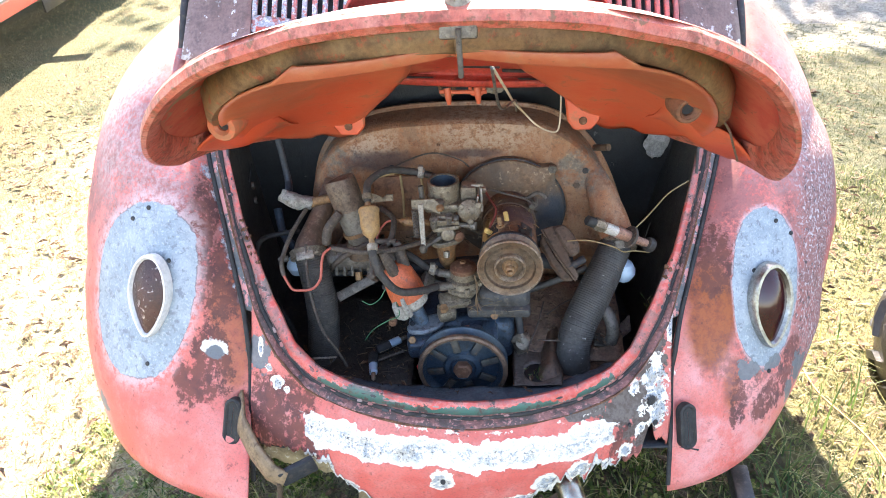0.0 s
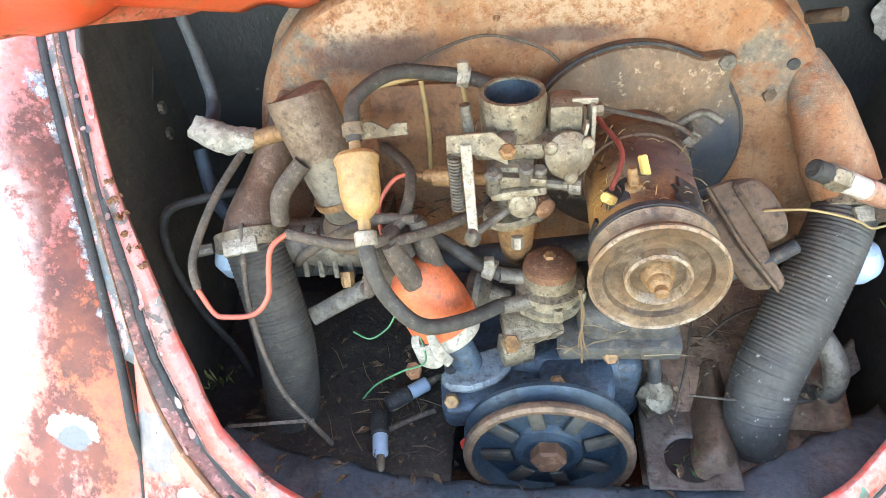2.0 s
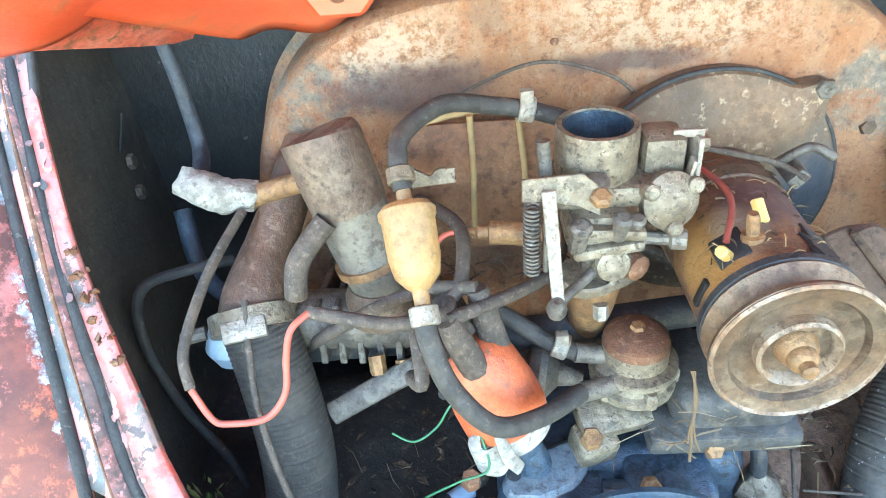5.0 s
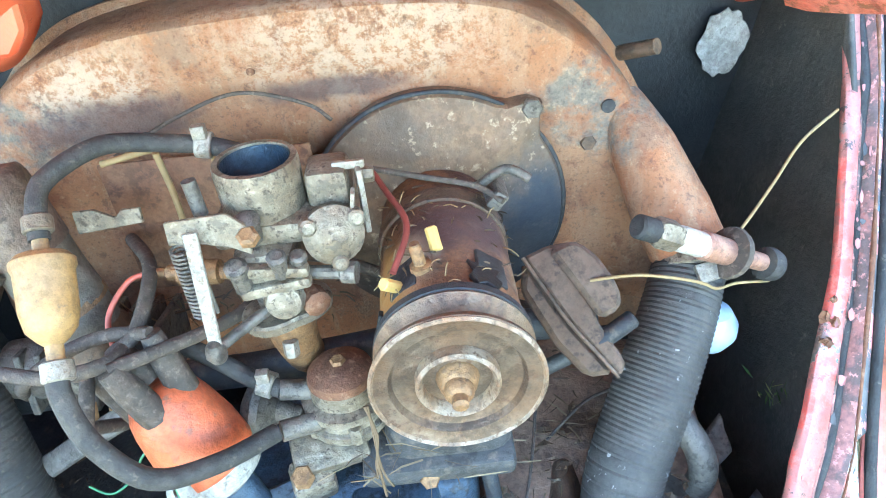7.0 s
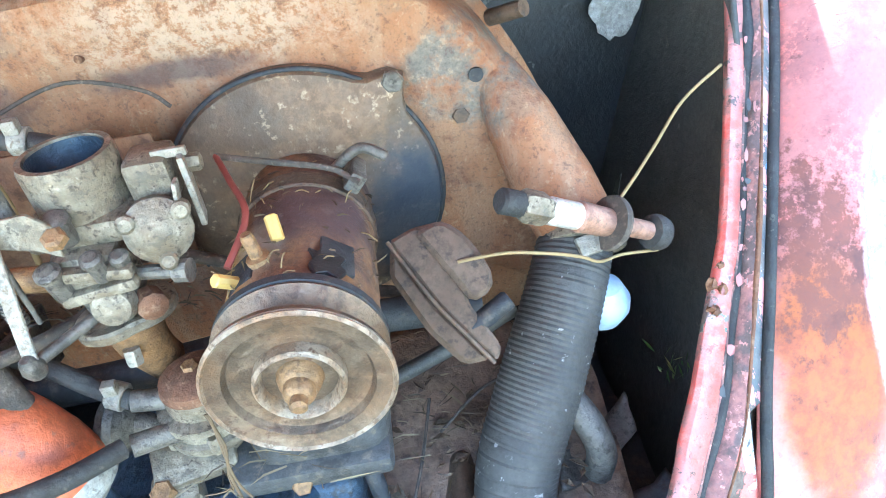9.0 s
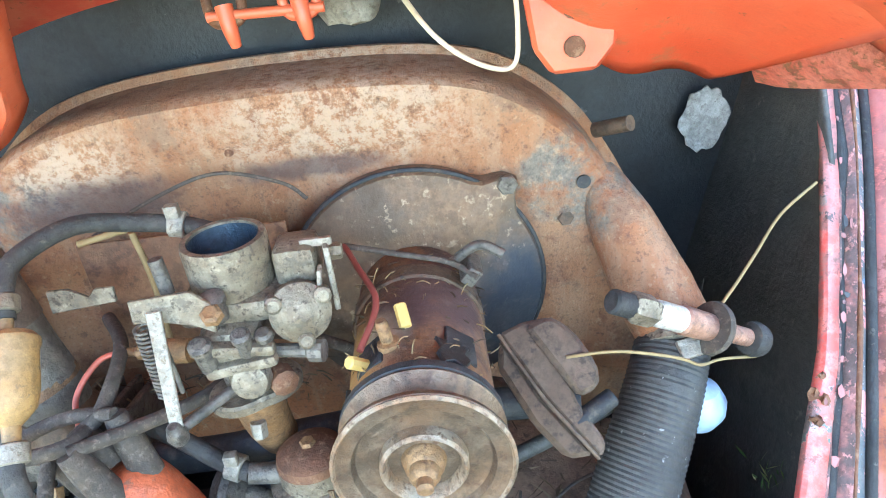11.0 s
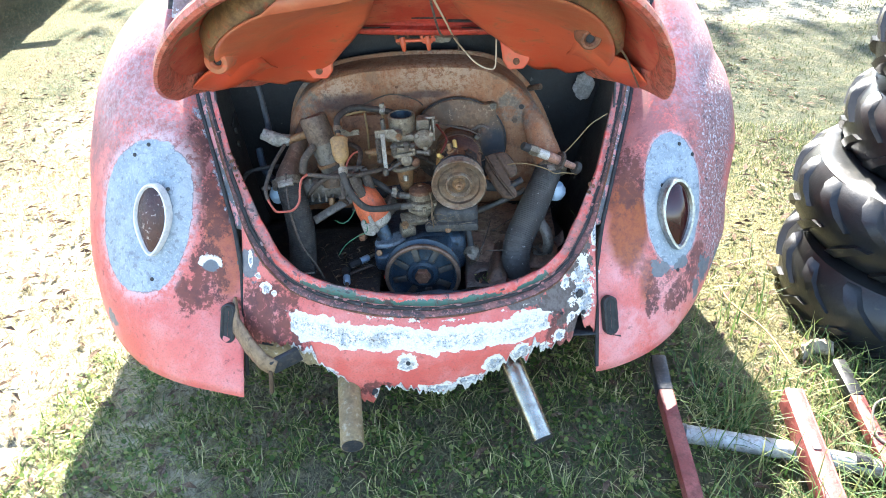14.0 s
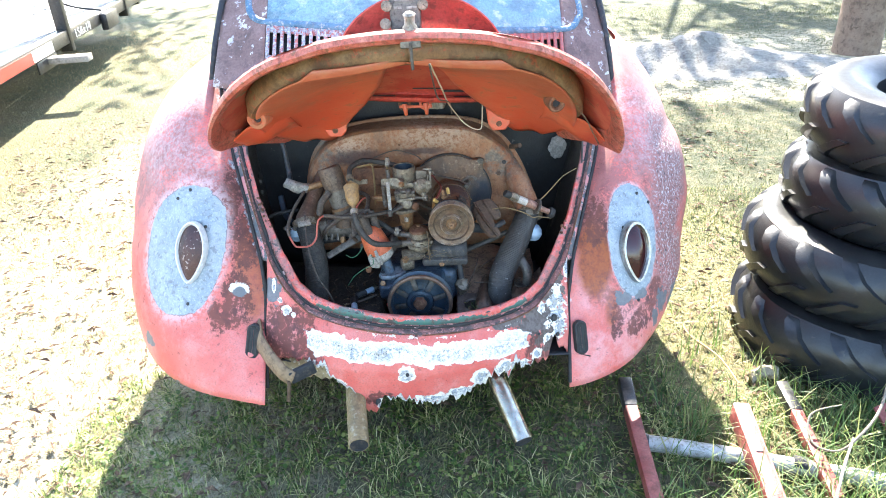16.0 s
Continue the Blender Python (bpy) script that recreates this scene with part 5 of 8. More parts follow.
for dx, dy, w in ((0, 0.024, 0.04), (-0.014, 0.008, 0.016), (0.014, 0.008, 0.02)):
    part("lettering", Geo().box((w, 0.005, 0.0015), pm @ pose(dx, dy, 0.0152), 0), CLOTH, bx)

# ---- the engine ----
engine = thing("engine", (0, 0.15, 0.30), "dirty rusted air cooled engine in an open bay", "engine")

# fan shroud
OUT = [(-0.335, 0.44), (-0.330, 0.52), (-0.320, 0.60), (-0.305, 0.66), (-0.283, 0.705), (-0.245, 0.742), (-0.195, 0.768), (-0.12, 0.782), (0.0, 0.787), (0.11, 0.782), (0.185, 0.765), (0.245, 0.722), (0.285, 0.665), (0.315, 0.60), (0.338, 0.53), (0.345, 0.44)]
line, _ = smooth_line([(x, 0, z) for x, z in OUT], 1, 5)
mid = Vector((0.0, 0, 0.58))


def shroud(a, b):
    rows = [(1.0, 0.345), (1.018, 0.343), (1.018, 0.336), (0.985, 0.332), (0.985, 0.270), (0.975, 0.258), (0.955, 0.252), (0.80, 0.250), (0.72, 0.258), (0.55, 0.262), (0.30, 0.262)]
    k, y = rows[round(b * (len(rows) - 1))]
    p = mid + (line[round(a * (len(line) - 1))] - mid) * k
    return (p.x, y + wob((p.x, y, p.z), 9, 0.004), p.z)


sh = part("fan_shroud", Geo().grid(shroud, len(line), 11), SHROUD, engine, "rusty brown steel fan shroud", thick=0.003)
g = Geo().grid(lambda a, b: ((a - 0.5) * 0.6, 0.262 + wob((a * 5, b, 2), 2, 0.004), 0.42 + 0.18 * b), 16, 6)
part("shroud_front", g, SHROUD, sh, thick=0.003)
# round fan plate with its ear, behind the generator
GEN = Vector((0.096, 0, 0.592))


def disc_line(k):
    pts = []
    for i in range(72):
        q = 2 * math.pi * i / 72
        r = 0.110 + 0.022 * math.exp(-((q - math.atan2(0.684 - 0.597, 0.179 - 0.097)) / 0.11) ** 2)
        pts.append((GEN.x + r * k * math.cos(q), GEN.z + r * k * math.sin(q)))
    return pts


rings = [(1.02, 0.262), (1.02, 0.246), (1.0, 0.242), (0.95, 0.241), (0.80, 0.234), (0.5, 0.231), (0.2, 0.231)]
g = Geo().grid(lambda a, b: ((p := disc_line(rings[j := round(b * 6)][0])[round(a * 72) % 72])[0], rings[j][1], p[1]), 72, 7, wrap=True)
part("fan_plate", g, grimy("mottled_fan_plate", (0.215, 0.125, 0.068), (0.115, 0.083, 0.058), (0.36, 0.26, 0.17), 22, 0.6, 0.15, cover=(0.57, 0.64), dirt=0.6, marks=[((0.185, 0.24, 0.555), (0.045, 0.1, 0.075), (0.014, 0.028, 0.045), 0.9), ((0.02, 0.24, 0.66), (0.06, 0.1, 0.03), (0.10, 0.07, 0.05), 0.6)]), sh, "mottled grey brown round plate")
part("plate_bolt", bolt(Geo(), (0.181, 0.244, 0.684), (0, -1, 0), 0.009, 0.006), ALLOY_DARK, sh)
g = Geo().tube([(GEN.x + 0.113 * math.cos(q), 0.247, GEN.z + 0.113 * math.sin(q)) for q in np.linspace(-0.6, 3.6, 40)], 0.0022, 6, 1)
part("plate_joint", g, SOOT, sh)
for x, z, m in ((0.246, 0.675, SOOT), (-0.135, 0.690, SOOT)):
    part("hole", Geo().lathe([(0.006, 0), (0.006, 0.002)], aim((x, 0.250, z), (0, -1, 0)), 12), m, sh)
part("nut", bolt(Geo(), (0.231, 0.258, 0.641), (0, -1, 0.1), 0.0075, 0.008), OILY_BROWN, sh)
part("peg", Geo().tube([(0.268, 0.30, 0.70), (0.292, 0.275, 0.712)], 0.007, 8), OILY_BROWN, sh)
part("rivet", Geo().lathe([(0.004, 0), (0.003, 0.004)], aim((-0.04, 0.256, 0.735), (0, -1, 0)), 8), RUST, sh)

# warm air ducts and their hoses
g = Geo().tube([(0.262, 0.275, 0.672), (0.276, 0.245, 0.636), (0.296, 0.215, 0.585), (0.312, 0.192, 0.548)], [0.016, 0.028, 0.034, 0.033], 16)
part("duct", g, SHROUD, engine, "rusty brown air duct")
g = Geo().tube([(-0.258, 0.245, 0.665), (-0.268, 0.212, 0.638), (-0.284, 0.172, 0.606), (-0.293, 0.140, 0.582), (-0.295, 0.120, 0.564)], [0.016, 0.019, 0.0215, 0.028, 0.031], 16)
part("duct", g, grimy("rusty_brown_duct_steel", (0.17, 0.095, 0.06), (0.11, 0.07, 0.05), (0.24, 0.16, 0.11), 22, 0.5, 0.2), engine, "brown steel air duct")
LEFT_HOSE = [(-0.295, 0.127, 0.572), (-0.281, 0.102, 0.52), (-0.274, 0.084, 0.46), (-0.279, 0.076, 0.40), (-0.288, 0.073, 0.345)]
RIGHT_HOSE = [(0.311, 0.195, 0.553), (0.290, 0.158, 0.52), (0.258, 0.115, 0.47), (0.227, 0.075, 0.42), (0.218, 0.052, 0.375), (0.221, 0.049, 0.345)]
part("air_hose", Geo().tube(LEFT_HOSE, [0.029, 0.030, 0.031, 0.031, 0.030], 20, 6, 0.0008, 0.0044), HOSE, engine, "black ribbed air hose")
SCUFFED = grimy("scuffed_black_hose", (0.040, 0.037, 0.034), (0.060, 0.054, 0.047), (0.34, 0.33, 0.31), 26, 0.62, cover=(0.635, 0.66), bump=0.4)
part("air_hose", Geo().tube(RIGHT_HOSE, [0.030, 0.032, 0.034, 0.033, 0.032, 0.032], 20, 6, 0.0008, 0.0044), SCUFFED, engine, "black ribbed air hose with white scuffs")
for p, d in (((-0.296, 0.124, 0.568), (0.2, -0.7, -0.75)), ((0.312, 0.186, 0.548), (-0.15, -0.7, -0.5))):
    g = Geo().lathe([(0.0335, -0.009), (0.035, -0.008), (0.035, 0.008), (0.0335, 0.009)], aim(p, d), 24)
    c = part("hose_clamp", g, ALLOY, engine, "dull steel hose clamp")
    part("clamp_plate", Geo().box((0.034, 0.006, 0.016), aim(Vector(p) + Vector((0.004, -0.030, 0.016)), (0.05, -0.6, 0.75)) @ pose(0, 0, 0, 90, 0, 8), 0.001), WHITE_STEEL, c, "bright clamp plate")
part("clamp_screw", Geo().lathe([(0.006, 0), (0.006, 0.016), (0.004, 0.02)], aim((-0.335, 0.118, 0.562), (-1, -0.3, 0)), 8), ALLOY_DARK, engine)

# engine tin and crankcase
TIN_EDGE = [(-0.36, 0.058), (-0.311, 0.031), (-0.271, 0.019), (-0.222, 0.010), (-0.166, -0.005), (-0.11, -0.012), (0.0, -0.017), (0.104, -0.013), (0.182, -0.008), (0.213, 0.012), (0.24, 0.030), (0.30, 0.060), (0.36, 0.095)]


def tin(a, b):
    x, y = -0.345 + 0.655 * a, -0.045 + 0.313 * b - 0.06 * (1 - abs(2 * a - 1) ** 2) * (1 - b)
    return (x, y, 0.345 + 0.02 * b + wob((x, y, 0), 14, 0.006))


def front_tin(a, b):
    x = -0.36 + 0.72 * a
    y = lerp_table(TIN_EDGE, x) - 0.095 * (1 - b) + wob((x, 0, 4), 45, 0.006)
    return (x, y, 0.342 + 0.016 * math.sin(math.pi * min(0.72 * b + 0.08, 1.0)) ** 0.8 + wob((x, y, 0), 16, 0.006))


part("rear_tin", Geo().grid(front_tin, 90, 14), TIN, engine, "dusty blue grey engine tin with a ragged edge", thick=0.003)
part("side_tin", Geo().grid(lambda a, b: tin(0.02 + 0.36 * a, 0.06 + 0.92 * b), 20, 18), grimy("dark_oily_dirt", (0.026, 0.021, 0.017), (0.050, 0.038, 0.028), (0.11, 0.085, 0.06), 30, 0.75, cover=(0.56, 0.66), distance=0.004), engine, "tin caked with dark oily dirt", thick=0.003)
g = Geo().grid(lambda a, b: tin(0.68 + 0.30 * a, 0.24 + 0.74 * b), 16, 16)
part("side_tin", g, OILY_BROWN, engine, "brown oily engine tin", thick=0.003)


# floor plate with a round hole, and a low pressed ridge beside it
def holed(a, b):
    q = 2 * math.pi * a
    c, d = math.cos(q), math.sin(q)
    k = 0.026 + (min(0.045 / max(abs(c), 0.01), 0.034 / max(abs(d), 0.01)) - 0.026) * b
    return (0.148 + k * c, 0.010 + k * d + 0.060 * b * max(d, 0), 0.3655 + wob((k * c, k * d, 2), 25, 0.004) * b)


part("floor_plate", Geo().grid(holed, 48, 6, wrap=True), grimy("dull_grey_brown_plate", (0.115, 0.090, 0.072), (0.16, 0.135, 0.115), (0.075, 0.055, 0.042), 24, 0.55, 0.2), engine, "grey brown floor plate with a round hole", thick=0.002)
part("hole_inside", Geo().lathe([(0.030, 0), (0.030, 0.001)], aim((0.148, 0.010, 0.3600), (0, 0, 1)), 20), TAR, engine)
g = Geo().grid(lambda a, b: (0.160 + 0.050 * a - 0.016 * b, 0.135 - 0.150 * b, 0.358 + 0.040 * math.sin(math.pi * a) ** 1.1 * (1 - 0.5 * b) * min(1.0, 5 * b + 0.4, 6 * (1 - b))), 20, 24)
part("tin_ridge", g, OILY_BROWN, engine, "brown pressed ridge in the tin", thick=0.003)
g = Geo().box((0.21, 0.20, 0.10), pose(0.0, 0.165, 0.395, 0, 0, 0), 0.02, 3)
g.box((0.10, 0.05, 0.05), pose(-0.055, 0.055, 0.405, 18, 0, 6), 0.012, 3)
g.box((0.075, 0.05, 0.04), pose(0.035, 0.06, 0.42, 10, 0, 0), 0.010, 3)
g.lathe([(0.016, 0), (0.016, 0.03), (0.012, 0.034)], aim((0.030, 0.05, 0.435), (0.2, -1, 0.1)), 12)
g.lathe([(0.012, 0), (0.012, 0.05)], aim((-0.02, 0.05, 0.425), (1, -0.1, 0)), 10)
cr = part("crankcase", g, BLUE_CAST, engine, "oily blue grey cast crankcase")
for p in ((-0.092, 0.032, 0.428), (0.014, 0.040, 0.448), (0.066, 0.06, 0.465)):
    part("case_bolt", bolt(Geo(), p, (0.1, -0.8, 0.6), 0.008, 0.008), BRASS_TAN, cr)
g = Geo().box((0.10, 0.09, 0.05), pose(0.085, 0.11, 0.49, 0, 0, 0), 0.018, 3).box((0.12, 0.06, 0.022), pose(0.075, 0.085, 0.475, 8), 0.006)
part("generator_stand", g, grimy("grimy_dark_casting", (0.055, 0.055, 0.056), (0.085, 0.078, 0.07), (0.14, 0.115, 0.085), 22, 0.6, 0.2, dirt=0.8), engine, "grimy cast pedestal under the generator")

part("mount_plate", Geo().slab([(-0.105, -0.004), (-0.098, -0.018), (-0.075, -0.022), (-0.045, -0.014), (-0.030, 0.002), (-0.036, 0.030), (-0.09, 0.016)], 0.012, pose(0, 0.062, 0.440, 12, 0, 6), 0.004), grimy("pale_blue_grey_casting", (0.12, 0.15, 0.18), (0.17, 0.19, 0.21), (0.05, 0.05, 0.05), 26, 0.42, 0.25), engine, "pale blue grey mounting flange with a bolt hole")
part("plate_hole", Geo().lathe([(0.006, 0), (0.006, 0.002)], aim((-0.092, 0.052, 0.4515), (0, -0.2, 1)), 14), SOOT, engine)

# crank pulley
PULLEY_GREY = grimy("blue_grey_spoke_steel", (0.045, 0.052, 0.058), (0.105, 0.090, 0.070), (0.13, 0.085, 0.05), 16, 0.5, 0.3)
m = aim((0.005, 0.0, 0.383), (0, -1, 0))
cp = part("crank_pulley", Geo().lathe([(0.080, -0.024), (0.085, -0.023), (0.085, -0.019), (0.074, -0.012), (0.074, -0.009), (0.085, -0.002), (0.085, 0.004), (0.082, 0.007), (0.078, 0.006), (0.074, -0.002), (0.070, -0.012), (0.060, -0.014), (0.038, -0.009), (0.034, -0.002), (0.026, 0.0), (0.022, -0.004), (0.004, -0.004)], m, 56), BLACK_BLUE, engine, "large blue black crank pulley")
part("pulley_rim", Geo().lathe([(0.0855, -0.001), (0.0865, 0.002), (0.0855, 0.006), (0.082, 0.0085), (0.077, 0.0075), (0.0765, 0.005)], m, 56, False), grimy("brown_worn_rim", (0.13, 0.075, 0.048), (0.19, 0.12, 0.08), (0.06, 0.045, 0.04), 34, 0.5, 0.3), cp, "rust brown rim")
part("pulley_rim", Geo().lathe([(0.0812, -0.025), (0.0865, -0.0235), (0.0865, -0.019), (0.080, -0.015)], m, 56, False), BLACK_BLUE, cp)
part("pulley_bolt", Geo().lathe([(0.018, -0.006), (0.018, 0.008), (0.015, 0.011), (0.006, 0.011)], m, 6), RUST, cp, "rusty hexagonal centre bolt")
for i in range(8):
    q = 2 * math.pi * (i + 0.3) / 8
    part("spoke", Geo().box((0.034, 0.015, 0.006), m @ Matrix.Rotation(q, 4, "Z") @ pose(0.054, 0, -0.0075, 0, 9, 0), 0.002), PULLEY_GREY, cp)

# generator
def along(y):
    return aim((GEN.x, y, GEN.z), (0, -1, 0))


gen = part("generator", Geo().lathe([(0.030, -0.10), (0.048, -0.098), (0.051, -0.09), (0.0515, 0.03), (0.0500, 0.034), (0.0500, 0.040), (0.0515, 0.042), (0.051, 0.068), (0.044, 0.074), (0.02, 0.076)], along(0.140), 40), GEN_RUST, engine, "rusted generator with grass stuck to it")
part("generator_strap", Geo().lathe([(0.0525, -0.008), (0.0535, -0.007), (0.0535, 0.010), (0.0525, 0.011)], along(0.19), 36), OILY_BROWN, gen, "dark steel strap")
part("strap_lug", Geo().box((0.012, 0.03, 0.016), pose(0.142, 0.188, 0.640, 0, 40), 0.002).tube([(0.128, 0.19, 0.646), (0.15, 0.185, 0.662), (0.168, 0.18, 0.654)], 0.004, 8), ALLOY_DARK, gen, "grey strap bolt")
pul = part("generator_pulley", Geo().lathe([(0.050, -0.030), (0.054, -0.029), (0.056, -0.024), (0.043, -0.014), (0.043, -0.012), (0.058, -0.002), (0.059, 0.002), (0.057, 0.0045), (0.0545, 0.0035), (0.046, 0.0022), (0.0435, -0.0030), (0.036, -0.0050), (0.024, -0.0035)], along(0.036), 56), PULLEY, gen, "worn tan brown generator pulley")
part("pulley_ring", Geo().lathe([(0.0582, 0.0020), (0.0590, 0.0040), (0.0570, 0.0060), (0.0553, 0.0036)], along(0.036), 48, False), PULLEY_RIM, pul)
part("pulley_ring", Geo().lathe([(0.0285, -0.005), (0.0282, 0.004), (0.0262, 0.0065), (0.0248, 0.005), (0.0225, -0.005), (0.014, -0.009), (0.006, -0.008)], along(0.036), 40, False), PULLEY_RIM, pul, "bright rubbed centre ring")
part("pulley_nut", Geo().lathe([(0.0155, -0.008), (0.0125, 0.002), (0.010, 0.004), (0.010, 0.009), (0.008, 0.012), (0.0055, 0.013), (0.0055, 0.019), (0.003, 0.021)], along(0.034), 16), BRASS_TAN, pul, "rusty shaft nut")
part("fan_belt_guard", Geo().lathe([(0.052, -0.004), (0.056, 0.0), (0.056, 0.006), (0.048, 0.010)], along(0.070), 40), SOOT, gen)
for dx, z in ((-0.030, 0.0), (0.031, 0.0)):
    c = Vector((GEN.x + dx, 0.10, GEN.z + 0.0395))
    part("brush_window", Geo().box((0.024, 0.032, 0.004), Matrix.Translation(c) @ Matrix.Rotation(radians(38 if dx > 0 else -38), 4, "Y"), 0.0015), SOOT, gen, "dark brush opening")
part("vent_slot", Geo().box((0.004, 0.007, 0.022), pose(GEN.x - 0.0500, 0.086, GEN.z + 0.012, 0, 14, 0), 0.001), TAR, gen, "dark vent slot")
part("rust_gash", Geo().slab([(-0.012, -0.016), (-0.004, -0.012), (0.002, -0.018), (0.010, -0.009), (0.007, -0.002), (0.013, 0.006), (0.005, 0.010), (0.003, 0.018), (-0.006, 0.011), (-0.011, 0.014), (-0.009, 0.003), (-0.014, -0.004)], 0.004, pose(GEN.x + 0.0255, 0.088, GEN.z + 0.0425, 0, 31, 12), 0.0006), TAR, gen, "jagged hole rusted through the casing")
st = Vector((GEN.x - 0.016, 0.098, GEN.z + 0.046))
part("terminal_stud", Geo().lathe([(0.008, 0), (0.008, 0.006), (0.0045, 0.007), (0.0045, 0.02), (0.0035, 0.024)], aim(st, (-0.15, 0, 1)), 10), BRASS_TAN, gen, "terminal stud")
for p, d in (((GEN.x - 0.038, 0.088, GEN.z + 0.044), (-0.55, -0.5, 0.65)), ((GEN.x - 0.006, 0.118, GEN.z + 0.058), (-0.2, 0.8, 0.8))):
    part("terminal_sleeve", Geo().lathe([(0.0035, -0.009), (0.0046, -0.008), (0.0046, 0.008), (0.0035, 0.009)], aim(p, d), 8), YELLOW, gen, "yellow wire terminal")
part("generator_wire", Geo().tube([(GEN.x - 0.036, 0.094, GEN.z + 0.05), (GEN.x - 0.024, 0.13, GEN.z + 0.064), (GEN.x - 0.038, 0.17, GEN.z + 0.07), (GEN.x - 0.05, 0.20, GEN.z + 0.075)], 0.0024, 8), plain("dull_dark_red_wire", (0.21, 0.042, 0.03), 0.6), gen, "dull red wire")
part("generator_wire", Geo().tube([(GEN.x - 0.05, 0.20, GEN.z + 0.075), (GEN.x - 0.01, 0.19, GEN.z + 0.068), (GEN.x + 0.03, 0.185, GEN.z + 0.058), (GEN.x + 0.05, 0.17, GEN.z + 0.05)], 0.0025, 6), CABLE, gen)
rs = random.Random(4)
g = Geo()
for i in range(26):
    q, y = rs.uniform(-1.3, 1.3), rs.uniform(0.07, 0.20)
    a = Vector((GEN.x + 0.052 * math.sin(q), y, GEN.z + 0.052 * math.cos(q)))
    d = Vector((rs.gauss(0, 1), rs.gauss(0, 1), rs.gauss(0, 0.4))).normalized() * rs.uniform(0.006, 0.02)
    g.tube([a, a + d * 0.5 + Vector((0, 0, 0.002)), a + d], 0.0005, 4, 2)
tagged(part("dry_grass", g, STRAW, None), "bits of dry grass caught on the generator", "grass", kind="stuff")
g = Geo()
for dx, end, r in ((0.0, 0.492, 0.0011), (0.0016, 0.502, 0.0009), (-0.0012, 0.515, 0.0007)):
    g.tube([(0.032 + dx, 0.042, 0.572), (0.036 - dx, 0.036, 0.548), (0.034 + dx, 0.031, 0.526), (0.035 + 2 * dx, 0.029, 0.512), (0.036 + 4 * dx, 0.028, end)], r, 5, 3)
g.tube([(0.034, 0.030, 0.516), (0.026, 0.030, 0.510), (0.012, 0.032, 0.507)], 0.0006, 4, 3)
solid("straw", g, plain("old_brown_straw", (0.12, 0.075, 0.038), 0.8), "tuft of dry straw hanging beside the generator", "straw", kind="stuff")

# carburettor
C = Vector((-0.024, 0.140, 0.0))
carb = part("carburettor", Geo().lathe([(0.0185, 0.640), (0.020, 0.655), (0.026, 0.668), (0.029, 0.676), (0.0295, 0.712), (0.0285, 0.716), (0.0245, 0.716), (0.0235, 0.700), (0.017, 0.682), (0.004, 0.680)], Matrix.Translation(C), 36), ALLOY, engine, "dirty grey cast carburettor")
part("choke_flap", Geo().box((0.040, 0.002, 0.016), pose(C.x, C.y, 0.697, 12), 0.0008).tube([(C.x - 0.024, C.y, 0.70), (C.x + 0.024, C.y, 0.70)], 0.0022, 6), BLACK_BLUE, carb)
part("throat_inside", Geo().lathe([(0.0160, 0.6838), (0.0224, 0.700), (0.0234, 0.7145)], Matrix.Translation(C), 36, False), BLACK_BLUE, carb, "blue black throat")
part("carb_top", Geo().box((0.078, 0.050, 0.018), pose(C.x + 0.004, C.y - 0.006, 0.672), 0.006, 2), ALLOY, carb)
part("float_bowl", Geo().box((0.045, 0.052, 0.035), pose(C.x - 0.002, C.y - 0.016, 0.648), 0.010, 2), ALLOY, carb, "cast float bowl")
part("carb_base", Geo().box((0.034, 0.040, 0.030), pose(C.x + 0.002, C.y - 0.022, 0.628, 8), 0.008, 2), ALLOY_DARK, carb)
part("pump_cover", Geo().lathe([(0.013, 0), (0.015, 0.006), (0.012, 0.014), (0.005, 0.016)], aim((C.x + 0.006, C.y - 0.036, 0.626), (0.1, -1, 0.2)), 16), ALLOY, carb)
for dz in (0.654, 0.640):
    part("carb_arm", Geo().box((0.050, 0.010, 0.009), pose(C.x + 0.004, C.y - 0.044, dz, 0, 6 if dz > 0.65 else -8), 0.003), ALLOY, carb)
for x, y, z, h, r in ((-0.018, -0.042, 0.640, 0.022, 0.0065), (0.010, -0.044, 0.650, 0.016, 0.0055), (0.022, -0.036, 0.645, 0.014, 0.005), (-0.006, -0.030, 0.672, 0.016, 0.007)):
    part("jet_screw", Geo().lathe([(r, 0), (r, h), (r * 1.25, h), (r * 1.25, h + 0.004), (r * 0.8, h + 0.006)], aim((C.x + x, C.y + y, z), (0.05, -0.35, 1)), 10), ALLOY_DARK, carb)
part("bowl_tag", Geo().lathe([(0.0075, 0), (0.0075, 0.005), (0.005, 0.007)], aim((C.x - 0.004, C.y - 0.046, 0.682), (0, -0.5, 0.9)), 6), BRASS_TAN, carb, "brass fuel screw")
part("air_screw", Geo().lathe([(0.005, 0), (0.005, 0.028), (0.008, 0.03), (0.008, 0.04)], aim((C.x + 0.020, C.y - 0.030, 0.640), (1, -0.2, 0)), 10), ALLOY_DARK, carb)
part("carb_nipple", Geo().lathe([(0.010, 0), (0.010, 0.012), (0.006, 0.014)], aim((C.x + 0.022, C.y - 0.03, 0.618), (0.6, -1, 0)), 10), RUST, carb)
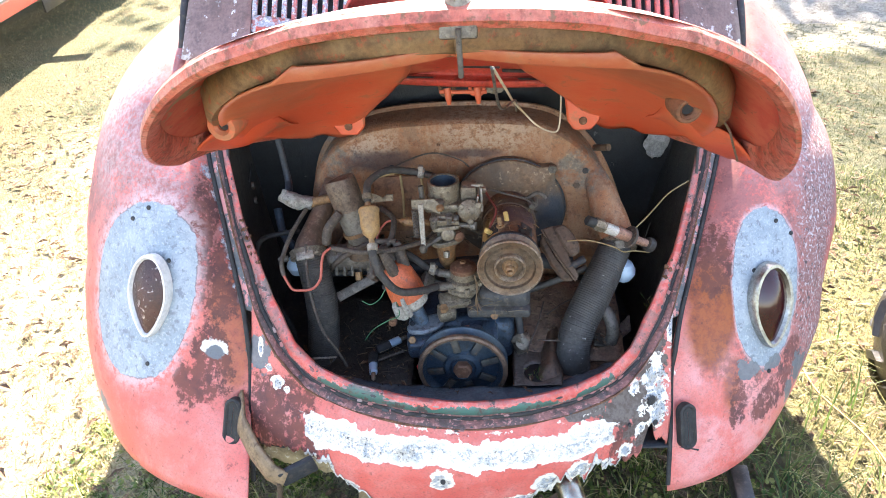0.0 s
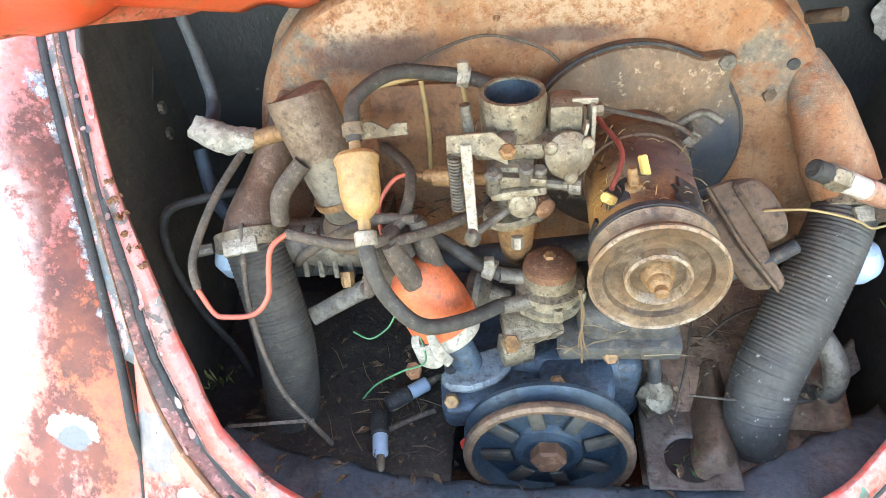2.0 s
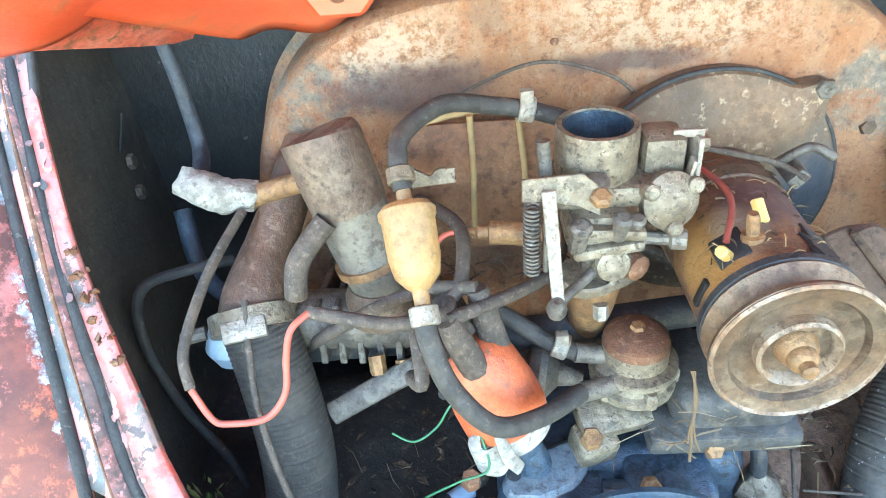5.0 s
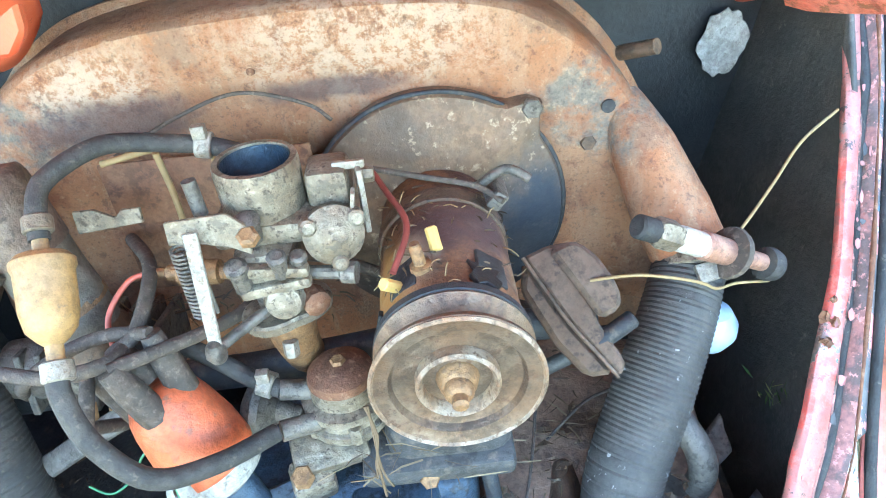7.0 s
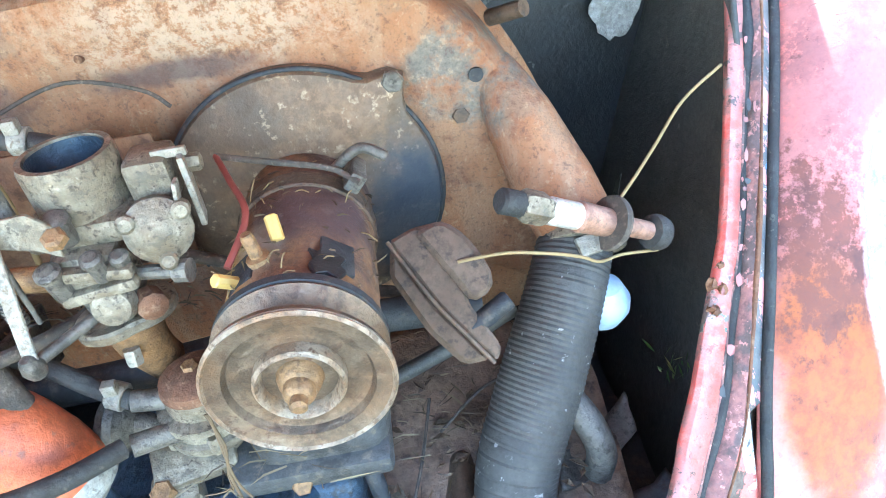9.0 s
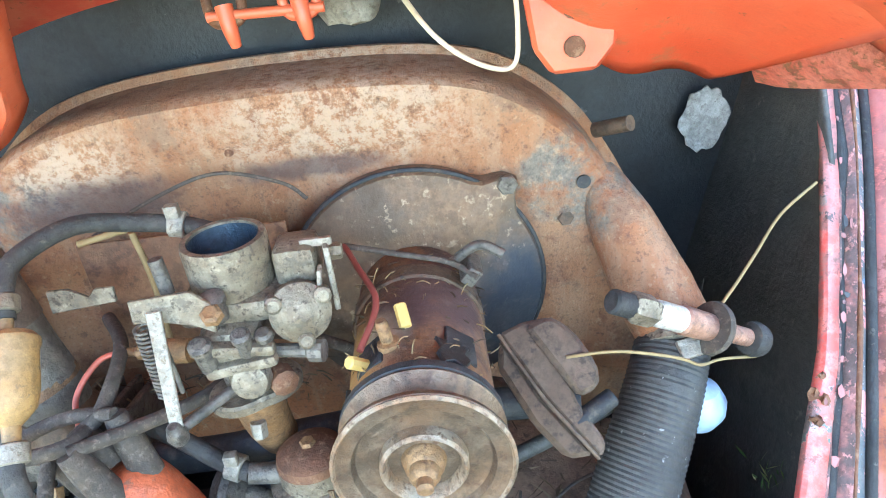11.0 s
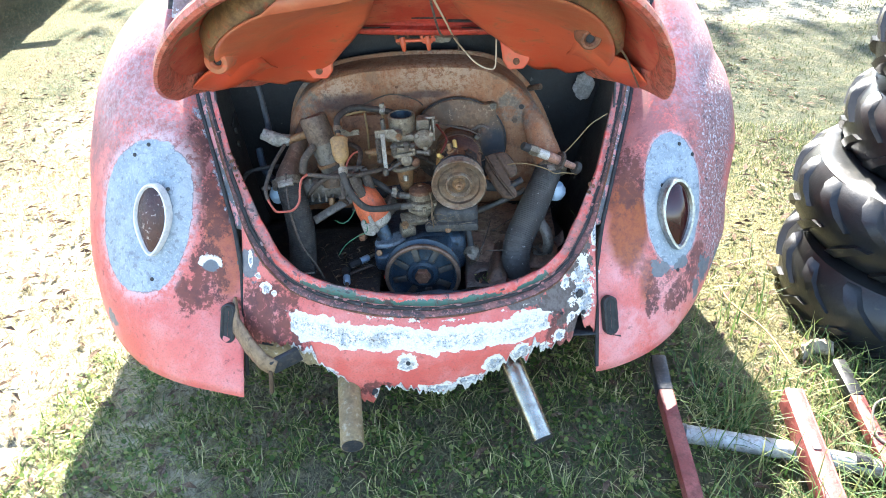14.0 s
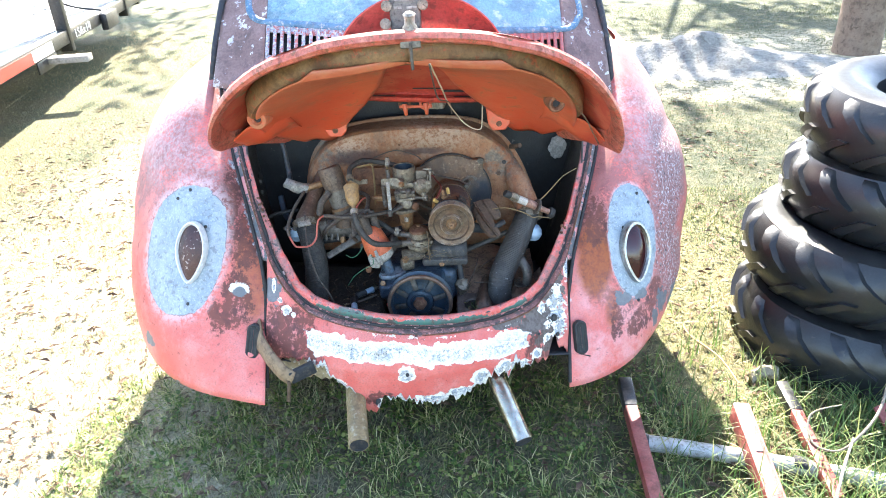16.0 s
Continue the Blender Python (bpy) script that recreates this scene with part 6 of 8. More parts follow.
# automatic choke at the right
g = Geo().lathe([(0.019, 0), (0.021, 0.004), (0.021, 0.012), (0.015, 0.016), (0.006, 0.022)], aim((C.x + 0.045, C.y - 0.020, 0.665), (0.25, -1, 0.30)), 24)
ch = part("choke_housing", g, ALLOY, carb, "round choke housing with three screws")
for q in (0.5, 2.6, 4.7):
    mm = aim((C.x + 0.045, C.y - 0.020, 0.665), (0.25, -1, 0.30)) @ Matrix.Rotation(q, 4, "Z")
    part("choke_screw", Geo().lathe([(0.006, 0.006), (0.006, 0.017), (0.004, 0.019)], mm @ pose(0.019, 0, 0), 10), ALLOY, ch)
part("choke_tower", Geo().box((0.030, 0.034, 0.032), pose(C.x + 0.046, C.y + 0.004, 0.690), 0.006, 2), ALLOY, carb, "square vacuum chamber")
part("choke_lever", Geo().box((0.004, 0.018, 0.050), pose(C.x + 0.068, C.y - 0.004, 0.680, 0, 0, 10), 0.001).box((0.022, 0.004, 0.006), pose(C.x + 0.062, C.y - 0.004, 0.706), 0.001).box((0.003, 0.010, 0.044), pose(C.x + 0.060, C.y - 0.018, 0.672, 0, 10), 0.001), WHITE_STEEL, carb, "thin steel choke lever")
part("choke_nut", bolt(Geo(), (C.x + 0.07, C.y, 0.695), (1, 0, 0), 0.006, 0.008), ALLOY, carb)
# throttle side at the left: bracket, spring, pale lever and shaft
part("throttle_bracket", Geo().slab([(-0.052, -0.004), (-0.052, 0.012), (-0.012, 0.014), (0.0, 0.004), (0.0, -0.016), (-0.012, -0.010), (-0.036, -0.004)], 0.003, Matrix.Translation((C.x - 0.004, C.y - 0.042, 0.686)) @ Matrix.Rotation(radians(78), 4, "X"), 0.0006), ALLOY, carb, "grey steel throttle bracket")
g = Geo()
n = 17 * 8
g.tube([(C.x - 0.050 + 0.0052 * math.cos(2 * math.pi * i / 8), C.y - 0.048 + 0.0052 * math.sin(2 * math.pi * i / 8), 0.682 - 0.056 * i / n) for i in range(n + 1)], 0.0011, 5, 1)
part("return_spring", g, ALLOY_DARK, carb, "coiled return spring")
part("throttle_lever", Geo().slab([(-0.0048, 0.0), (0.0048, 0.0), (0.0042, -0.080), (-0.0042, -0.080)], 0.003, Matrix.Translation((C.x - 0.039, C.y - 0.047, 0.692)) @ Matrix.Rotation(radians(66), 4, "X") @ Matrix.Rotation(radians(3), 4, "Z"), 0.0006), WHITE_STEEL, carb, "pale steel lever")
part("lever_joint", Geo().lathe([(0.006, 0), (0.0075, 0.006), (0.005, 0.014), (0.003, 0.016)], aim((C.x - 0.036, C.y - 0.078, 0.612), (0, -0.3, 1)), 10).tube([(C.x - 0.036, C.y - 0.076, 0.618), (C.x - 0.005, C.y - 0.045, 0.622), (C.x + 0.006, C.y - 0.04, 0.622)], 0.004, 8), ALLOY_DARK, carb)
part("throttle_rod", Geo().tube([(C.x - 0.041, C.y - 0.046, 0.688), (C.x - 0.040, C.y - 0.046, 0.625)], 0.0018, 6).tube([(C.x - 0.040, C.y - 0.02, 0.715), (C.x - 0.038, C.y - 0.022, 0.69)], 0.005, 8), ALLOY_DARK, carb)
sol = part("idle_solenoid", Geo().lathe([(0.0035, 0), (0.0035, 0.010), (0.006, 0.012), (0.006, 0.02), (0.0095, 0.021), (0.0095, 0.052), (0.006, 0.053), (0.006, 0.075)], aim((C.x - 0.098, C.y + 0.006, 0.628), (1, -0.12, -0.02)), 14), BRASS_TAN, carb, "brass coloured idle solenoid")
part("solenoid_wire", Geo().tube([(C.x - 0.097, C.y + 0.006, 0.628), (C.x - 0.115, C.y - 0.0, 0.627), (C.x - 0.13, C.y - 0.02, 0.61), (C.x - 0.128, C.y - 0.035, 0.585)], 0.0022, 6), RED_WIRE, carb)
# flange and manifold under it
part("carb_flange", Geo().slab([(0.034 * math.cos(q) * (1 + 0.0), 0.020 * math.sin(q) + 0.006 * abs(math.cos(q)) * math.sin(q)) for q in np.linspace(0, 2 * math.pi, 24, endpoint=False)], 0.010, pose(C.x + 0.002, C.y - 0.024, 0.600, 4, 0, 28), 0.002), ALLOY, carb, "cast mounting flange")
man = part("intake_manifold", Geo().tube([(C.x + 0.001, C.y - 0.022, 0.602), (C.x, C.y - 0.018, 0.575), (C.x, C.y - 0.005, 0.545), (C.x, C.y + 0.01, 0.52)], [0.021, 0.018, 0.016, 0.016], 16), BRASS_TAN, engine, "rust tan inlet manifold")
part("manifold_pipe", Geo().tube([(-0.30, 0.16, 0.50), (-0.20, 0.15, 0.515), (-0.08, 0.14, 0.525), (C.x, C.y, 0.53), (0.10, 0.16, 0.525), (0.22, 0.17, 0.51)], 0.014, 12), SOOT, man)
part("manifold_stud", bolt(Geo(), (C.x + 0.002, C.y - 0.042, 0.588), (0, -0.3, -1), 0.006, 0.012), WHITE_STEEL, man)

# fuel pump
F = Vector((0.008, 0.100, 0.0))
pump = part("fuel_pump", Geo().lathe([(0.018, 0.470), (0.020, 0.490), (0.024, 0.500), (0.033, 0.504), (0.034, 0.508), (0.034, 0.512), (0.030, 0.514), (0.028, 0.522), (0.034, 0.524), (0.034, 0.530), (0.026, 0.532), (0.026, 0.546)], Matrix.Translation(F), 32), ALLOY, engine, "grey cast fuel pump")
part("pump_cap", Geo().lathe([(0.0255, 0.543), (0.0262, 0.548), (0.025, 0.553), (0.018, 0.558), (0.005, 0.561)], Matrix.Translation(F), 32), RUST, pump, "rust brown domed cap")
part("cap_bolt", bolt(Geo(), F + Vector((0, 0, 0.558)), (0, 0, 1), 0.006, 0.006), BRASS_TAN, pump)
for q in np.linspace(0.4, 6.1, 6):
    part("pump_screw", Geo().lathe([(0.0055, 0), (0.0055, 0.012), (0.004, 0.014)], Matrix.Translation(F + Vector((0.031 * math.cos(q), 0.031 * math.sin(q), 0.506))), 8), ALLOY, pump)
g = Geo().box((0.060, 0.034, 0.016), pose(F.x - 0.018, F.y - 0.018, 0.486, 24, 0, 14), 0.004, 2).box((0.034, 0.030, 0.030), pose(F.x - 0.034, F.y - 0.030, 0.466, 14, 0, 18), 0.006, 2)
part("pump_foot", g, ALLOY, pump, "grey mounting foot")
part("foot_bolt", bolt(Geo(), (F.x - 0.038, F.y - 0.040, 0.480), (0, -0.4, 1), 0.009, 0.009), BRASS_TAN, pump)
part("pump_pipe", Geo().tube([(F.x - 0.02, F.y + 0.0, 0.534), (F.x - 0.048, F.y - 0.002, 0.540)], 0.008, 10).tube([(F.x - 0.016, F.y - 0.02, 0.522), (F.x - 0.046, F.y - 0.032, 0.527)], 0.008, 10), ALLOY_DARK, pump)

# distributor
D0, DW = Vector((-0.081, 0.065, 0.464)), Vector((-0.40, 0.16, 1.0)).normalized()
dm = aim(D0, DW) @ Matrix.Scale(0.93, 4)
dist = part("distributor", Geo().lathe([(0.020, 0.018), (0.026, 0.022), (0.034, 0.027), (0.036, 0.034), (0.036, 0.062), (0.032, 0.066)], dm, 32), CLOTH, engine, "grey white distributor body")
part("distributor_cap", Geo().lathe([(0.036, 0.044), (0.0375, 0.048), (0.0372, 0.072), (0.0335, 0.098), (0.030, 0.112), (0.024, 0.122), (0.013, 0.127), (0.005, 0.128)], dm, 32), ORANGE, dist, "bright orange distributor cap")
for i in range(4):
    q = i * math.pi / 2 + 0.5
    base = dm @ Vector((0.020 * math.cos(q), 0.020 * math.sin(q), 0.112))
    tip = dm @ Vector((0.028 * math.cos(q), 0.028 * math.sin(q), 0.166))
    part("lead_boot", Geo().tube([base, base.lerp(tip, 0.6), tip], [0.0115, 0.0105, 0.0075], 12), CABLE, dist, "dusty rubber boot")
part("lead_boot", Geo().tube([dm @ Vector((0, 0, 0.134)), dm @ Vector((0, 0, 0.170))], [0.012, 0.009], 12), CABLE, dist, "dusty rubber boot")
part("distributor_shaft", Geo().lathe([(0.016, -0.05), (0.017, 0.016), (0.021, 0.020)], dm, 20), BLUE_CAST, dist, "oily blue grey base")
part("vacuum_can", Geo().lathe([(0.006, -0.03), (0.010, -0.01), (0.024, 0.0), (0.026, 0.006), (0.022, 0.014), (0.008, 0.02)], aim(dm @ Vector((-0.055, 0.02, 0.04)), (-1, 0.2, 0.1)), 20), ALLOY_DARK, dist)
part("condenser", Geo().tube([(-0.108, 0.046, 0.474), (-0.1085, 0.0462, 0.478), (-0.114, 0.048, 0.500), (-0.1145, 0.0482, 0.503)], [0.011, 0.0135, 0.0135, 0.010], 16), CLOTH, dist, "grey condenser can")
part("cap_clip", Geo().tube([(-0.104, 0.030, 0.528), (-0.097, 0.026, 0.508), (-0.088, 0.030, 0.488)], [0.004, 0.006, 0.005], 8, flat=0.3), CLOTH, dist, "steel spring clip")
part("clamp_bolt", bolt(Geo(), dm @ Vector((0.048, -0.03, 0.016)), (0.1, -0.3, 1), 0.008, 0.012), RUST, dist)
part("cap_hole", Geo().lathe([(0.007, 0), (0.007, 0.002)], aim(dm @ Vector((0.006, -0.040, 0.080)), (0.1, -1, 0.1)), 12), SOOT, dist)

# oil filler
oil = part("oil_filler", Geo().tube([(-0.190, 0.150, 0.575), (-0.196, 0.152, 0.606), (-0.203, 0.154, 0.630), (-0.209, 0.157, 0.655)], [0.026, 0.028, 0.0285, 0.0285], 24), grimy("dusty_tan_grey_steel", (0.20, 0.175, 0.14), (0.15, 0.13, 0.105), (0.09, 0.07, 0.055), 26, 0.6, 0.2), engine, "dusty grey oil filler tower")
part("filler_cap", Geo().tube([(-0.2085, 0.1568, 0.653), (-0.215, 0.159, 0.680), (-0.221, 0.161, 0.704), (-0.2222, 0.162, 0.709), (-0.2230, 0.1625, 0.7115), (-0.2232, 0.1626, 0.712)], [0.0298, 0.0305, 0.0305, 0.0295, 0.026, 0.012], 24), grimy("sooty_brown_cap", (0.13, 0.085, 0.06), (0.19, 0.14, 0.1), (0.07, 0.05, 0.04), 30, 0.55, 0.2), oil, "brown steel filler can")
part("filler_ring", Geo().tube([(-0.1965, 0.152, 0.600), (-0.1985, 0.1525, 0.607)], 0.0300, 24), BRASS_TAN, oil)
part("filler_neck", Geo().lathe([(0.034, 0), (0.032, 0.02), (0.026, 0.03)], aim((-0.189, 0.148, 0.555), (-0.1, 0, 1)), 24), OILY_BROWN, oil)
part("breather", Geo().tube([(-0.222, 0.13, 0.655), (-0.245, 0.115, 0.63), (-0.252, 0.112, 0.60)], 0.009, 10), CABLE, oil, "dusty breather pipe")

# fuel filter and fuel hoses
f0, f1 = Vector((-0.157, 0.088, 0.688)), Vector((-0.149, 0.044, 0.645))
fw = (f1 - f0).normalized()
fm = aim(f0, fw)
filt = part("fuel_filter", Geo().lathe([(0.005, -0.022), (0.005, -0.004), (0.016, -0.002), (0.0195, 0.002), (0.0195, 0.006), (0.0180, 0.009), (0.0175, 0.034), (0.0150, 0.046), (0.009, 0.053), (0.0055, 0.056), (0.0048, 0.078)], fm, 28), FILTER, engine, "amber plastic fuel filter")
part("filter_clip", Geo().lathe([(0.0085, -0.028), (0.0095, -0.027), (0.0095, -0.018), (0.0085, -0.017)], fm, 14), ALLOY, filt)
part("filter_clip", Geo().lathe([(0.0085, 0.066), (0.0098, 0.067), (0.0098, 0.078), (0.0085, 0.079)], fm, 14), WHITE_STEEL, filt, "bright hose clip")
top, low = fm @ Vector((0, 0, -0.012)), fm @ Vector((0, 0, 0.066))
part("fuel_hose", Geo().tube([top, fm @ Vector((0, 0, -0.032)), (-0.158, 0.130, 0.722), (-0.130, 0.160, 0.728), (-0.095, 0.180, 0.716), (-0.066, 0.185, 0.708), (-0.040, 0.178, 0.702)], 0.0068, 10), HOSE, engine, "black fuel hose")
part("hose_clip", Geo().lathe([(0.009, -0.006), (0.010, -0.005), (0.010, 0.005), (0.009, 0.006)], aim((-0.069, 0.185, 0.709), (1, 0, -0.2)), 14).box((0.010, 0.008, 0.010), pose(-0.069, 0.182, 0.721), 0.001), WHITE_STEEL, engine, "bright hose clip")
part("fuel_hose", Geo().tube([low, fm @ Vector((0.0, 0, 0.088)), (-0.133, 0.012, 0.596), (-0.106, 0.008, 0.563), (-0.073, 0.030, 0.545), (-0.040, 0.062, 0.533)], 0.0072, 10), HOSE, engine, "black fuel hose")
part("fuel_hose", Geo().tube([(-0.115, 0.125, 0.575), (-0.09, 0.118, 0.562), (-0.062, 0.108, 0.546), (-0.038, 0.098, 0.540)], 0.0072, 10), HOSE, engine, "black fuel hose")
part("hose_clip", Geo().lathe([(0.0095, -0.006), (0.0105, -0.005), (0.0105, 0.005), (0.0095, 0.006)], aim((-0.050, 0.103, 0.543), (1, -0.3, -0.3)), 14).box((0.010, 0.008, 0.010), pose(-0.050, 0.099, 0.555), 0.001), WHITE_STEEL, engine, "bright hose clip")

# spark plug leads
boots = [dm @ Vector((0.028 * math.cos(i * math.pi / 2 + 0.5), 0.028 * math.sin(i * math.pi / 2 + 0.5), 0.166)) for i in range(4)]
part("plug_lead", Geo().tube([boots[2], (-0.135, 0.07, 0.612), (-0.17, 0.06, 0.612), (-0.205, 0.068, 0.612), (-0.234, 0.080, 0.610)], 0.0052, 8), CABLE, engine, "dusty spark plug lead")
part("plug_lead", Geo().tube([boots[1], (-0.150, 0.10, 0.610), (-0.185, 0.095, 0.60), (-0.235, 0.11, 0.56), (-0.27, 0.16, 0.50)], 0.0052, 8), CABLE, engine, "dusty spark plug lead")
part("plug_lead", Geo().tube([boots[3], (-0.155, 0.04, 0.575), (-0.165, 0.06, 0.56), (-0.16, 0.09, 0.53)], 0.0052, 8), CABLE, engine, "dusty spark plug lead")
part("plug_lead", Geo().tube([boots[0], (-0.06, 0.12, 0.60), (-0.02, 0.19, 0.60), (0.10, 0.215, 0.52), (0.2, 0.2, 0.5)], 0.0052, 8), CABLE, engine, "dusty spark plug lead")
part("plug_lead", Geo().tube([dm @ Vector((0, 0, 0.166)), (-0.125, 0.10, 0.615), (-0.125, 0.15, 0.63), (-0.16, 0.21, 0.62)], 0.0055, 8), CABLE, engine, "dusty coil lead")
part("link_bar", Geo().tube([(-0.242, 0.098, 0.482), (-0.19, 0.105, 0.510), (-0.13, 0.115, 0.538)], [0.010, 0.010, 0.010], 8, flat=0.45), ALLOY_DARK, engine, "flat grey link bar")
# left cylinder head with fins
for i in range(7):
    part("fin", Geo().box((0.006, 0.10, 0.055), pose(-0.245 + 0.016 * i, 0.175, 0.535 - 0.001 * i, -12), 0.001, 1), ALLOY_DARK, engine)
g = Geo().lathe([(0.024, 0), (0.026, 0.02), (0.026, 0.09), (0.022, 0.10)], aim((-0.265, 0.15, 0.545), (1, 0, -0.06)), 20)
part("blower_pipe", g, ALLOY_DARK, engine, "dusty finned pipe")
for i in range(4):
    part("fitting_bolt", bolt(Geo(), (-0.20 + 0.022 * i, 0.118, 0.528 - 0.006 * (i % 2)), (0.1, -0.6, -0.8), 0.007, 0.016), BRASS_TAN, engine)
# slanted ribbed box beside the generator
box_x = Vector((0.521, -0.581, -0.624)).normalized()
box_y = Vector((-0.031, -0.72, 0.69)).cross(box_x).normalized()
bm_ = Matrix.Translation((0.158, 0.154, 0.599)) @ Matrix((box_x, box_y, box_x.cross(box_y))).transposed().to_4x4()
DUST_BROWN = grimy("dusty_brown_plastic", (0.095, 0.058, 0.038), (0.13, 0.085, 0.058), (0.05, 0.034, 0.026), 20, 0.85)


duct = part("duct_panel", Geo().slab([(0.0, 0.0), (0.004, 0.020), (0.013, 0.037), (0.045, 0.026), (0.075, 0.014), (0.108, 0.012), (0.114, 0.009), (0.117, 0.001), (0.060, -0.003)], 0.007, bm_ @ pose(0, 0, -0.005), 0.0025), DUST_BROWN, engine, "dusty brown steel duct beside the generator")
part("duct_wall", Geo().slab([(0.002, -0.001), (0.058, -0.004), (0.114, 0.0), (0.104, -0.018), (0.070, -0.022), (0.020, -0.017)], 0.018, bm_ @ pose(0, 0, -0.022), 0.004), DUST_BROWN, duct)
part("duct_flange", Geo().tube([bm_ @ Vector(p) for p in ((0.0, -0.001, 0.001), (0.03, -0.003, 0.0015), (0.06, -0.004, 0.0015), (0.09, -0.002, 0.0015), (0.117, 0.0, 0.001))], 0.0016, 8), OILY_BROWN, duct, "folded brown edge")
part("duct_cheek", Geo().slab([(0.008, 0.018), (0.012, 0.036), (0.018, 0.041), (0.034, 0.045), (0.056, 0.044), (0.070, 0.040), (0.077, 0.032), (0.074, 0.016)], 0.010, bm_ @ pose(0, 0, -0.001), 0.004), DUST_BROWN, duct)
part("duct_stub", Geo().lathe([(0.003, 0.001), (0.006, 0.0), (0.0075, 0.002), (0.0075, 0.035), (0.007, 0.036)], aim(Vector((0.238, 0.118, 0.556)), Vector((-0.022, -0.007, -0.010))), 16), SOOT, duct, "sooty pipe stub")
part("side_pipe", Geo().tube([(0.110, 0.150, 0.450), (0.150, 0.155, 0.462), (0.190, 0.160, 0.476), (0.225, 0.165, 0.490), (0.250, 0.170, 0.500)], 0.007, 12), BAY_SIDE, engine)
part("cylinder_cover", Geo().grid(lambda a, b: (0.105 + 0.215 * a, 0.055 + 0.195 * b, 0.385 + 0.03 * b + 0.012 * math.sin(a * 5) * b + wob((a * 2, b * 2, 4), 3, 0.008) - 0.03 * (1 - b) ** 3), 20, 18), grimy("red_brown_greasy_tin", (0.20, 0.115, 0.072), (0.27, 0.175, 0.115), (0.09, 0.06, 0.045), 16, 0.5, 0.15, dirt=0.7, bump=0.7, distance=0.003), engine, "brown greasy cylinder cover", thick=0.003)
part("heater_pipe", Geo().tube([(0.262, 0.115, 0.462), (0.279, 0.102, 0.449), (0.291, 0.085, 0.432), (0.296, 0.078, 0.410), (0.294, 0.08, 0.385)], 0.0125, 12), ALLOY_DARK, engine, "pale bent metal pipe")
part("flap_arm", Geo().grid(lambda a, b: (0.262 + 0.075 * a, 0.066 + 0.045 * a + 0.034 * b, 0.388 - 0.016 * math.sin(math.pi * a) + 0.012 * b * a + wob((a * 2, b, 6), 3, 0.005)), 14, 6), ALLOY_DARK, engine, "bent grey brown flap arm", thick=0.003)
g = Geo().grid(lambda a, b: (0.118 + (r := 0.016 * math.sin(math.pi * b) + 0.003) * math.cos(6.283 * a), 0.070 + r * math.sin(6.283 * a), 0.362 + 0.055 * b), 20, 16, wrap=True)
g.v = [tuple(Vector(p) + noise.noise_vector(Vector(p) * 70) * 0.008) for p in g.v]
part("linkage", g, ALLOY, engine, "corroded grey linkage")
part("linkage_rod", Geo().tube([(0.105, 0.09, 0.47), (0.115, 0.075, 0.43), (0.118, 0.07, 0.35)], 0.007, 8), SOOT, engine)

g = Geo()
for i in range(60):
    x, y = rs.uniform(0.11, 0.30), rs.uniform(0.03, 0.21)
    q, r = rs.uniform(0, 6.28), rs.uniform(0.004, 0.010)
    z, c, s = 0.388 + 0.05 * y + rs.uniform(0.004, 0.016), math.cos(q), math.sin(q)
    g.add([(x - r * c, y - r * s, z), (x + 0.4 * r * s, y - 0.4 * r * c, z + 0.002), (x + r * c, y + r * s, z + rs.uniform(-0.003, 0.004)), (x - 0.4 * r * s, y + 0.4 * r * c, z + 0.003)], [(0, 1, 2, 3)])
tagged(part("leaf_litter", g, LEAF, None, thick=0.0008, smooth=False), "crumbled leaves lying on the brown cylinder cover", "leaves", kind="stuff")
for pts in ([(0.13, 0.03, 0.41), (0.15, 0.09, 0.418), (0.165, 0.15, 0.43)], [(0.15, 0.06, 0.405), (0.20, 0.05, 0.41), (0.235, 0.055, 0.405)], [(0.17, 0.12, 0.42), (0.21, 0.15, 0.43), (0.245, 0.16, 0.435)]):
    solid("twig", Geo().tube(pts, 0.0014, 5), CABLE, "thin dry twig on the cylinder cover", "twig", "twigs in the bay")
solid("hose", Geo().tube([(-0.385, 0.25, 0.60), (-0.372, 0.22, 0.556), (-0.345, 0.20, 0.535), (-0.31, 0.19, 0.530)], 0.0085, 10), grimy("dusty_blue_hose", (0.02, 0.038, 0.06), (0.035, 0.055, 0.08), (0.03, 0.035, 0.04), 30, 0.6), "short blue hose behind a ribbed air hose", "hose")
# wires on the left
solid("wire", Geo().tube([(-0.232, 0.080, 0.612), (-0.246, 0.066, 0.607), (-0.252, 0.058, 0.588), (-0.256, 0.048, 0.562), (-0.272, 0.040, 0.545), (-0.300, 0.038, 0.543), (-0.312, 0.040, 0.547), (-0.325, 0.050, 0.568)], 0.0026, 8), RED_WIRE, "stiff faded red wire bent in a loop", "wire")
solid("cable", Geo().tube([(-0.325, 0.050, 0.568), (-0.330, 0.07, 0.590), (-0.318, 0.12, 0.620), (-0.300, 0.175, 0.640)], 0.0042, 8), CABLE, "dark cable running up from the red wire", "cable")
solid("wire", Geo().tube([(-0.292, 0.11, 0.60), (-0.283, 0.055, 0.540), (-0.262, 0.018, 0.47), (-0.235, 0.005, 0.425), (-0.222, 0.01, 0.38)], 0.0028, 6), CABLE, "thin grey wire lying down the air hose", "wire")
tape = Geo().tube([(-0.352, 0.195, 0.660), (-0.335, 0.19, 0.655), (-0.312, 0.192, 0.648), (-0.292, 0.195, 0.642)], [0.012, 0.0150, 0.0155, 0.011], 16)
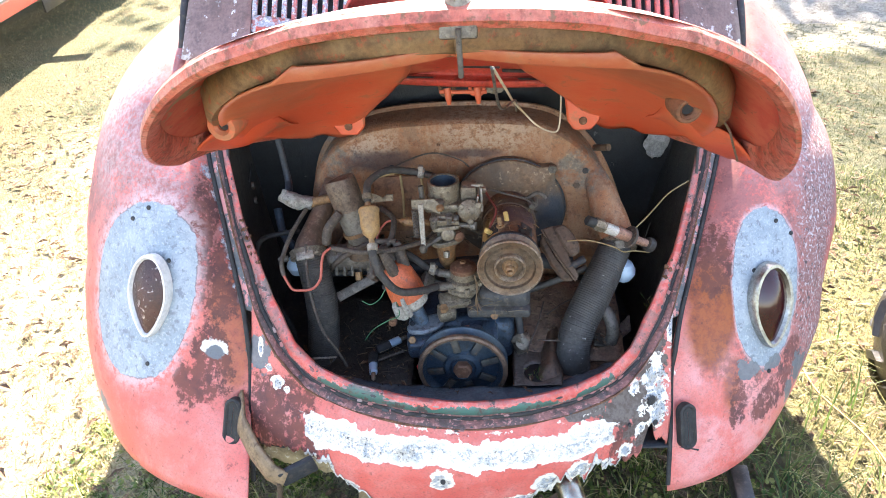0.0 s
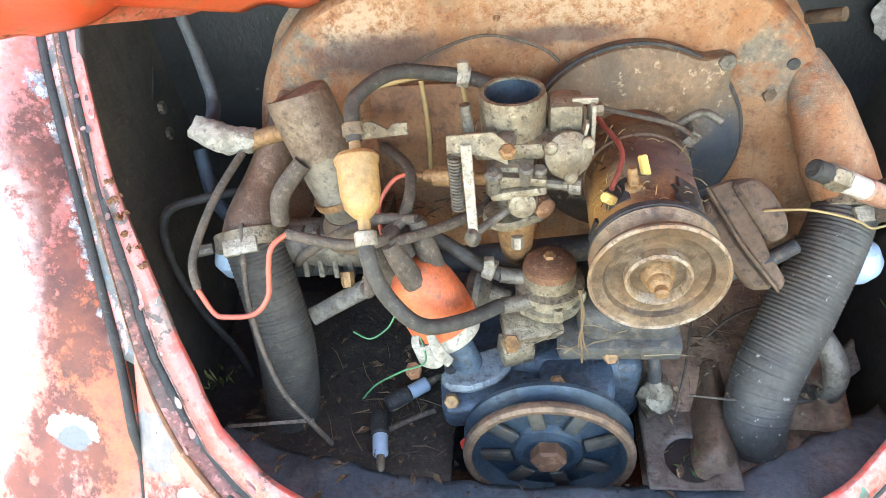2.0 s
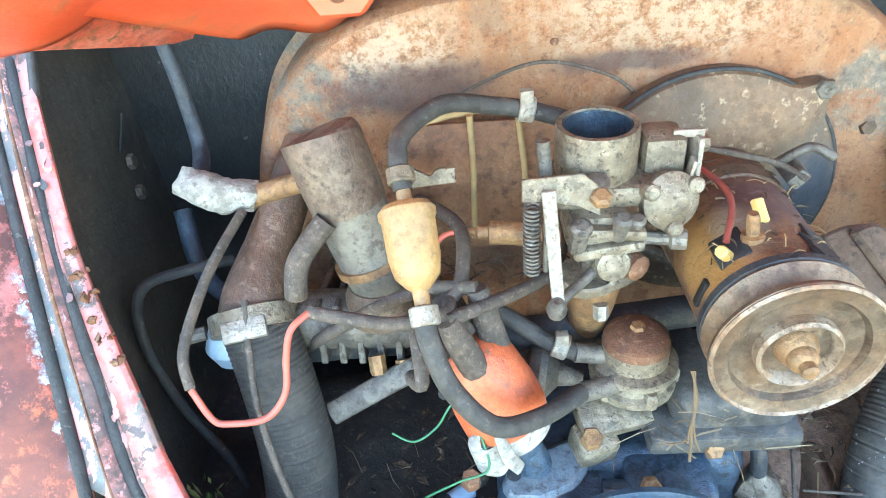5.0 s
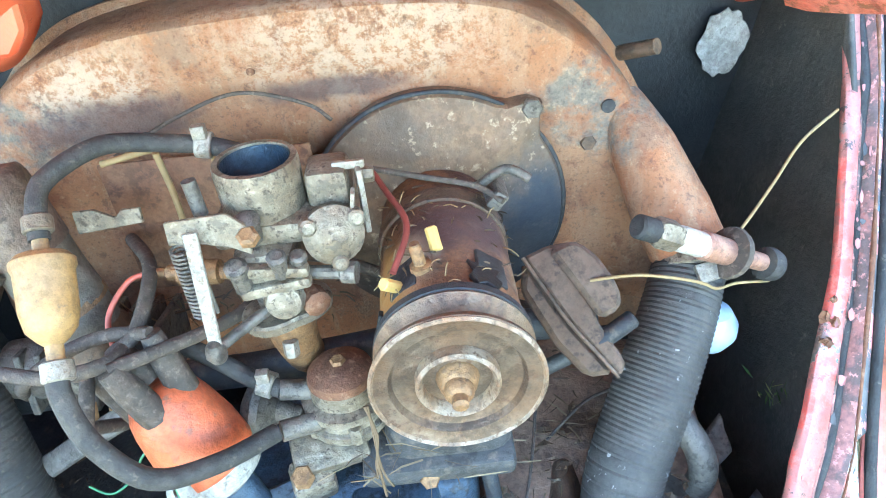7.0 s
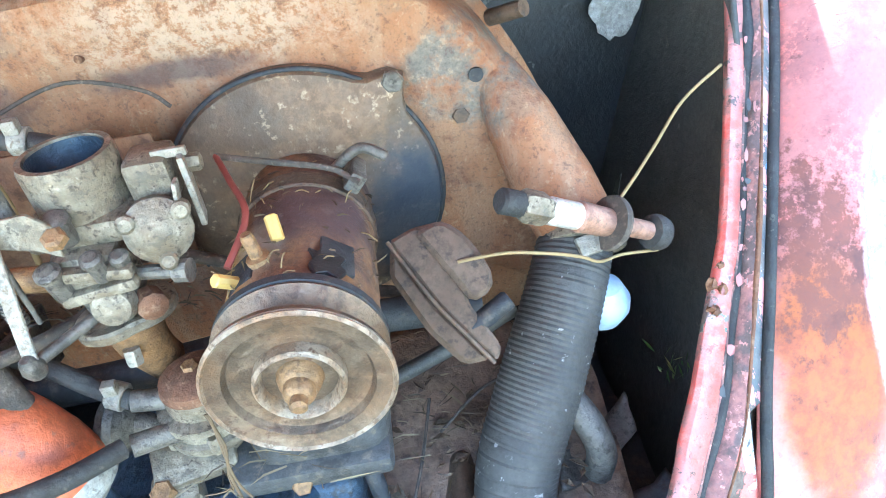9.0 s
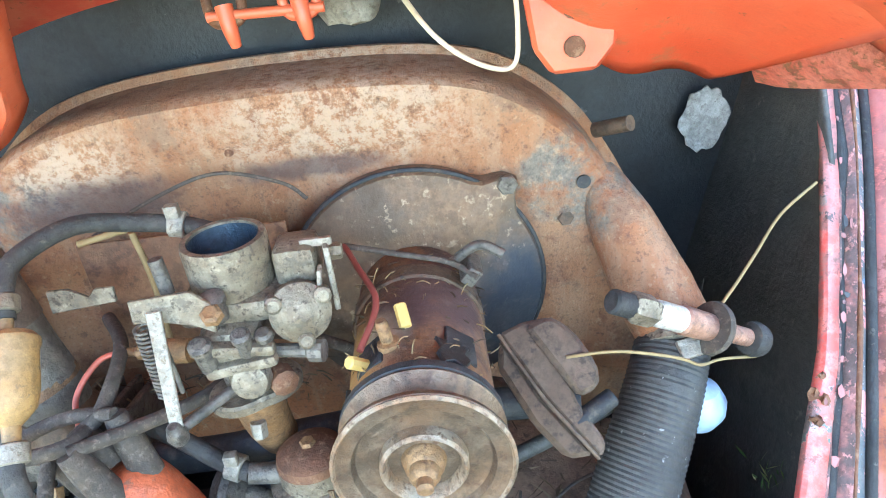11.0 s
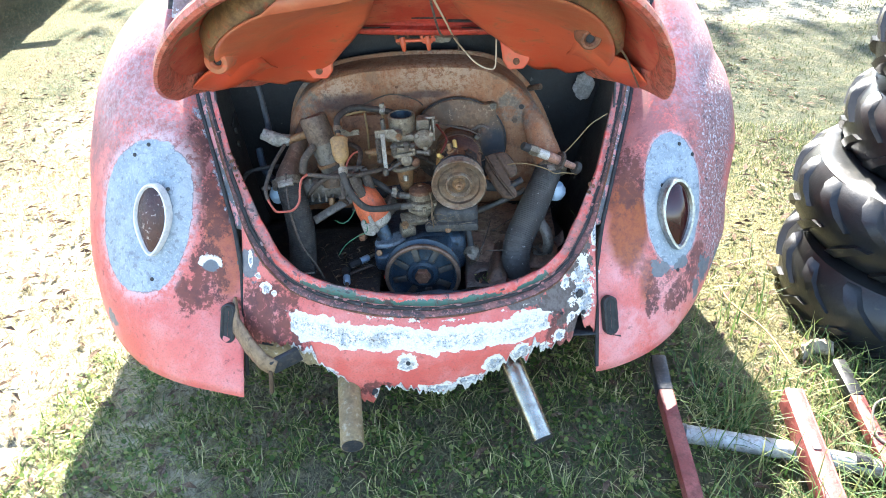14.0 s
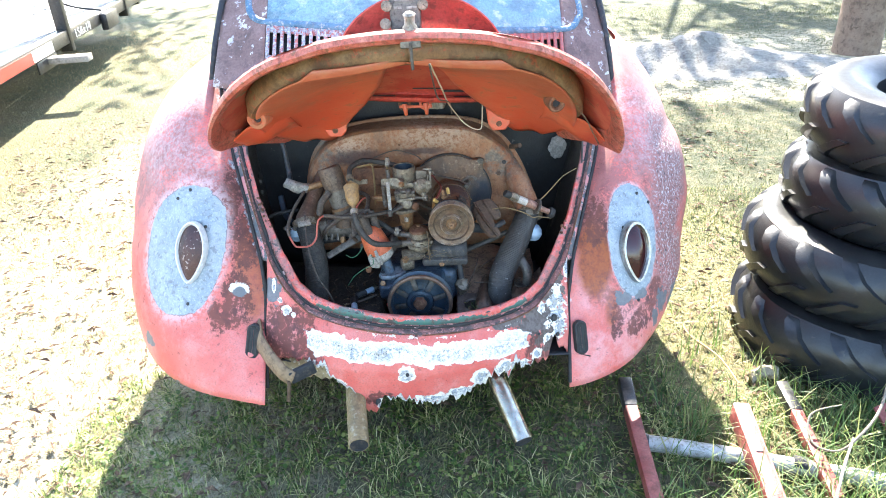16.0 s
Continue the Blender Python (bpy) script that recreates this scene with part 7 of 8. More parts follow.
tape.v = [tuple(Vector(p) + noise.noise_vector(Vector(p) * 45) * 0.006 + noise.noise_vector(Vector(p) * 130) * 0.0025) for p in tape.v]
con = thing("cable_joint", (-0.32, 0.19, 0.64), "cable joint wrapped in dirty white tape", "cable joint")
part("tape_wrap", tape, CLOTH, con, "dirty white tape")
part("joint_tube", Geo().tube([(-0.295, 0.195, 0.642), (-0.268, 0.19, 0.652), (-0.245, 0.18, 0.662)], [0.010, 0.009, 0.009], 10), BRASS_TAN, con)
solid("battery_cable", Geo().tube([(-0.342, 0.205, 0.652), (-0.350, 0.245, 0.656), (-0.355, 0.26, 0.680), (-0.361, 0.262, 0.755), (-0.388, 0.28, 0.83), (-0.40, 0.30, 0.87)], [0.0075, 0.0075, 0.0068, 0.0062, 0.0062, 0.0062], 10), grimy("slate_rubber_cable", (0.034, 0.042, 0.055), (0.055, 0.062, 0.072), (0.09, 0.085, 0.08), 40, 0.6), "thick slate grey cable going up to the lid", "cable")
solid("cable", Geo().tube([(-0.33, 0.20, 0.575), (-0.36, 0.18, 0.582), (-0.405, 0.17, 0.57), (-0.415, 0.16, 0.52), (-0.40, 0.15, 0.45), (-0.37, 0.14, 0.385), (-0.355, 0.13, 0.345)], 0.005, 8), RUBBER, "black cable looping along the bay side", "cable")
solid("wire", Geo().tube([(-0.120, 0.072, 0.535), (-0.138, 0.06, 0.528), (-0.150, 0.055, 0.510), (-0.168, 0.05, 0.500), (-0.185, 0.055, 0.505)], 0.0010, 6), GREEN_WIRE, "short green wire curling beside the distributor", "wire")
solid("wire", Geo().tube([(-0.118, 0.045, 0.515), (-0.112, 0.03, 0.49), (-0.135, 0.028, 0.478), (-0.165, 0.03, 0.455), (-0.185, 0.035, 0.425)], 0.0010, 6), GREEN_WIRE, "loose green wire hanging below the distributor", "wire")
solid("wire", Geo().tube([(-0.15, 0.215, 0.693), (-0.10, 0.235, 0.712), (-0.05, 0.24, 0.724), (0.0, 0.235, 0.712), (0.02, 0.225, 0.70)], 0.0016, 6), CABLE, "thin arched wire in front of the fan shroud", "wire")
# dry reed stems against the shroud
for pts in ([(-0.112, 0.20, 0.70), (-0.111, 0.205, 0.65), (-0.113, 0.20, 0.585)], [(-0.155, 0.20, 0.695), (-0.12, 0.205, 0.700), (-0.09, 0.20, 0.705)], [(-0.075, 0.21, 0.705), (-0.070, 0.205, 0.66), (-0.068, 0.20, 0.63)]):
    solid("reed", Geo().tube(pts, 0.0026, 6), STRAW, "dry tan reed stem leaning on the shroud", "reed", "reeds by the shroud")
RUST_PLATE = grimy("red_brown_rust_plate", (0.19, 0.082, 0.040), (0.24, 0.125, 0.065), (0.10, 0.045, 0.028), 16, 0.6, 0.15, fine=200)
part("tin_plate", Geo().box((0.17, 0.004, 0.125), pose(-0.085, 0.222, 0.622), 0.002), RUST_PLATE, engine, "rust brown plate")
part("clip_bracket", Geo().slab([(0, 0), (0.05, 0.004), (0.05, 0.016), (0.036, 0.016), (0.030, 0.010), (0.016, 0.018), (0, 0.018)], 0.003, Matrix.Translation((-0.175, 0.170, 0.655)) @ Matrix.Rotation(radians(80), 4, "X"), 0.0005), ALLOY, engine, "small notched grey bracket")

# loose tube with spark plug resting on the right hose
a, b = Vector((0.254, 0.138, 0.622)), Vector((0.385, 0.175, 0.541))
w = (b - a).normalized()
tool = thing("plug_tube", tuple(a.lerp(b, 0.5)), "spark plug pushed into a copper coloured connector tube", "spark plug")
tm = aim(a, w)
part("plug_tip", Geo().lathe([(0.0075, -0.018), (0.0095, -0.016), (0.0095, 0.002), (0.006, 0.003)], tm, 14), RUBBER, tool, "black rubber tip")
part("plug_hex", Geo().lathe([(0.0105, 0.0), (0.0125, 0.004), (0.0125, 0.020), (0.010, 0.026)], tm, 6), ALLOY, tool, "steel hexagon")
part("ceramic", Geo().lathe([(0.0095, 0.024), (0.0105, 0.027), (0.0105, 0.052), (0.009, 0.055)], tm, 16), CERAMIC, tool, "white ceramic")
part("tube", Geo().lathe([(0.0105, 0.052), (0.012, 0.054), (0.011, 0.086), (0.008, 0.092), (0.0075, 0.136)], tm, 16), grimy("pinkish_copper_tube", (0.42, 0.22, 0.15), (0.36, 0.2, 0.15), (0.2, 0.13, 0.1), 40, 0.45, 0.3), tool, "copper coloured tube")
part("washer", Geo().lathe([(0.009, 0.083), (0.021, 0.084), (0.022, 0.087), (0.021, 0.090), (0.009, 0.091)], tm, 20), CABLE, tool, "rubber washer")
part("end_ring", Geo().lathe([(0.006, 0.128), (0.0135, 0.130), (0.015, 0.136), (0.0135, 0.143), (0.008, 0.144), (0.0065, 0.138)], tm, 18), HOSE, tool, "black rubber end ring")
solid("wire", Geo().tube([(0.205, 0.13, 0.588), (0.24, 0.125, 0.592), (0.275, 0.130, 0.580), (0.298, 0.138, 0.566), (0.315, 0.146, 0.552), (0.335, 0.155, 0.548), (0.368, 0.165, 0.538)], 0.0013, 6), STRAW, "frayed tan wire beside a ribbed air hose", "wire")
solid("wire", Geo().tube([(0.325, 0.16, 0.585), (0.350, 0.18, 0.598), (0.375, 0.20, 0.615), (0.405, 0.225, 0.635), (0.446, 0.25, 0.648)], 0.0014, 6), STRAW, "frayed tan wire going up to the bay side", "wire")
solid("ball", Geo().lathe([(0.002, -0.024), (0.016, -0.018), (0.023, -0.005), (0.023, 0.005), (0.016, 0.018), (0.002, 0.024)], pose(0.320, 0.158, 0.500), 20), BLUE_BALL, "pale blue plastic ball behind a ribbed air hose", "ball")
solid("ball", Geo().lathe([(0.002, -0.022), (0.016, -0.016), (0.022, 0.0), (0.016, 0.016), (0.002, 0.022)], pose(-0.325, 0.135, 0.535), 20), BLUE_BALL, "pale blue plastic cap behind a ribbed air hose", "cap")

# spark plugs and rubbish lying on the tin
def loose_plug(at, way, label):
    m = aim(at, way)
    t = thing("spark_plug", at, label, "spark plug", "loose spark plugs")
    part("cap", Geo().lathe([(0.008, -0.030), (0.0105, -0.026), (0.0105, -0.002), (0.008, 0.0)], m, 14), RUBBER, t, "black rubber cap")
    part("body", Geo().lathe([(0.0085, 0.0), (0.0085, 0.022), (0.006, 0.024)], m, 12), BLUE_BALL, t, "pale blue white ceramic")
    part("thread", Geo().lathe([(0.0045, 0.022), (0.0045, 0.038), (0.002, 0.042)], m, 10), ALLOY, t)
    return t


loose_plug((-0.148, 0.085, 0.372), (0.82, 0.56, 0.05), "spark plug with a black rubber cap lying on the tin")
loose_plug((-0.175, 0.030, 0.366), (0.15, -0.95, -0.05), "spark plug lying in the dirt beside the pulley")
solid("stick", Geo().tube([(-0.165, 0.035, 0.372), (-0.135, 0.05, 0.375), (-0.115, 0.055, 0.380)], 0.003, 6), CABLE, "short grey stick lying in the dirt", "stick")
g = Geo()
for i in range(150):
    x, y = rs.uniform(-0.33, 0.14), rs.uniform(-0.05, 0.22)
    if (x > -0.10 and y > 0.05) or (abs(x) < 0.10 and y > -0.03):
        continue
    q, r = rs.uniform(0, 6.28), rs.uniform(0.004, 0.011)
    z = 0.352 + 0.02 * y + rs.uniform(0.002, 0.012)
    tilt = rs.uniform(-0.5, 0.5)
    c, s = math.cos(q), math.sin(q)
    g.add([(x - r * c, y - r * s, z - r * tilt), (x + 0.4 * r * s, y - 0.4 * r * c, z + 0.002), (x + r * c, y + r * s, z + r * tilt), (x - 0.4 * r * s, y + 0.4 * r * c, z + 0.003)], [(0, 1, 2, 3)])
tagged(part("dead_leaves", g, LEAF, None, thick=0.0008, smooth=False), "crumbled dead leaves and dirt on the engine tin", "leaves", kind="stuff")
g = Geo()
for i in range(900):
    x, y = rs.uniform(-0.34, 0.15), rs.uniform(-0.09, 0.22)
    if x > -0.10 and y > 0.04:
        continue
    r, z = rs.uniform(0.0010, 0.0042) * rs.uniform(0.5, 1.0), 0.350 + 0.03 * y
    k = [Vector((rs.gauss(0, 1), rs.gauss(0, 1), rs.gauss(0, 0.6))).normalized() * r + Vector((x, y, z + r * 0.6 + rs.uniform(0, 0.004))) for _ in range(4)]
    g.add(k, [(0, 1, 2), (0, 2, 3), (0, 3, 1), (1, 3, 2)])
tagged(part("soil_crumbs", g, grimy("dark_crumbly_soil", (0.035, 0.026, 0.02), (0.06, 0.045, 0.033), (0.11, 0.085, 0.06), 60, 0.95), None, smooth=False), "dark crumbly soil lying on the engine tin", "soil", kind="stuff")
solid("strap", Geo().box((0.098, 0.004, 0.002), pose(-0.300, 0.040, 0.372, 30, 0, 6), 0.0006), WHITE_STEEL, "thin pale steel strip behind a ribbed air hose", "strip")
solid("plastic_scrap", Geo().lathe([(0.002, 0), (0.007, 0.002), (0.006, 0.009), (0.002, 0.011)], pose(-0.082, 0.022, 0.366, 20, 30), 6), REFLECT_RED, "small red plastic scrap in the dirt", "scrap")
part("wall_patch", Geo().slab([((0.026 + 0.003 * math.sin(1.3 * i)) * math.cos(i * 0.2094), (0.036 + 0.003 * math.cos(2.3 * i)) * math.sin(i * 0.2094)) for i in range(30)], 0.003, aim((0.427, 0.404, 0.681), (-0.1, -1, 0)) @ pose(0, 0, 0), 0.0008), grimy("grey_sealant", (0.36, 0.34, 0.31), (0.28, 0.26, 0.23), (0.2, 0.18, 0.15), 40, 0.9), car, "grey sealant patch on the firewall")

# hay and straw caught all over the engine
def straws(count, spread, length, thick, lay):
    geo = Geo()
    for _ in range(count):
        p = spread()
        d = Vector((rs.gauss(0, 1), rs.gauss(0, 1), rs.gauss(0, lay))).normalized() * rs.uniform(*length)
        side = d.orthogonal().normalized() * rs.uniform(*thick)
        mid_ = p + d * 0.5 + Vector((rs.uniform(-1, 1), rs.uniform(-1, 1), 0.6)) * d.length * 0.12
        geo.add([p - side, p + side, mid_ + side, mid_ - side, p + d], [(0, 1, 2, 3), (3, 2, 4)])
    return geo


HAY = blade_mat("old_hay", (0.065, 0.044, 0.026), (0.12, 0.085, 0.045), (0.25, 0.19, 0.11))
hay_spots = (
    ("dry hay lying in the dirt beside the distributor", 75, lambda: Vector((rs.gauss(-0.15, 0.05), rs.gauss(0.075, 0.045), 0.362 + rs.uniform(0, 0.012))), (0.008, 0.045), 0.15),
    ("dry hay caught round the generator and its strap", 80, lambda: Vector((GEN.x + 0.054 * math.sin(q := rs.uniform(-1.4, 1.5)), rs.uniform(0.09, 0.215), GEN.z + 0.054 * math.cos(q))), (0.004, 0.012), 0.05),
    ("wisps of hay on the cast pedestal under the generator", 22, lambda: Vector((rs.gauss(0.045, 0.03), rs.uniform(0.02, 0.07), 0.492 + rs.uniform(0, 0.012))), (0.010, 0.040), 0.3),
    ("bits of hay on the brown cylinder cover", 150, lambda: Vector((rs.uniform(0.11, 0.30), rs.uniform(0.06, 0.24), 0.418 + rs.uniform(0.0, 0.012))), (0.006, 0.030), 0.12),
    ("chaff along the foot of the fan shroud", 110, lambda: Vector((rs.uniform(-0.20, 0.02), rs.uniform(0.17, 0.215), 0.548 + rs.uniform(0, 0.010))), (0.006, 0.030), 0.2),
)
for words, count, spot, size, lay in hay_spots:
    tagged(part("hay", straws(count, spot, size, (0.0003, 0.0008), lay), HAY, None, smooth=False), words, "hay", kind="stuff")
# small weeds growing up through the tin
for (x, y, z), count, words in (((-0.385, 0.104, 0.375), 22, "small yellow green weed beside a ribbed air hose"), ((0.148, 0.008, 0.366), 34, "green grass showing through the hole in the tin"), ((0.375, 0.13, 0.44), 22, "small green weed behind a ribbed air hose")):
    geo = Geo()
    for _ in range(count):
        p = Vector((x + rs.gauss(0, 0.009), y + rs.gauss(0, 0.009), z - 0.02 + rs.uniform(0, 0.02)))
        d = Vector((rs.gauss(0, 0.5), rs.gauss(0, 0.5), 1)).normalized() * rs.uniform(0.008, 0.020)
        side = d.orthogonal().normalized() * rs.uniform(0.0008, 0.0018)
        geo.add([p, p + d * 0.5 + side, p + d, p + d * 0.5 - side], [(0, 1, 2, 3)])
    tagged(part("weed", geo, GRASS_LONG, None, smooth=False), words, "weed", kind="stuff")

# lid hinge with its wire loops
hg = thing("hinge_spring", (0, 0.27, 0.85), "red wire hinge spring hanging under the ledge", "hinge")
for x in (-0.018, 0.038):
    g = Geo().tube([(x - 0.012, 0.272, 0.872), (x - 0.012, 0.266, 0.838), (x, 0.262, 0.832), (x + 0.012, 0.266, 0.838), (x + 0.012, 0.272, 0.872)], 0.004, 8)
    part("spring_loop", g, LID_IN if x > 0 else RUST, hg)
    part("hook", Geo().tube([(x, 0.264, 0.845), (x + 0.002, 0.260, 0.828), (x + 0.003, 0.262, 0.815)], [0.007, 0.006, 0.004], 8), LID_IN, hg)
part("cross_bar", Geo().tube([(-0.032, 0.264, 0.838), (0.056, 0.264, 0.836)], 0.004, 8), LID_IN, hg)
lump = Geo().lathe([(0.004, -0.02), (0.022, -0.014), (0.030, 0.0), (0.022, 0.012), (0.004, 0.016)], pose(0.066, 0.345, 0.825), 16)
lump.v = [tuple(Vector(p) + noise.noise_vector(Vector(p) * 60) * 0.007) for p in lump.v]
solid("sealant_lump", lump, grimy("crumbly_grey_putty", (0.36, 0.33, 0.27), (0.28, 0.25, 0.2), (0.2, 0.17, 0.13), 50, 0.95), "crumbly grey lump behind the hinge", "lump")

# exhaust tips
for pts, mt, words in (([(-0.170, -0.05, 0.224), (-0.163, -0.17, 0.211), (-0.151, -0.312, 0.184)], grimy("dull_tan_pipe", (0.34, 0.255, 0.125), (0.27, 0.19, 0.095), (0.42, 0.36, 0.24), 16, 0.6, 0.15), "dull tan exhaust tip under the apron"), ([(0.175, -0.05, 0.265), (0.20, -0.165, 0.238), (0.245, -0.300, 0.172)], grimy("tarnished_chrome", (0.60, 0.56, 0.46), (0.46, 0.40, 0.29), (0.26, 0.2, 0.14), 30, 0.22, 0.95, bump=0.2, cover=(0.60, 0.72)), "shiny chrome exhaust tip under the apron")):
    line2 = [Vector(p) for p in pts]
    g = Geo().tube(pts, 0.0245, 22)
    tip = part("exhaust_tip", g, mt, car, words)
    d = (line2[2] - line2[1]).normalized()
    part("tip_bore", Geo().lathe([(0.0215, 0.0), (0.0215, 0.0015)], aim(line2[2] - d * 0.0002, d), 20), SOOT, tip)
part("muffler", Geo().tube([(-0.26, 0.03, 0.235), (0.26, 0.03, 0.235)], 0.055, 20), RUST, car, "rusty muffler")


car.matrix_basis = CAR_STAND @ Matrix.Translation(car.location)


# ---- things round the car ----
def tyre_rows(R, H):
    half = H / 2
    return [(R * 0.50, -half * 0.62), (R * 0.56, -half * 0.80), (R * 0.72, -half * 0.98), (R * 0.88, -half * 0.86), (R * 0.965, -half * 0.52), (R * 0.985, -half * 0.2), (R * 0.985, half * 0.2), (R * 0.965, half * 0.52), (R * 0.88, half * 0.86), (R * 0.72, half * 0.98), (R * 0.56, half * 0.80), (R * 0.50, half * 0.62), (R * 0.47, 0)]


def big_tyre(at, R, H, turn, lean, label):
    t = thing("tyre", at, label, "tyre", "stack of old tyres")
    m = Matrix.Translation(at) @ Matrix.Rotation(lean, 4, "X") @ Matrix.Rotation(turn, 4, "Z")
    rows = tyre_rows(R, H)
    g = Geo().lathe(rows + rows[:1], m, 56, False)
    g.v = [tuple(Vector(p) + Vector((wob(p, 4, 0.012), wob((p[1], p[2], p[0]), 4, 0.012), wob((p[2], p[0], p[1]), 5, 0.006)))) for p in g.v]
    part("carcass", g, TYRE, t)
    lug_path = [(0.10, 0.99), (0.35, 0.99), (0.60, 0.972), (0.80, 0.915), (0.93, 0.845)]
    for side in (-1, 1):
        for i in range(17):
            q0 = 2 * math.pi * (i + (0.5 if side > 0 else 0)) / 17
            verts, faces = [], []
            for j, (h, r) in enumerate(lug_path):
                q = q0 + 0.34 * (1 - h) ** 1.4
                w = 0.066 if h < 0.5 else 0.074
                for dq, dr in ((-w, -0.02), (-w * 0.70, 0.010), (w * 0.70, 0.010), (w, -0.02)):
                    rr = R * r + dr * (1.0 if h < 0.9 else 0.45)
                    verts.append((rr * math.cos(q + dq), rr * math.sin(q + dq), side * h * H * 0.47))
            for j in range(len(lug_path) - 1):
                faces += [(j * 4 + k, j * 4 + k + 1, j * 4 + k + 5, j * 4 + k + 4) for k in range(3)]
            faces += [(0, 1, 2, 3), (16, 17, 18, 19)]
            part("tread_lug", Geo().add(verts, faces, m), TYRE, t, sharp=50)
    return t


big_tyre((1.392, 0.325, 0.088), 0.388, 0.240, 0.1, 0.0, "worn black tractor tyre at the bottom of a stack")
big_tyre((1.412, 0.375, 0.300), 0.385, 0.230, 0.45, 0.02, "worn black tractor tyre lying in a stack")
big_tyre((1.512, 0.41, 0.490), 0.375, 0.225, 0.25, -0.02, "worn black tractor tyre lying in a stack")
big_tyre((1.550, 0.43, 0.690), 0.375, 0.225, 0.6, 0.05, "worn black tractor tyre on top of a stack")

# red steel frame with a galvanised pipe lying in the grass
tow = thing("tow_frame", (0.8, -0.2, 0.03), "faded red steel tow frame with a galvanised pipe lying in grass", "tow frame")


def bar(p, q, w, h, up=(0, 0, 1), bevel=0.003):
    p, q = Vector(p), Vector(q)
    d = q - p
    m = Matrix.Translation((p + q) / 2) @ d.to_track_quat("Y", "Z").to_matrix().to_4x4()
    return Geo().box((w, d.length, h), m, bevel)


part("red_bar", bar((0.562, -0.085, 0.072), (0.538, -0.75, 0.040), 0.034, 0.036), RED_JACK, tow)
part("black_end", bar((0.570, 0.025, 0.080), (0.562, -0.085, 0.072), 0.036, 0.038), BLACK_PAINT, tow, "worn black square end")
for dx, w, h, dz in ((0.0, 0.038, 0.006, 0.0), (-0.019, 0.006, 0.058, -0.026), (0.019, 0.006, 0.058, -0.026)):
    part("channel_side", bar((0.842 + dx, -0.115, 0.108 + dz), (0.788 + dx, -0.70, 0.070 + dz), w, h), RED_JACK, tow)
part("channel_slot", bar((0.830, -0.235, 0.1045), (0.826, -0.285, 0.1015), 0.016, 0.004), GALV, tow)
part("red_bar", bar((1.000, -0.105, 0.058), (0.965, -0.50, 0.035), 0.030, 0.030), RED_JACK, tow)
part("black_end", bar((1.008, 0.010, 0.062), (1.000, -0.105, 0.058), 0.032, 0.032), BLACK_PAINT, tow, "worn black square end")
part("red_plate", bar((1.20, -0.13, 0.10), (1.24, -0.22, 0.02), 0.05, 0.008), RED_JACK, tow)
part("pipe", Geo().tube([(0.572, -0.172, 0.036), (0.80, -0.232, 0.036), (1.45, -0.44, 0.036)], 0.021, 16, 2), GALV, tow, "galvanised steel pipe")
part("pipe_sleeve", Geo().tube([(0.560, -0.169, 0.036), (0.590, -0.177, 0.036)], 0.024, 14), BLACK_PAINT, tow)
part("wrapped_tape", Geo().tube([(0.925, -0.268, 0.037), (0.955, -0.278, 0.037)], 0.0235, 14), SOOT, tow)
solid("sacking_scrap", Geo().grid(lambda a, b: (0.955 + 0.075 * a, 0.06 + 0.05 * b + 0.02 * math.sin(a * 3), 0.012 + 0.055 * math.sin(math.pi * (0.15 + 0.8 * b)) * (0.6 + 0.4 * a) + wob((a * 3, b * 3, 5), 3, 0.012)), 14, 12), grimy("pale_sacking", (0.36, 0.31, 0.21), (0.28, 0.23, 0.15), (0.18, 0.14, 0.09), 20, 0.9), "scrap of tan sacking caught in the grass", "sacking", thick=0.002)
solid("dead_vine", Geo().tube([(1.28, -0.02, 0.22), (1.20, -0.135, 0.16), (1.15, -0.20, 0.14), (1.09, -0.25, 0.12), (1.03, -0.27, 0.08), (0.985, -0.23, 0.07), (1.00, -0.17, 0.11), (1.08, -0.16, 0.13)], [0.0036, 0.0036, 0.0036, 0.0033, 0.003, 0.003, 0.0025, 0.0015], 6), grimy("pale_dead_vine", (0.32, 0.27, 0.20), (0.25, 0.2, 0.14), (0.15, 0.12, 0.08), 30, 0.9), "curled dead vine lying over the pipe", "vine")
solid("dead_twig", Geo().tube([(1.07, -0.25, 0.10), (1.01, -0.33, 0.09), (0.95, -0.42, 0.06), (0.90, -0.50, 0.03)], [0.003, 0.0036, 0.004, 0.004], 6), grimy("grey_twig", (0.36, 0.33, 0.28), (0.28, 0.24, 0.2), (0.2, 0.16, 0.12), 30, 0.9), "grey dead twig lying on the grass", "twig")
solid("straw_stalk", Geo().tube([(0.86, -0.05, 0.12), (0.86, 0.10, 0.10), (0.84, 0.28, 0.05), (0.85, 0.40, 0.02)], 0.0025, 5), STRAW, "long dry stem lying in the grass", "stem")

# flat trailer
trailer = thing("trailer", (-3.1, 3.4, 0.0), "flat trailer with a pale plank deck and black steel rails", "trailer")
T0, T1 = Vector((-1.98, 1.0, 0.66)), Vector((-2.66, 5.1, 0.66))
FAR = Matrix.Translation((0.09, -1.53, 1.35)) @ Matrix.Scale(1.3, 4) @ Matrix.Translation((-0.09, 1.53, -1.35))
tw = (T1 - T0).normalized()
tn = Vector((-tw.y, tw.x, 0))


def on_trailer(along_, across, z):
    return T0 + tw * along_ + tn * across + Vector((0, 0, z))


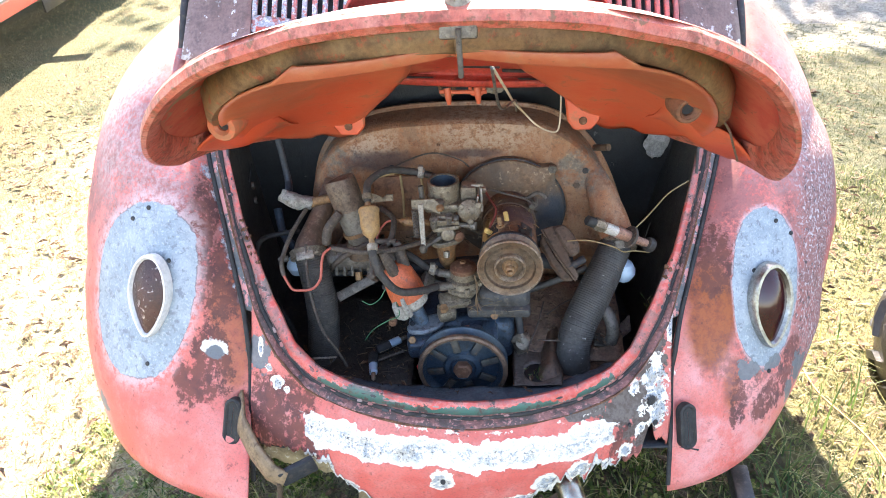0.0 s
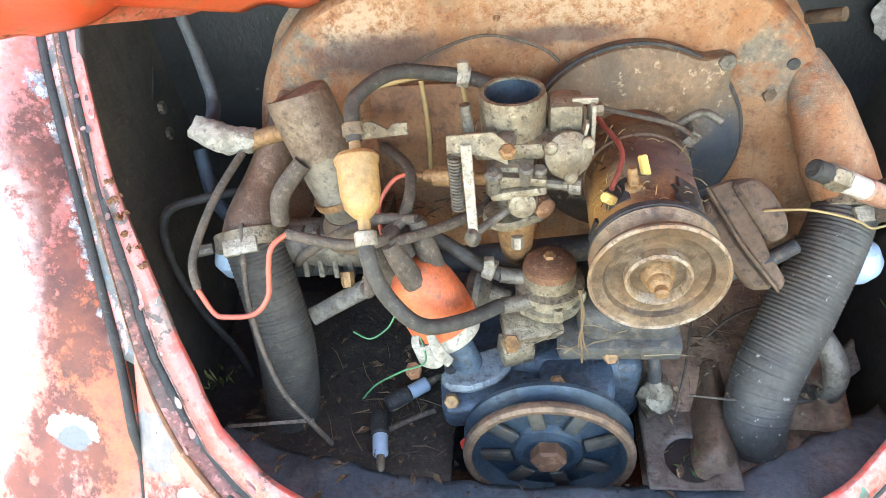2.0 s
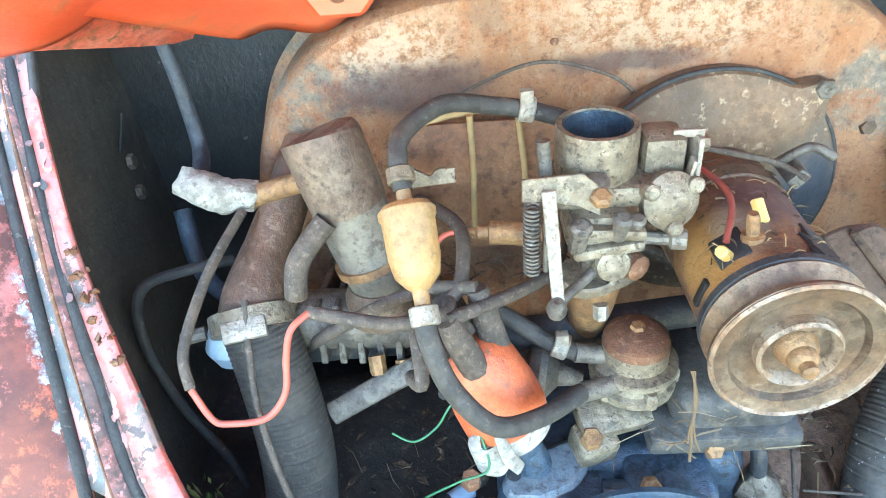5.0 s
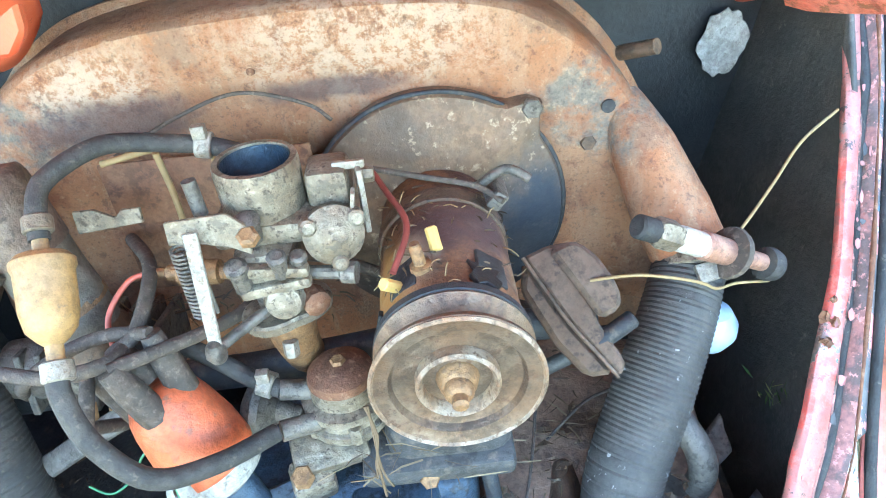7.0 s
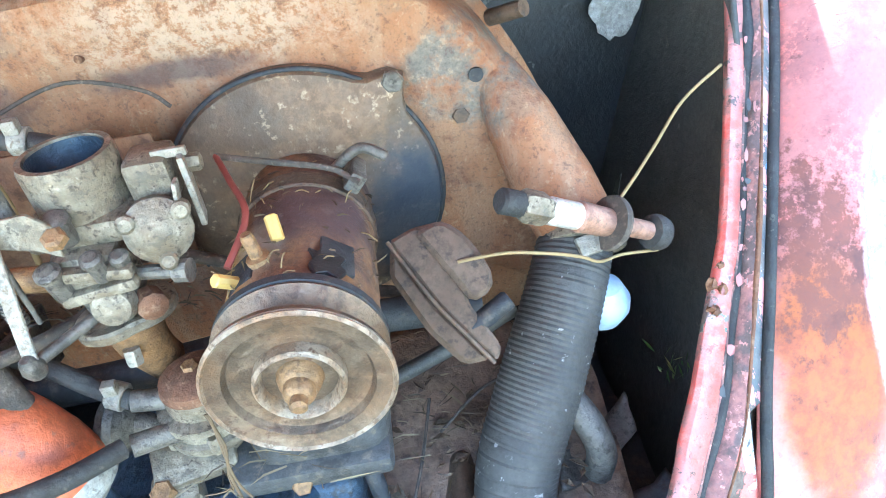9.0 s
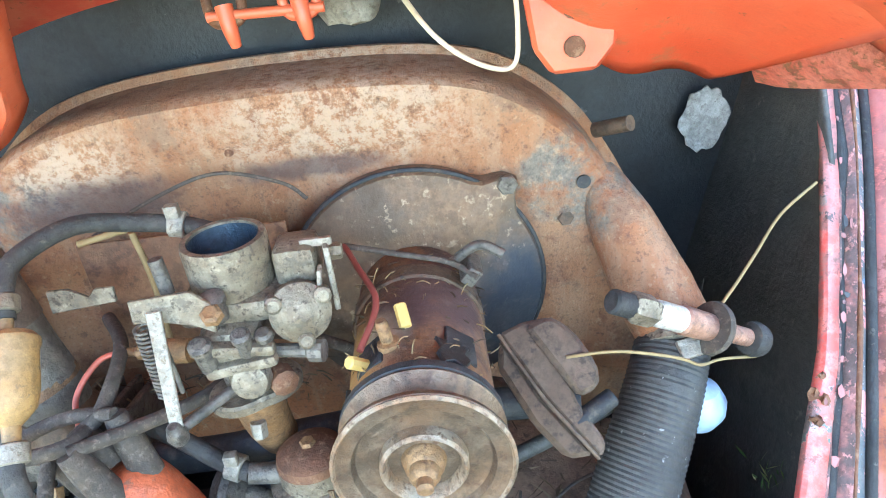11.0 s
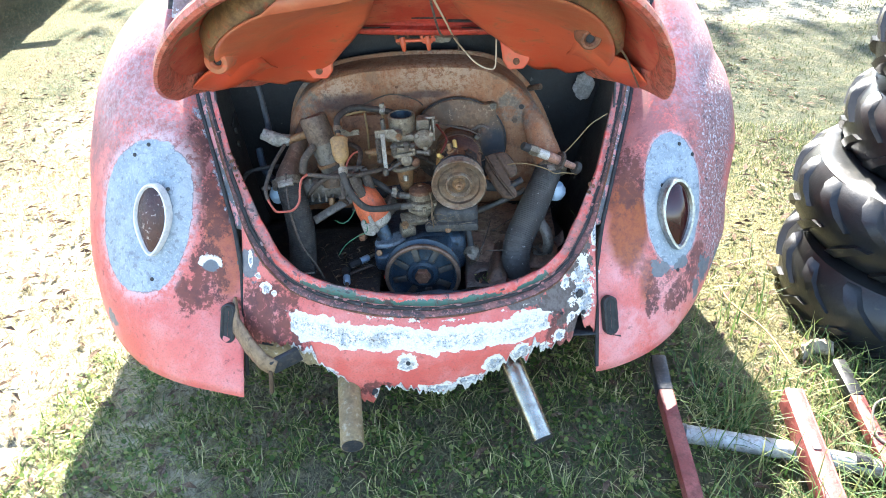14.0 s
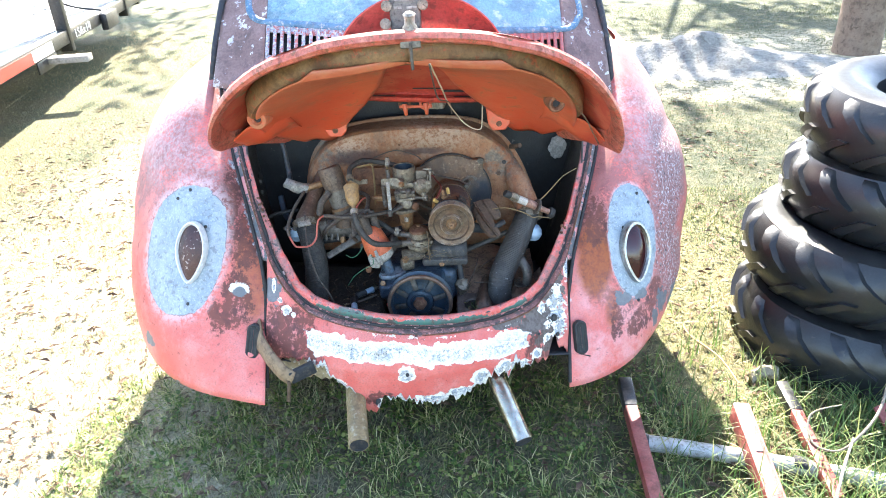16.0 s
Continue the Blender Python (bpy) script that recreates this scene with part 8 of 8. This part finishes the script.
def trailer_box(a0, a1, c0, c1, z0, z1, bevel=0.006):
    m = Matrix.Translation(on_trailer((a0 + a1) / 2, (c0 + c1) / 2, (z0 + z1) / 2)) @ tw.to_track_quat("Y", "Z").to_matrix().to_4x4()
    return Geo().box((abs(c1 - c0), abs(a1 - a0), abs(z1 - z0)), m, bevel)


part("side_rail", trailer_box(-1.2, 4.05, -0.012, 0.05, -0.070, 0.012), BLACK_PAINT, trailer, "black steel side rail")
part("side_rail", trailer_box(-1.2, 4.05, 1.90, 1.96, -0.070, 0.012), BLACK_PAINT, trailer)
part("end_rail", trailer_box(4.10, 4.16, 0.05, 1.9, -0.12, 0.10), BLACK_PAINT, trailer)
for i in range(9):
    part("plank", trailer_box(-1.18, 4.09, 0.056 + 0.204 * i, 0.252 + 0.204 * i, -0.03, 0.012 + 0.003 * (i % 3)), PALE_WOOD, trailer)
along_a = 1.95
for a0, a1, mt in ((-0.2, 1.31, REFLECT_RED), (1.31, 1.64, REFLECT_WHITE)):
    part("reflective_tape", trailer_box(a0, a1, -0.016, -0.0125, -0.062, -0.002, 0), mt, trailer)
for a in (1.97, 3.42):
    part("post", trailer_box(a - 0.03, a + 0.03, -0.02, 0.05, -0.12, 0.75), BLACK_PAINT, trailer, "black upright post")
words = bpy.data.curves.new("painted_size", "FONT")
words.body, words.size, words.extrude = "156x14", 0.075, 0.001
words.materials.append(REFLECT_WHITE)
mark = new("painted_size", words)
mark.matrix_world = Matrix.Translation(on_trailer(2.06, -0.0145, -0.060)) @ Matrix((tw, (0, 0, 1), tw.cross(Vector((0, 0, 1))))).transposed().to_4x4() @ Matrix.Diagonal((1.6, 1, 1, 1))
mark.parent = trailer
mark.matrix_parent_inverse = Matrix.Translation(-trailer.location)
part("gusset", trailer_box(1.36, 1.68, -0.010, 0.0, -0.14, -0.071), BLACK_PAINT, trailer, "black steel gusset")
part("stake_pocket", trailer_box(2.66, 2.96, -0.06, -0.012, -0.11, 0.0), BLACK_PAINT, trailer)
part("strap", Geo().tube([on_trailer(2.72, -0.02, 0.02), on_trailer(2.6, 0.2, 0.10), on_trailer(2.45, 0.5, 0.35)], 0.008, 6), BLACK_PAINT, trailer)
for c in (0.35, 1.55):
    m = aim(on_trailer(-0.6, c, -0.194), tn)
    part("wheel", Geo().lathe([(0.06, -0.07), (0.135, -0.08), (0.155, -0.06), (0.155, 0.06), (0.135, 0.08), (0.06, 0.07)], m, 28), TYRE, trailer)
for a in (0.2, 3.9):
    part("leg", trailer_box(a - 0.04, a + 0.04, 0.95, 1.03, -0.351, -0.06), BLACK_PAINT, trailer)
yonder = solid("timber", Geo().box((0.34, 0.09, 0.035), Matrix.Translation(on_trailer(1.56, -0.06, -0.095)) @ (-tn).to_track_quat("X", "Z").to_matrix().to_4x4(), 0.003), PALE_WOOD, "short pale timber sticking out under the trailer", "timber")
yonder.matrix_basis = FAR @ yonder.matrix_basis
yonder = solid("brick", Geo().box((0.20, 0.42, 0.10), Matrix.Translation(on_trailer(2.15, 0.82, 0.066)) @ Matrix.Rotation(0.25, 4, "Z"), 0.008), BRICK, "red brick lying on the trailer deck", "brick", "bricks on the trailer")
yonder.matrix_basis = FAR @ yonder.matrix_basis
yonder = solid("brick", Geo().box((0.20, 0.40, 0.09), Matrix.Translation(on_trailer(2.25, 0.86, 0.163)) @ Matrix.Rotation(0.15, 4, "Z"), 0.008), BRICK, "red brick lying on another brick", "brick", "bricks on the trailer")
yonder.matrix_basis = FAR @ yonder.matrix_basis
yonder = solid("wood_block", Geo().box((0.10, 0.24, 0.09), Matrix.Translation(on_trailer(1.62, 0.72, 0.06)) @ Matrix.Rotation(0.3, 4, "Z"), 0.006), WOOD, "cut block of wood on the trailer deck", "wood block")
yonder.matrix_basis = FAR @ yonder.matrix_basis
trailer.matrix_basis = FAR @ trailer.matrix_basis

# heap of pale sand
def heap(a, b):
    q, r = 2 * math.pi * a, b
    x, y = 2.25 + 1.35 * r * math.cos(q), 4.15 + 0.85 * r * math.sin(q)
    h = 0.16 * math.exp(-((x - 2.15) / 0.38) ** 2 - ((y - 4.25) / 0.30) ** 2) + 0.07 * math.exp(-((x - 1.7) / 0.6) ** 2 - ((y - 4.3) / 0.35) ** 2) + 0.05 * math.exp(-((x - 2.85) / 0.5) ** 2 - ((y - 3.9) / 0.3) ** 2)
    return (x, y, 0.014 * (1 - r) - 0.03 * r * r + h * (1 + wob((x * 2, y * 2, 0), 3, 0.35)) + wob((x, y, 1), 14, 0.02) * (1 - r))


solid("sand_heap", Geo().grid(heap, 96, 30, wrap=True), SAND, "low heap of pale grey sand on the grass", "sand heap", kind="stuff")

# tree whose trunk shows beyond the tyres; its unseen crown is added for shade
def tree(base, lean, height, r0, crown, count, seed, label):
    rr = random.Random(seed)
    t = thing("tree", base, label, "tree")
    top = Vector(base) + Vector(lean) + Vector((0, 0, height))
    trunk = Geo().tube([Vector(base) - Vector((0, 0, 0.1)), Vector(base).lerp(top, 0.35), Vector(base).lerp(top, 0.7) + Vector((0.1, 0, 0)), top], [r0, r0 * 0.85, r0 * 0.6, r0 * 0.25], 18)
    part("trunk", trunk, BARK, t, "smooth brown trunk")
    limbs = Geo()
    ends = []
    for i in range(14):
        p = Vector(base).lerp(top, rr.uniform(0.55, 0.97))
        c = Vector(crown[0]) + Vector((rr.uniform(-1, 1) * crown[1], rr.uniform(-1, 1) * crown[1], rr.uniform(-0.7, 0.8) * crown[2]))
        limbs.tube([p, p.lerp(c, 0.5) + Vector((0, 0, 0.2)), c], [r0 * 0.3, r0 * 0.18, r0 * 0.05], 7, 4)
        ends += [c, p.lerp(c, 0.6)]
    part("limbs", limbs, BARK, t)
    leaves = Geo()
    for i in range(count):
        c = rr.choice(ends) + Vector((rr.gauss(0, 0.32), rr.gauss(0, 0.32), rr.gauss(0, 0.24))) * crown[1] * 0.5
        a = Vector((rr.gauss(0, 1), rr.gauss(0, 1), rr.gauss(0, 0.6))).normalized() * rr.uniform(0.08, 0.17)
        b = a.orthogonal().normalized() * a.length * 0.5
        leaves.add([c - a, c + b, c + a, c - b], [(0, 1, 2, 3)])
    part("crown", leaves, CLOVER, t, "added sparse green crown that casts shade", smooth=False)


tree((3.42, 4.28, 0.0), (0.6, 0.9, 0), 6.8, 0.18, ((3.5, 6.5, 6.6), 1.8, 1.2), 1500, 5, "tree with a smooth brown trunk standing beyond the tyres")
# the three trees after the first are added out of view to shade the field
tree((3.0, 12.2, 0.0), (0.2, 0.2, 0), 7.0, 0.18, ((2.9, 11.8, 6.4), 3.2, 1.0), 3400, 8, "added unseen tree whose sparse crown shades the field")
tree((7.8, 13.2, 0.0), (0.2, 0.2, 0), 7.0, 0.18, ((6.9, 12.8, 6.4), 3.0, 1.0), 2600, 18, "added unseen tree whose sparse crown shades the field")
tree((-4.9, 14.7, 0.0), (0.2, 0.2, 0), 7.0, 0.18, ((-4.5, 13.8, 6.4), 2.4, 1.0), 1500, 28, "added unseen tree whose sparse crown shades the field")

# ---- grass ----
gr = np.random.RandomState(3)


def sheet_z(x, y):
    return 0.02 * noise.noise(Vector((x * 0.8, y * 0.8, 0)))


def blades(name, spots, length, width, bend, material, label, segs=1):
    v, f = [], []
    for (x, y), L, W in zip(spots, length, width):
        q, lean = gr.uniform(0, 6.283), gr.uniform(0.1, bend)
        cx, cy, dx, dy = math.cos(q), math.sin(q), -math.sin(q), math.cos(q)
        z0 = sheet_z(x, y) - 0.003
        k = len(v)
        if segs == 1:
            v += [(x - cx * W, y - cy * W, z0), (x + cx * W, y + cy * W, z0), (x + dx * L * lean, y + dy * L * lean, z0 + L * (1 - 0.4 * lean))]
            f += [(k, k + 1, k + 2)]
        else:
            for j in range(segs):
                t = j / segs
                o, h, w = L * lean * t * t, L * (t - 0.45 * lean * t * t), W * (1 - t * 0.8)
                v += [(x + dx * o - cx * w, y + dy * o - cy * w, z0 + h), (x + dx * o + cx * w, y + dy * o + cy * w, z0 + h)]
            o, h = L * lean, L * (1 - 0.45 * lean)
            v += [(x + dx * o, y + dy * o, z0 + h)]
            f += [(k + 2 * j, k + 2 * j + 1, k + 2 * j + 3, k + 2 * j + 2) for j in range(segs - 1)] + [(k + 2 * segs - 2, k + 2 * segs - 1, k + 2 * segs)]
    me = bpy.data.meshes.new(name)
    me.from_pydata(v, [], f)
    me.materials.append(material)
    return tagged(new(name, me), label, "grass", kind="stuff")


def patchy(n, x0, x1, y0, y1, keep, scale=1.6, seed=0.0):
    out = []
    while len(out) < n:
        x, y = gr.uniform(x0, x1), gr.uniform(y0, y1)
        if noise.noise(Vector((x * scale, y * scale, seed))) * 0.5 + 0.5 > gr.uniform(0, 1) * keep:
            out.append((x, y))
    return out


near = patchy(105000, -1.9, 2.0, -0.75, 1.6, 1.1, 2.2)
blades("short_grass", near, gr.uniform(0.012, 0.042, len(near)), gr.uniform(0.0010, 0.0024, len(near)), 1.5, GRASS, "short patchy lawn grass with dry blades round the car")
far = patchy(150000, -3.8, 5.2, 1.2, 7.0, 1.2, 0.9, 4.0)
blades("field_grass", far, gr.uniform(0.010, 0.030, len(far)), gr.uniform(0.0014, 0.0030, len(far)), 1.6, GRASS_FIELD, "sparse sunlit grass over the open field")
tall = [p for p in patchy(2600, 0.45, 1.5, -0.75, 0.6, 1.0, 3.0, 9.0) if not (p[0] < 0.8 and p[1] > 0.2) and not (p[0] < 0.63 and p[1] > -0.35) and not (p[0] > 0.72 and p[1] > 0.0)] + patchy(170, 0.95, 1.3, -0.12, 0.12, 1.0, 3.0, 2.0) + patchy(90, 0.76, 1.02, -0.05, 0.55, 1.0, 5.0, 2.0)
blades("long_grass", tall, gr.uniform(0.05, 0.17, len(tall)), gr.uniform(0.0014, 0.0028, len(tall)), 1.2, GRASS_LONG, "long green grass growing round the frame and tyres", 4)
under = patchy(2600, -0.95, 0.6, -0.75, 0.15, 1.0, 4.0, 6.0)
blades("tufted_grass", under, gr.uniform(0.015, 0.055, len(under)), gr.uniform(0.0008, 0.0018, len(under)), 1.4, GRASS_LONG, "tufts of green grass in the shade under the apron", 3)


def clumps(centres, each, spread):
    return [(x + gr.normal(0, spread), y + gr.normal(0, spread)) for x, y in centres for _ in range(each)]


tuft = clumps(patchy(560, -1.0, 0.75, -0.75, 0.25, 1.0, 4.0, 21.0), 17, 0.012)
blades("grass_clumps", tuft, gr.uniform(0.018, 0.060, len(tuft)), gr.uniform(0.0012, 0.0026, len(tuft)), 1.7, GRASS_TUFT, "radiating clumps of grass in the shade of the car", 3)
lush = clumps([p for p in patchy(210, 0.5, 1.45, -0.75, 0.5, 1.0, 3.0, 25.0) if not (p[0] < 0.72 and p[1] > 0.2) and not (p[0] < 0.66 and p[1] > -0.4) and not (p[0] > 0.72 and p[1] > -0.02)], 15, 0.02)
blades("lush_grass", lush, gr.uniform(0.06, 0.19, len(lush)), gr.uniform(0.0014, 0.0028, len(lush)), 1.5, GRASS_LONG, "lush green grass clumps round the fallen frame", 4)
# low weeds with round leaves, and dead leaves
v, f = [], []
for x, y in clumps(patchy(620, -1.0, 0.65, -0.75, 0.18, 1.0, 5.0, 12.0), 10, 0.016):
    r, q, z = gr.uniform(0.0025, 0.007), gr.uniform(0, 6.28), sheet_z(x, y) + gr.uniform(0.004, 0.022)
    k = len(v)
    tx, ty = gr.uniform(-0.5, 0.5, 2)
    v += [(x + r * math.cos(q + i * 1.2566), y + r * math.sin(q + i * 1.2566), z + r * (tx * math.cos(q + i * 1.2566) + ty * math.sin(q + i * 1.2566))) for i in range(5)]
    f += [(k, k + 1, k + 2, k + 3, k + 4)]
me = bpy.data.meshes.new("weeds")
me.from_pydata(v, [], f)
me.materials.append(CLOVER)
tagged(new("weeds", me), "low round leaved weeds in the shade of the car", "weeds", kind="stuff")
v, f = [], []
for x, y in patchy(4600, -2.4, 1.8, -0.75, 3.2, 1.0, 1.5, 15.0) + patchy(1300, -2.6, -0.6, -0.75, 3.5, 1.0, 2.5, 18.0):
    r, q, z = gr.uniform(0.008, 0.026), gr.uniform(0, 6.28), sheet_z(x, y) + gr.uniform(0.006, 0.02)
    k, c, s2 = len(v), math.cos(q), math.sin(q)
    t2 = gr.uniform(-0.4, 0.4)
    v += [(x - r * c, y - r * s2, z), (x + 0.35 * r * s2, y - 0.35 * r * c, z + 0.004), (x + r * c, y + r * s2, z + r * t2), (x - 0.35 * r * s2, y + 0.35 * r * c, z + 0.006)]
    f += [(k, k + 1, k + 2, k + 3)]
me = bpy.data.meshes.new("fallen_leaves")
me.from_pydata(v, [], f)
me.materials.append(LEAF)
tagged(new("fallen_leaves", me), "brown fallen leaves scattered over the grass", "leaves", kind="stuff")


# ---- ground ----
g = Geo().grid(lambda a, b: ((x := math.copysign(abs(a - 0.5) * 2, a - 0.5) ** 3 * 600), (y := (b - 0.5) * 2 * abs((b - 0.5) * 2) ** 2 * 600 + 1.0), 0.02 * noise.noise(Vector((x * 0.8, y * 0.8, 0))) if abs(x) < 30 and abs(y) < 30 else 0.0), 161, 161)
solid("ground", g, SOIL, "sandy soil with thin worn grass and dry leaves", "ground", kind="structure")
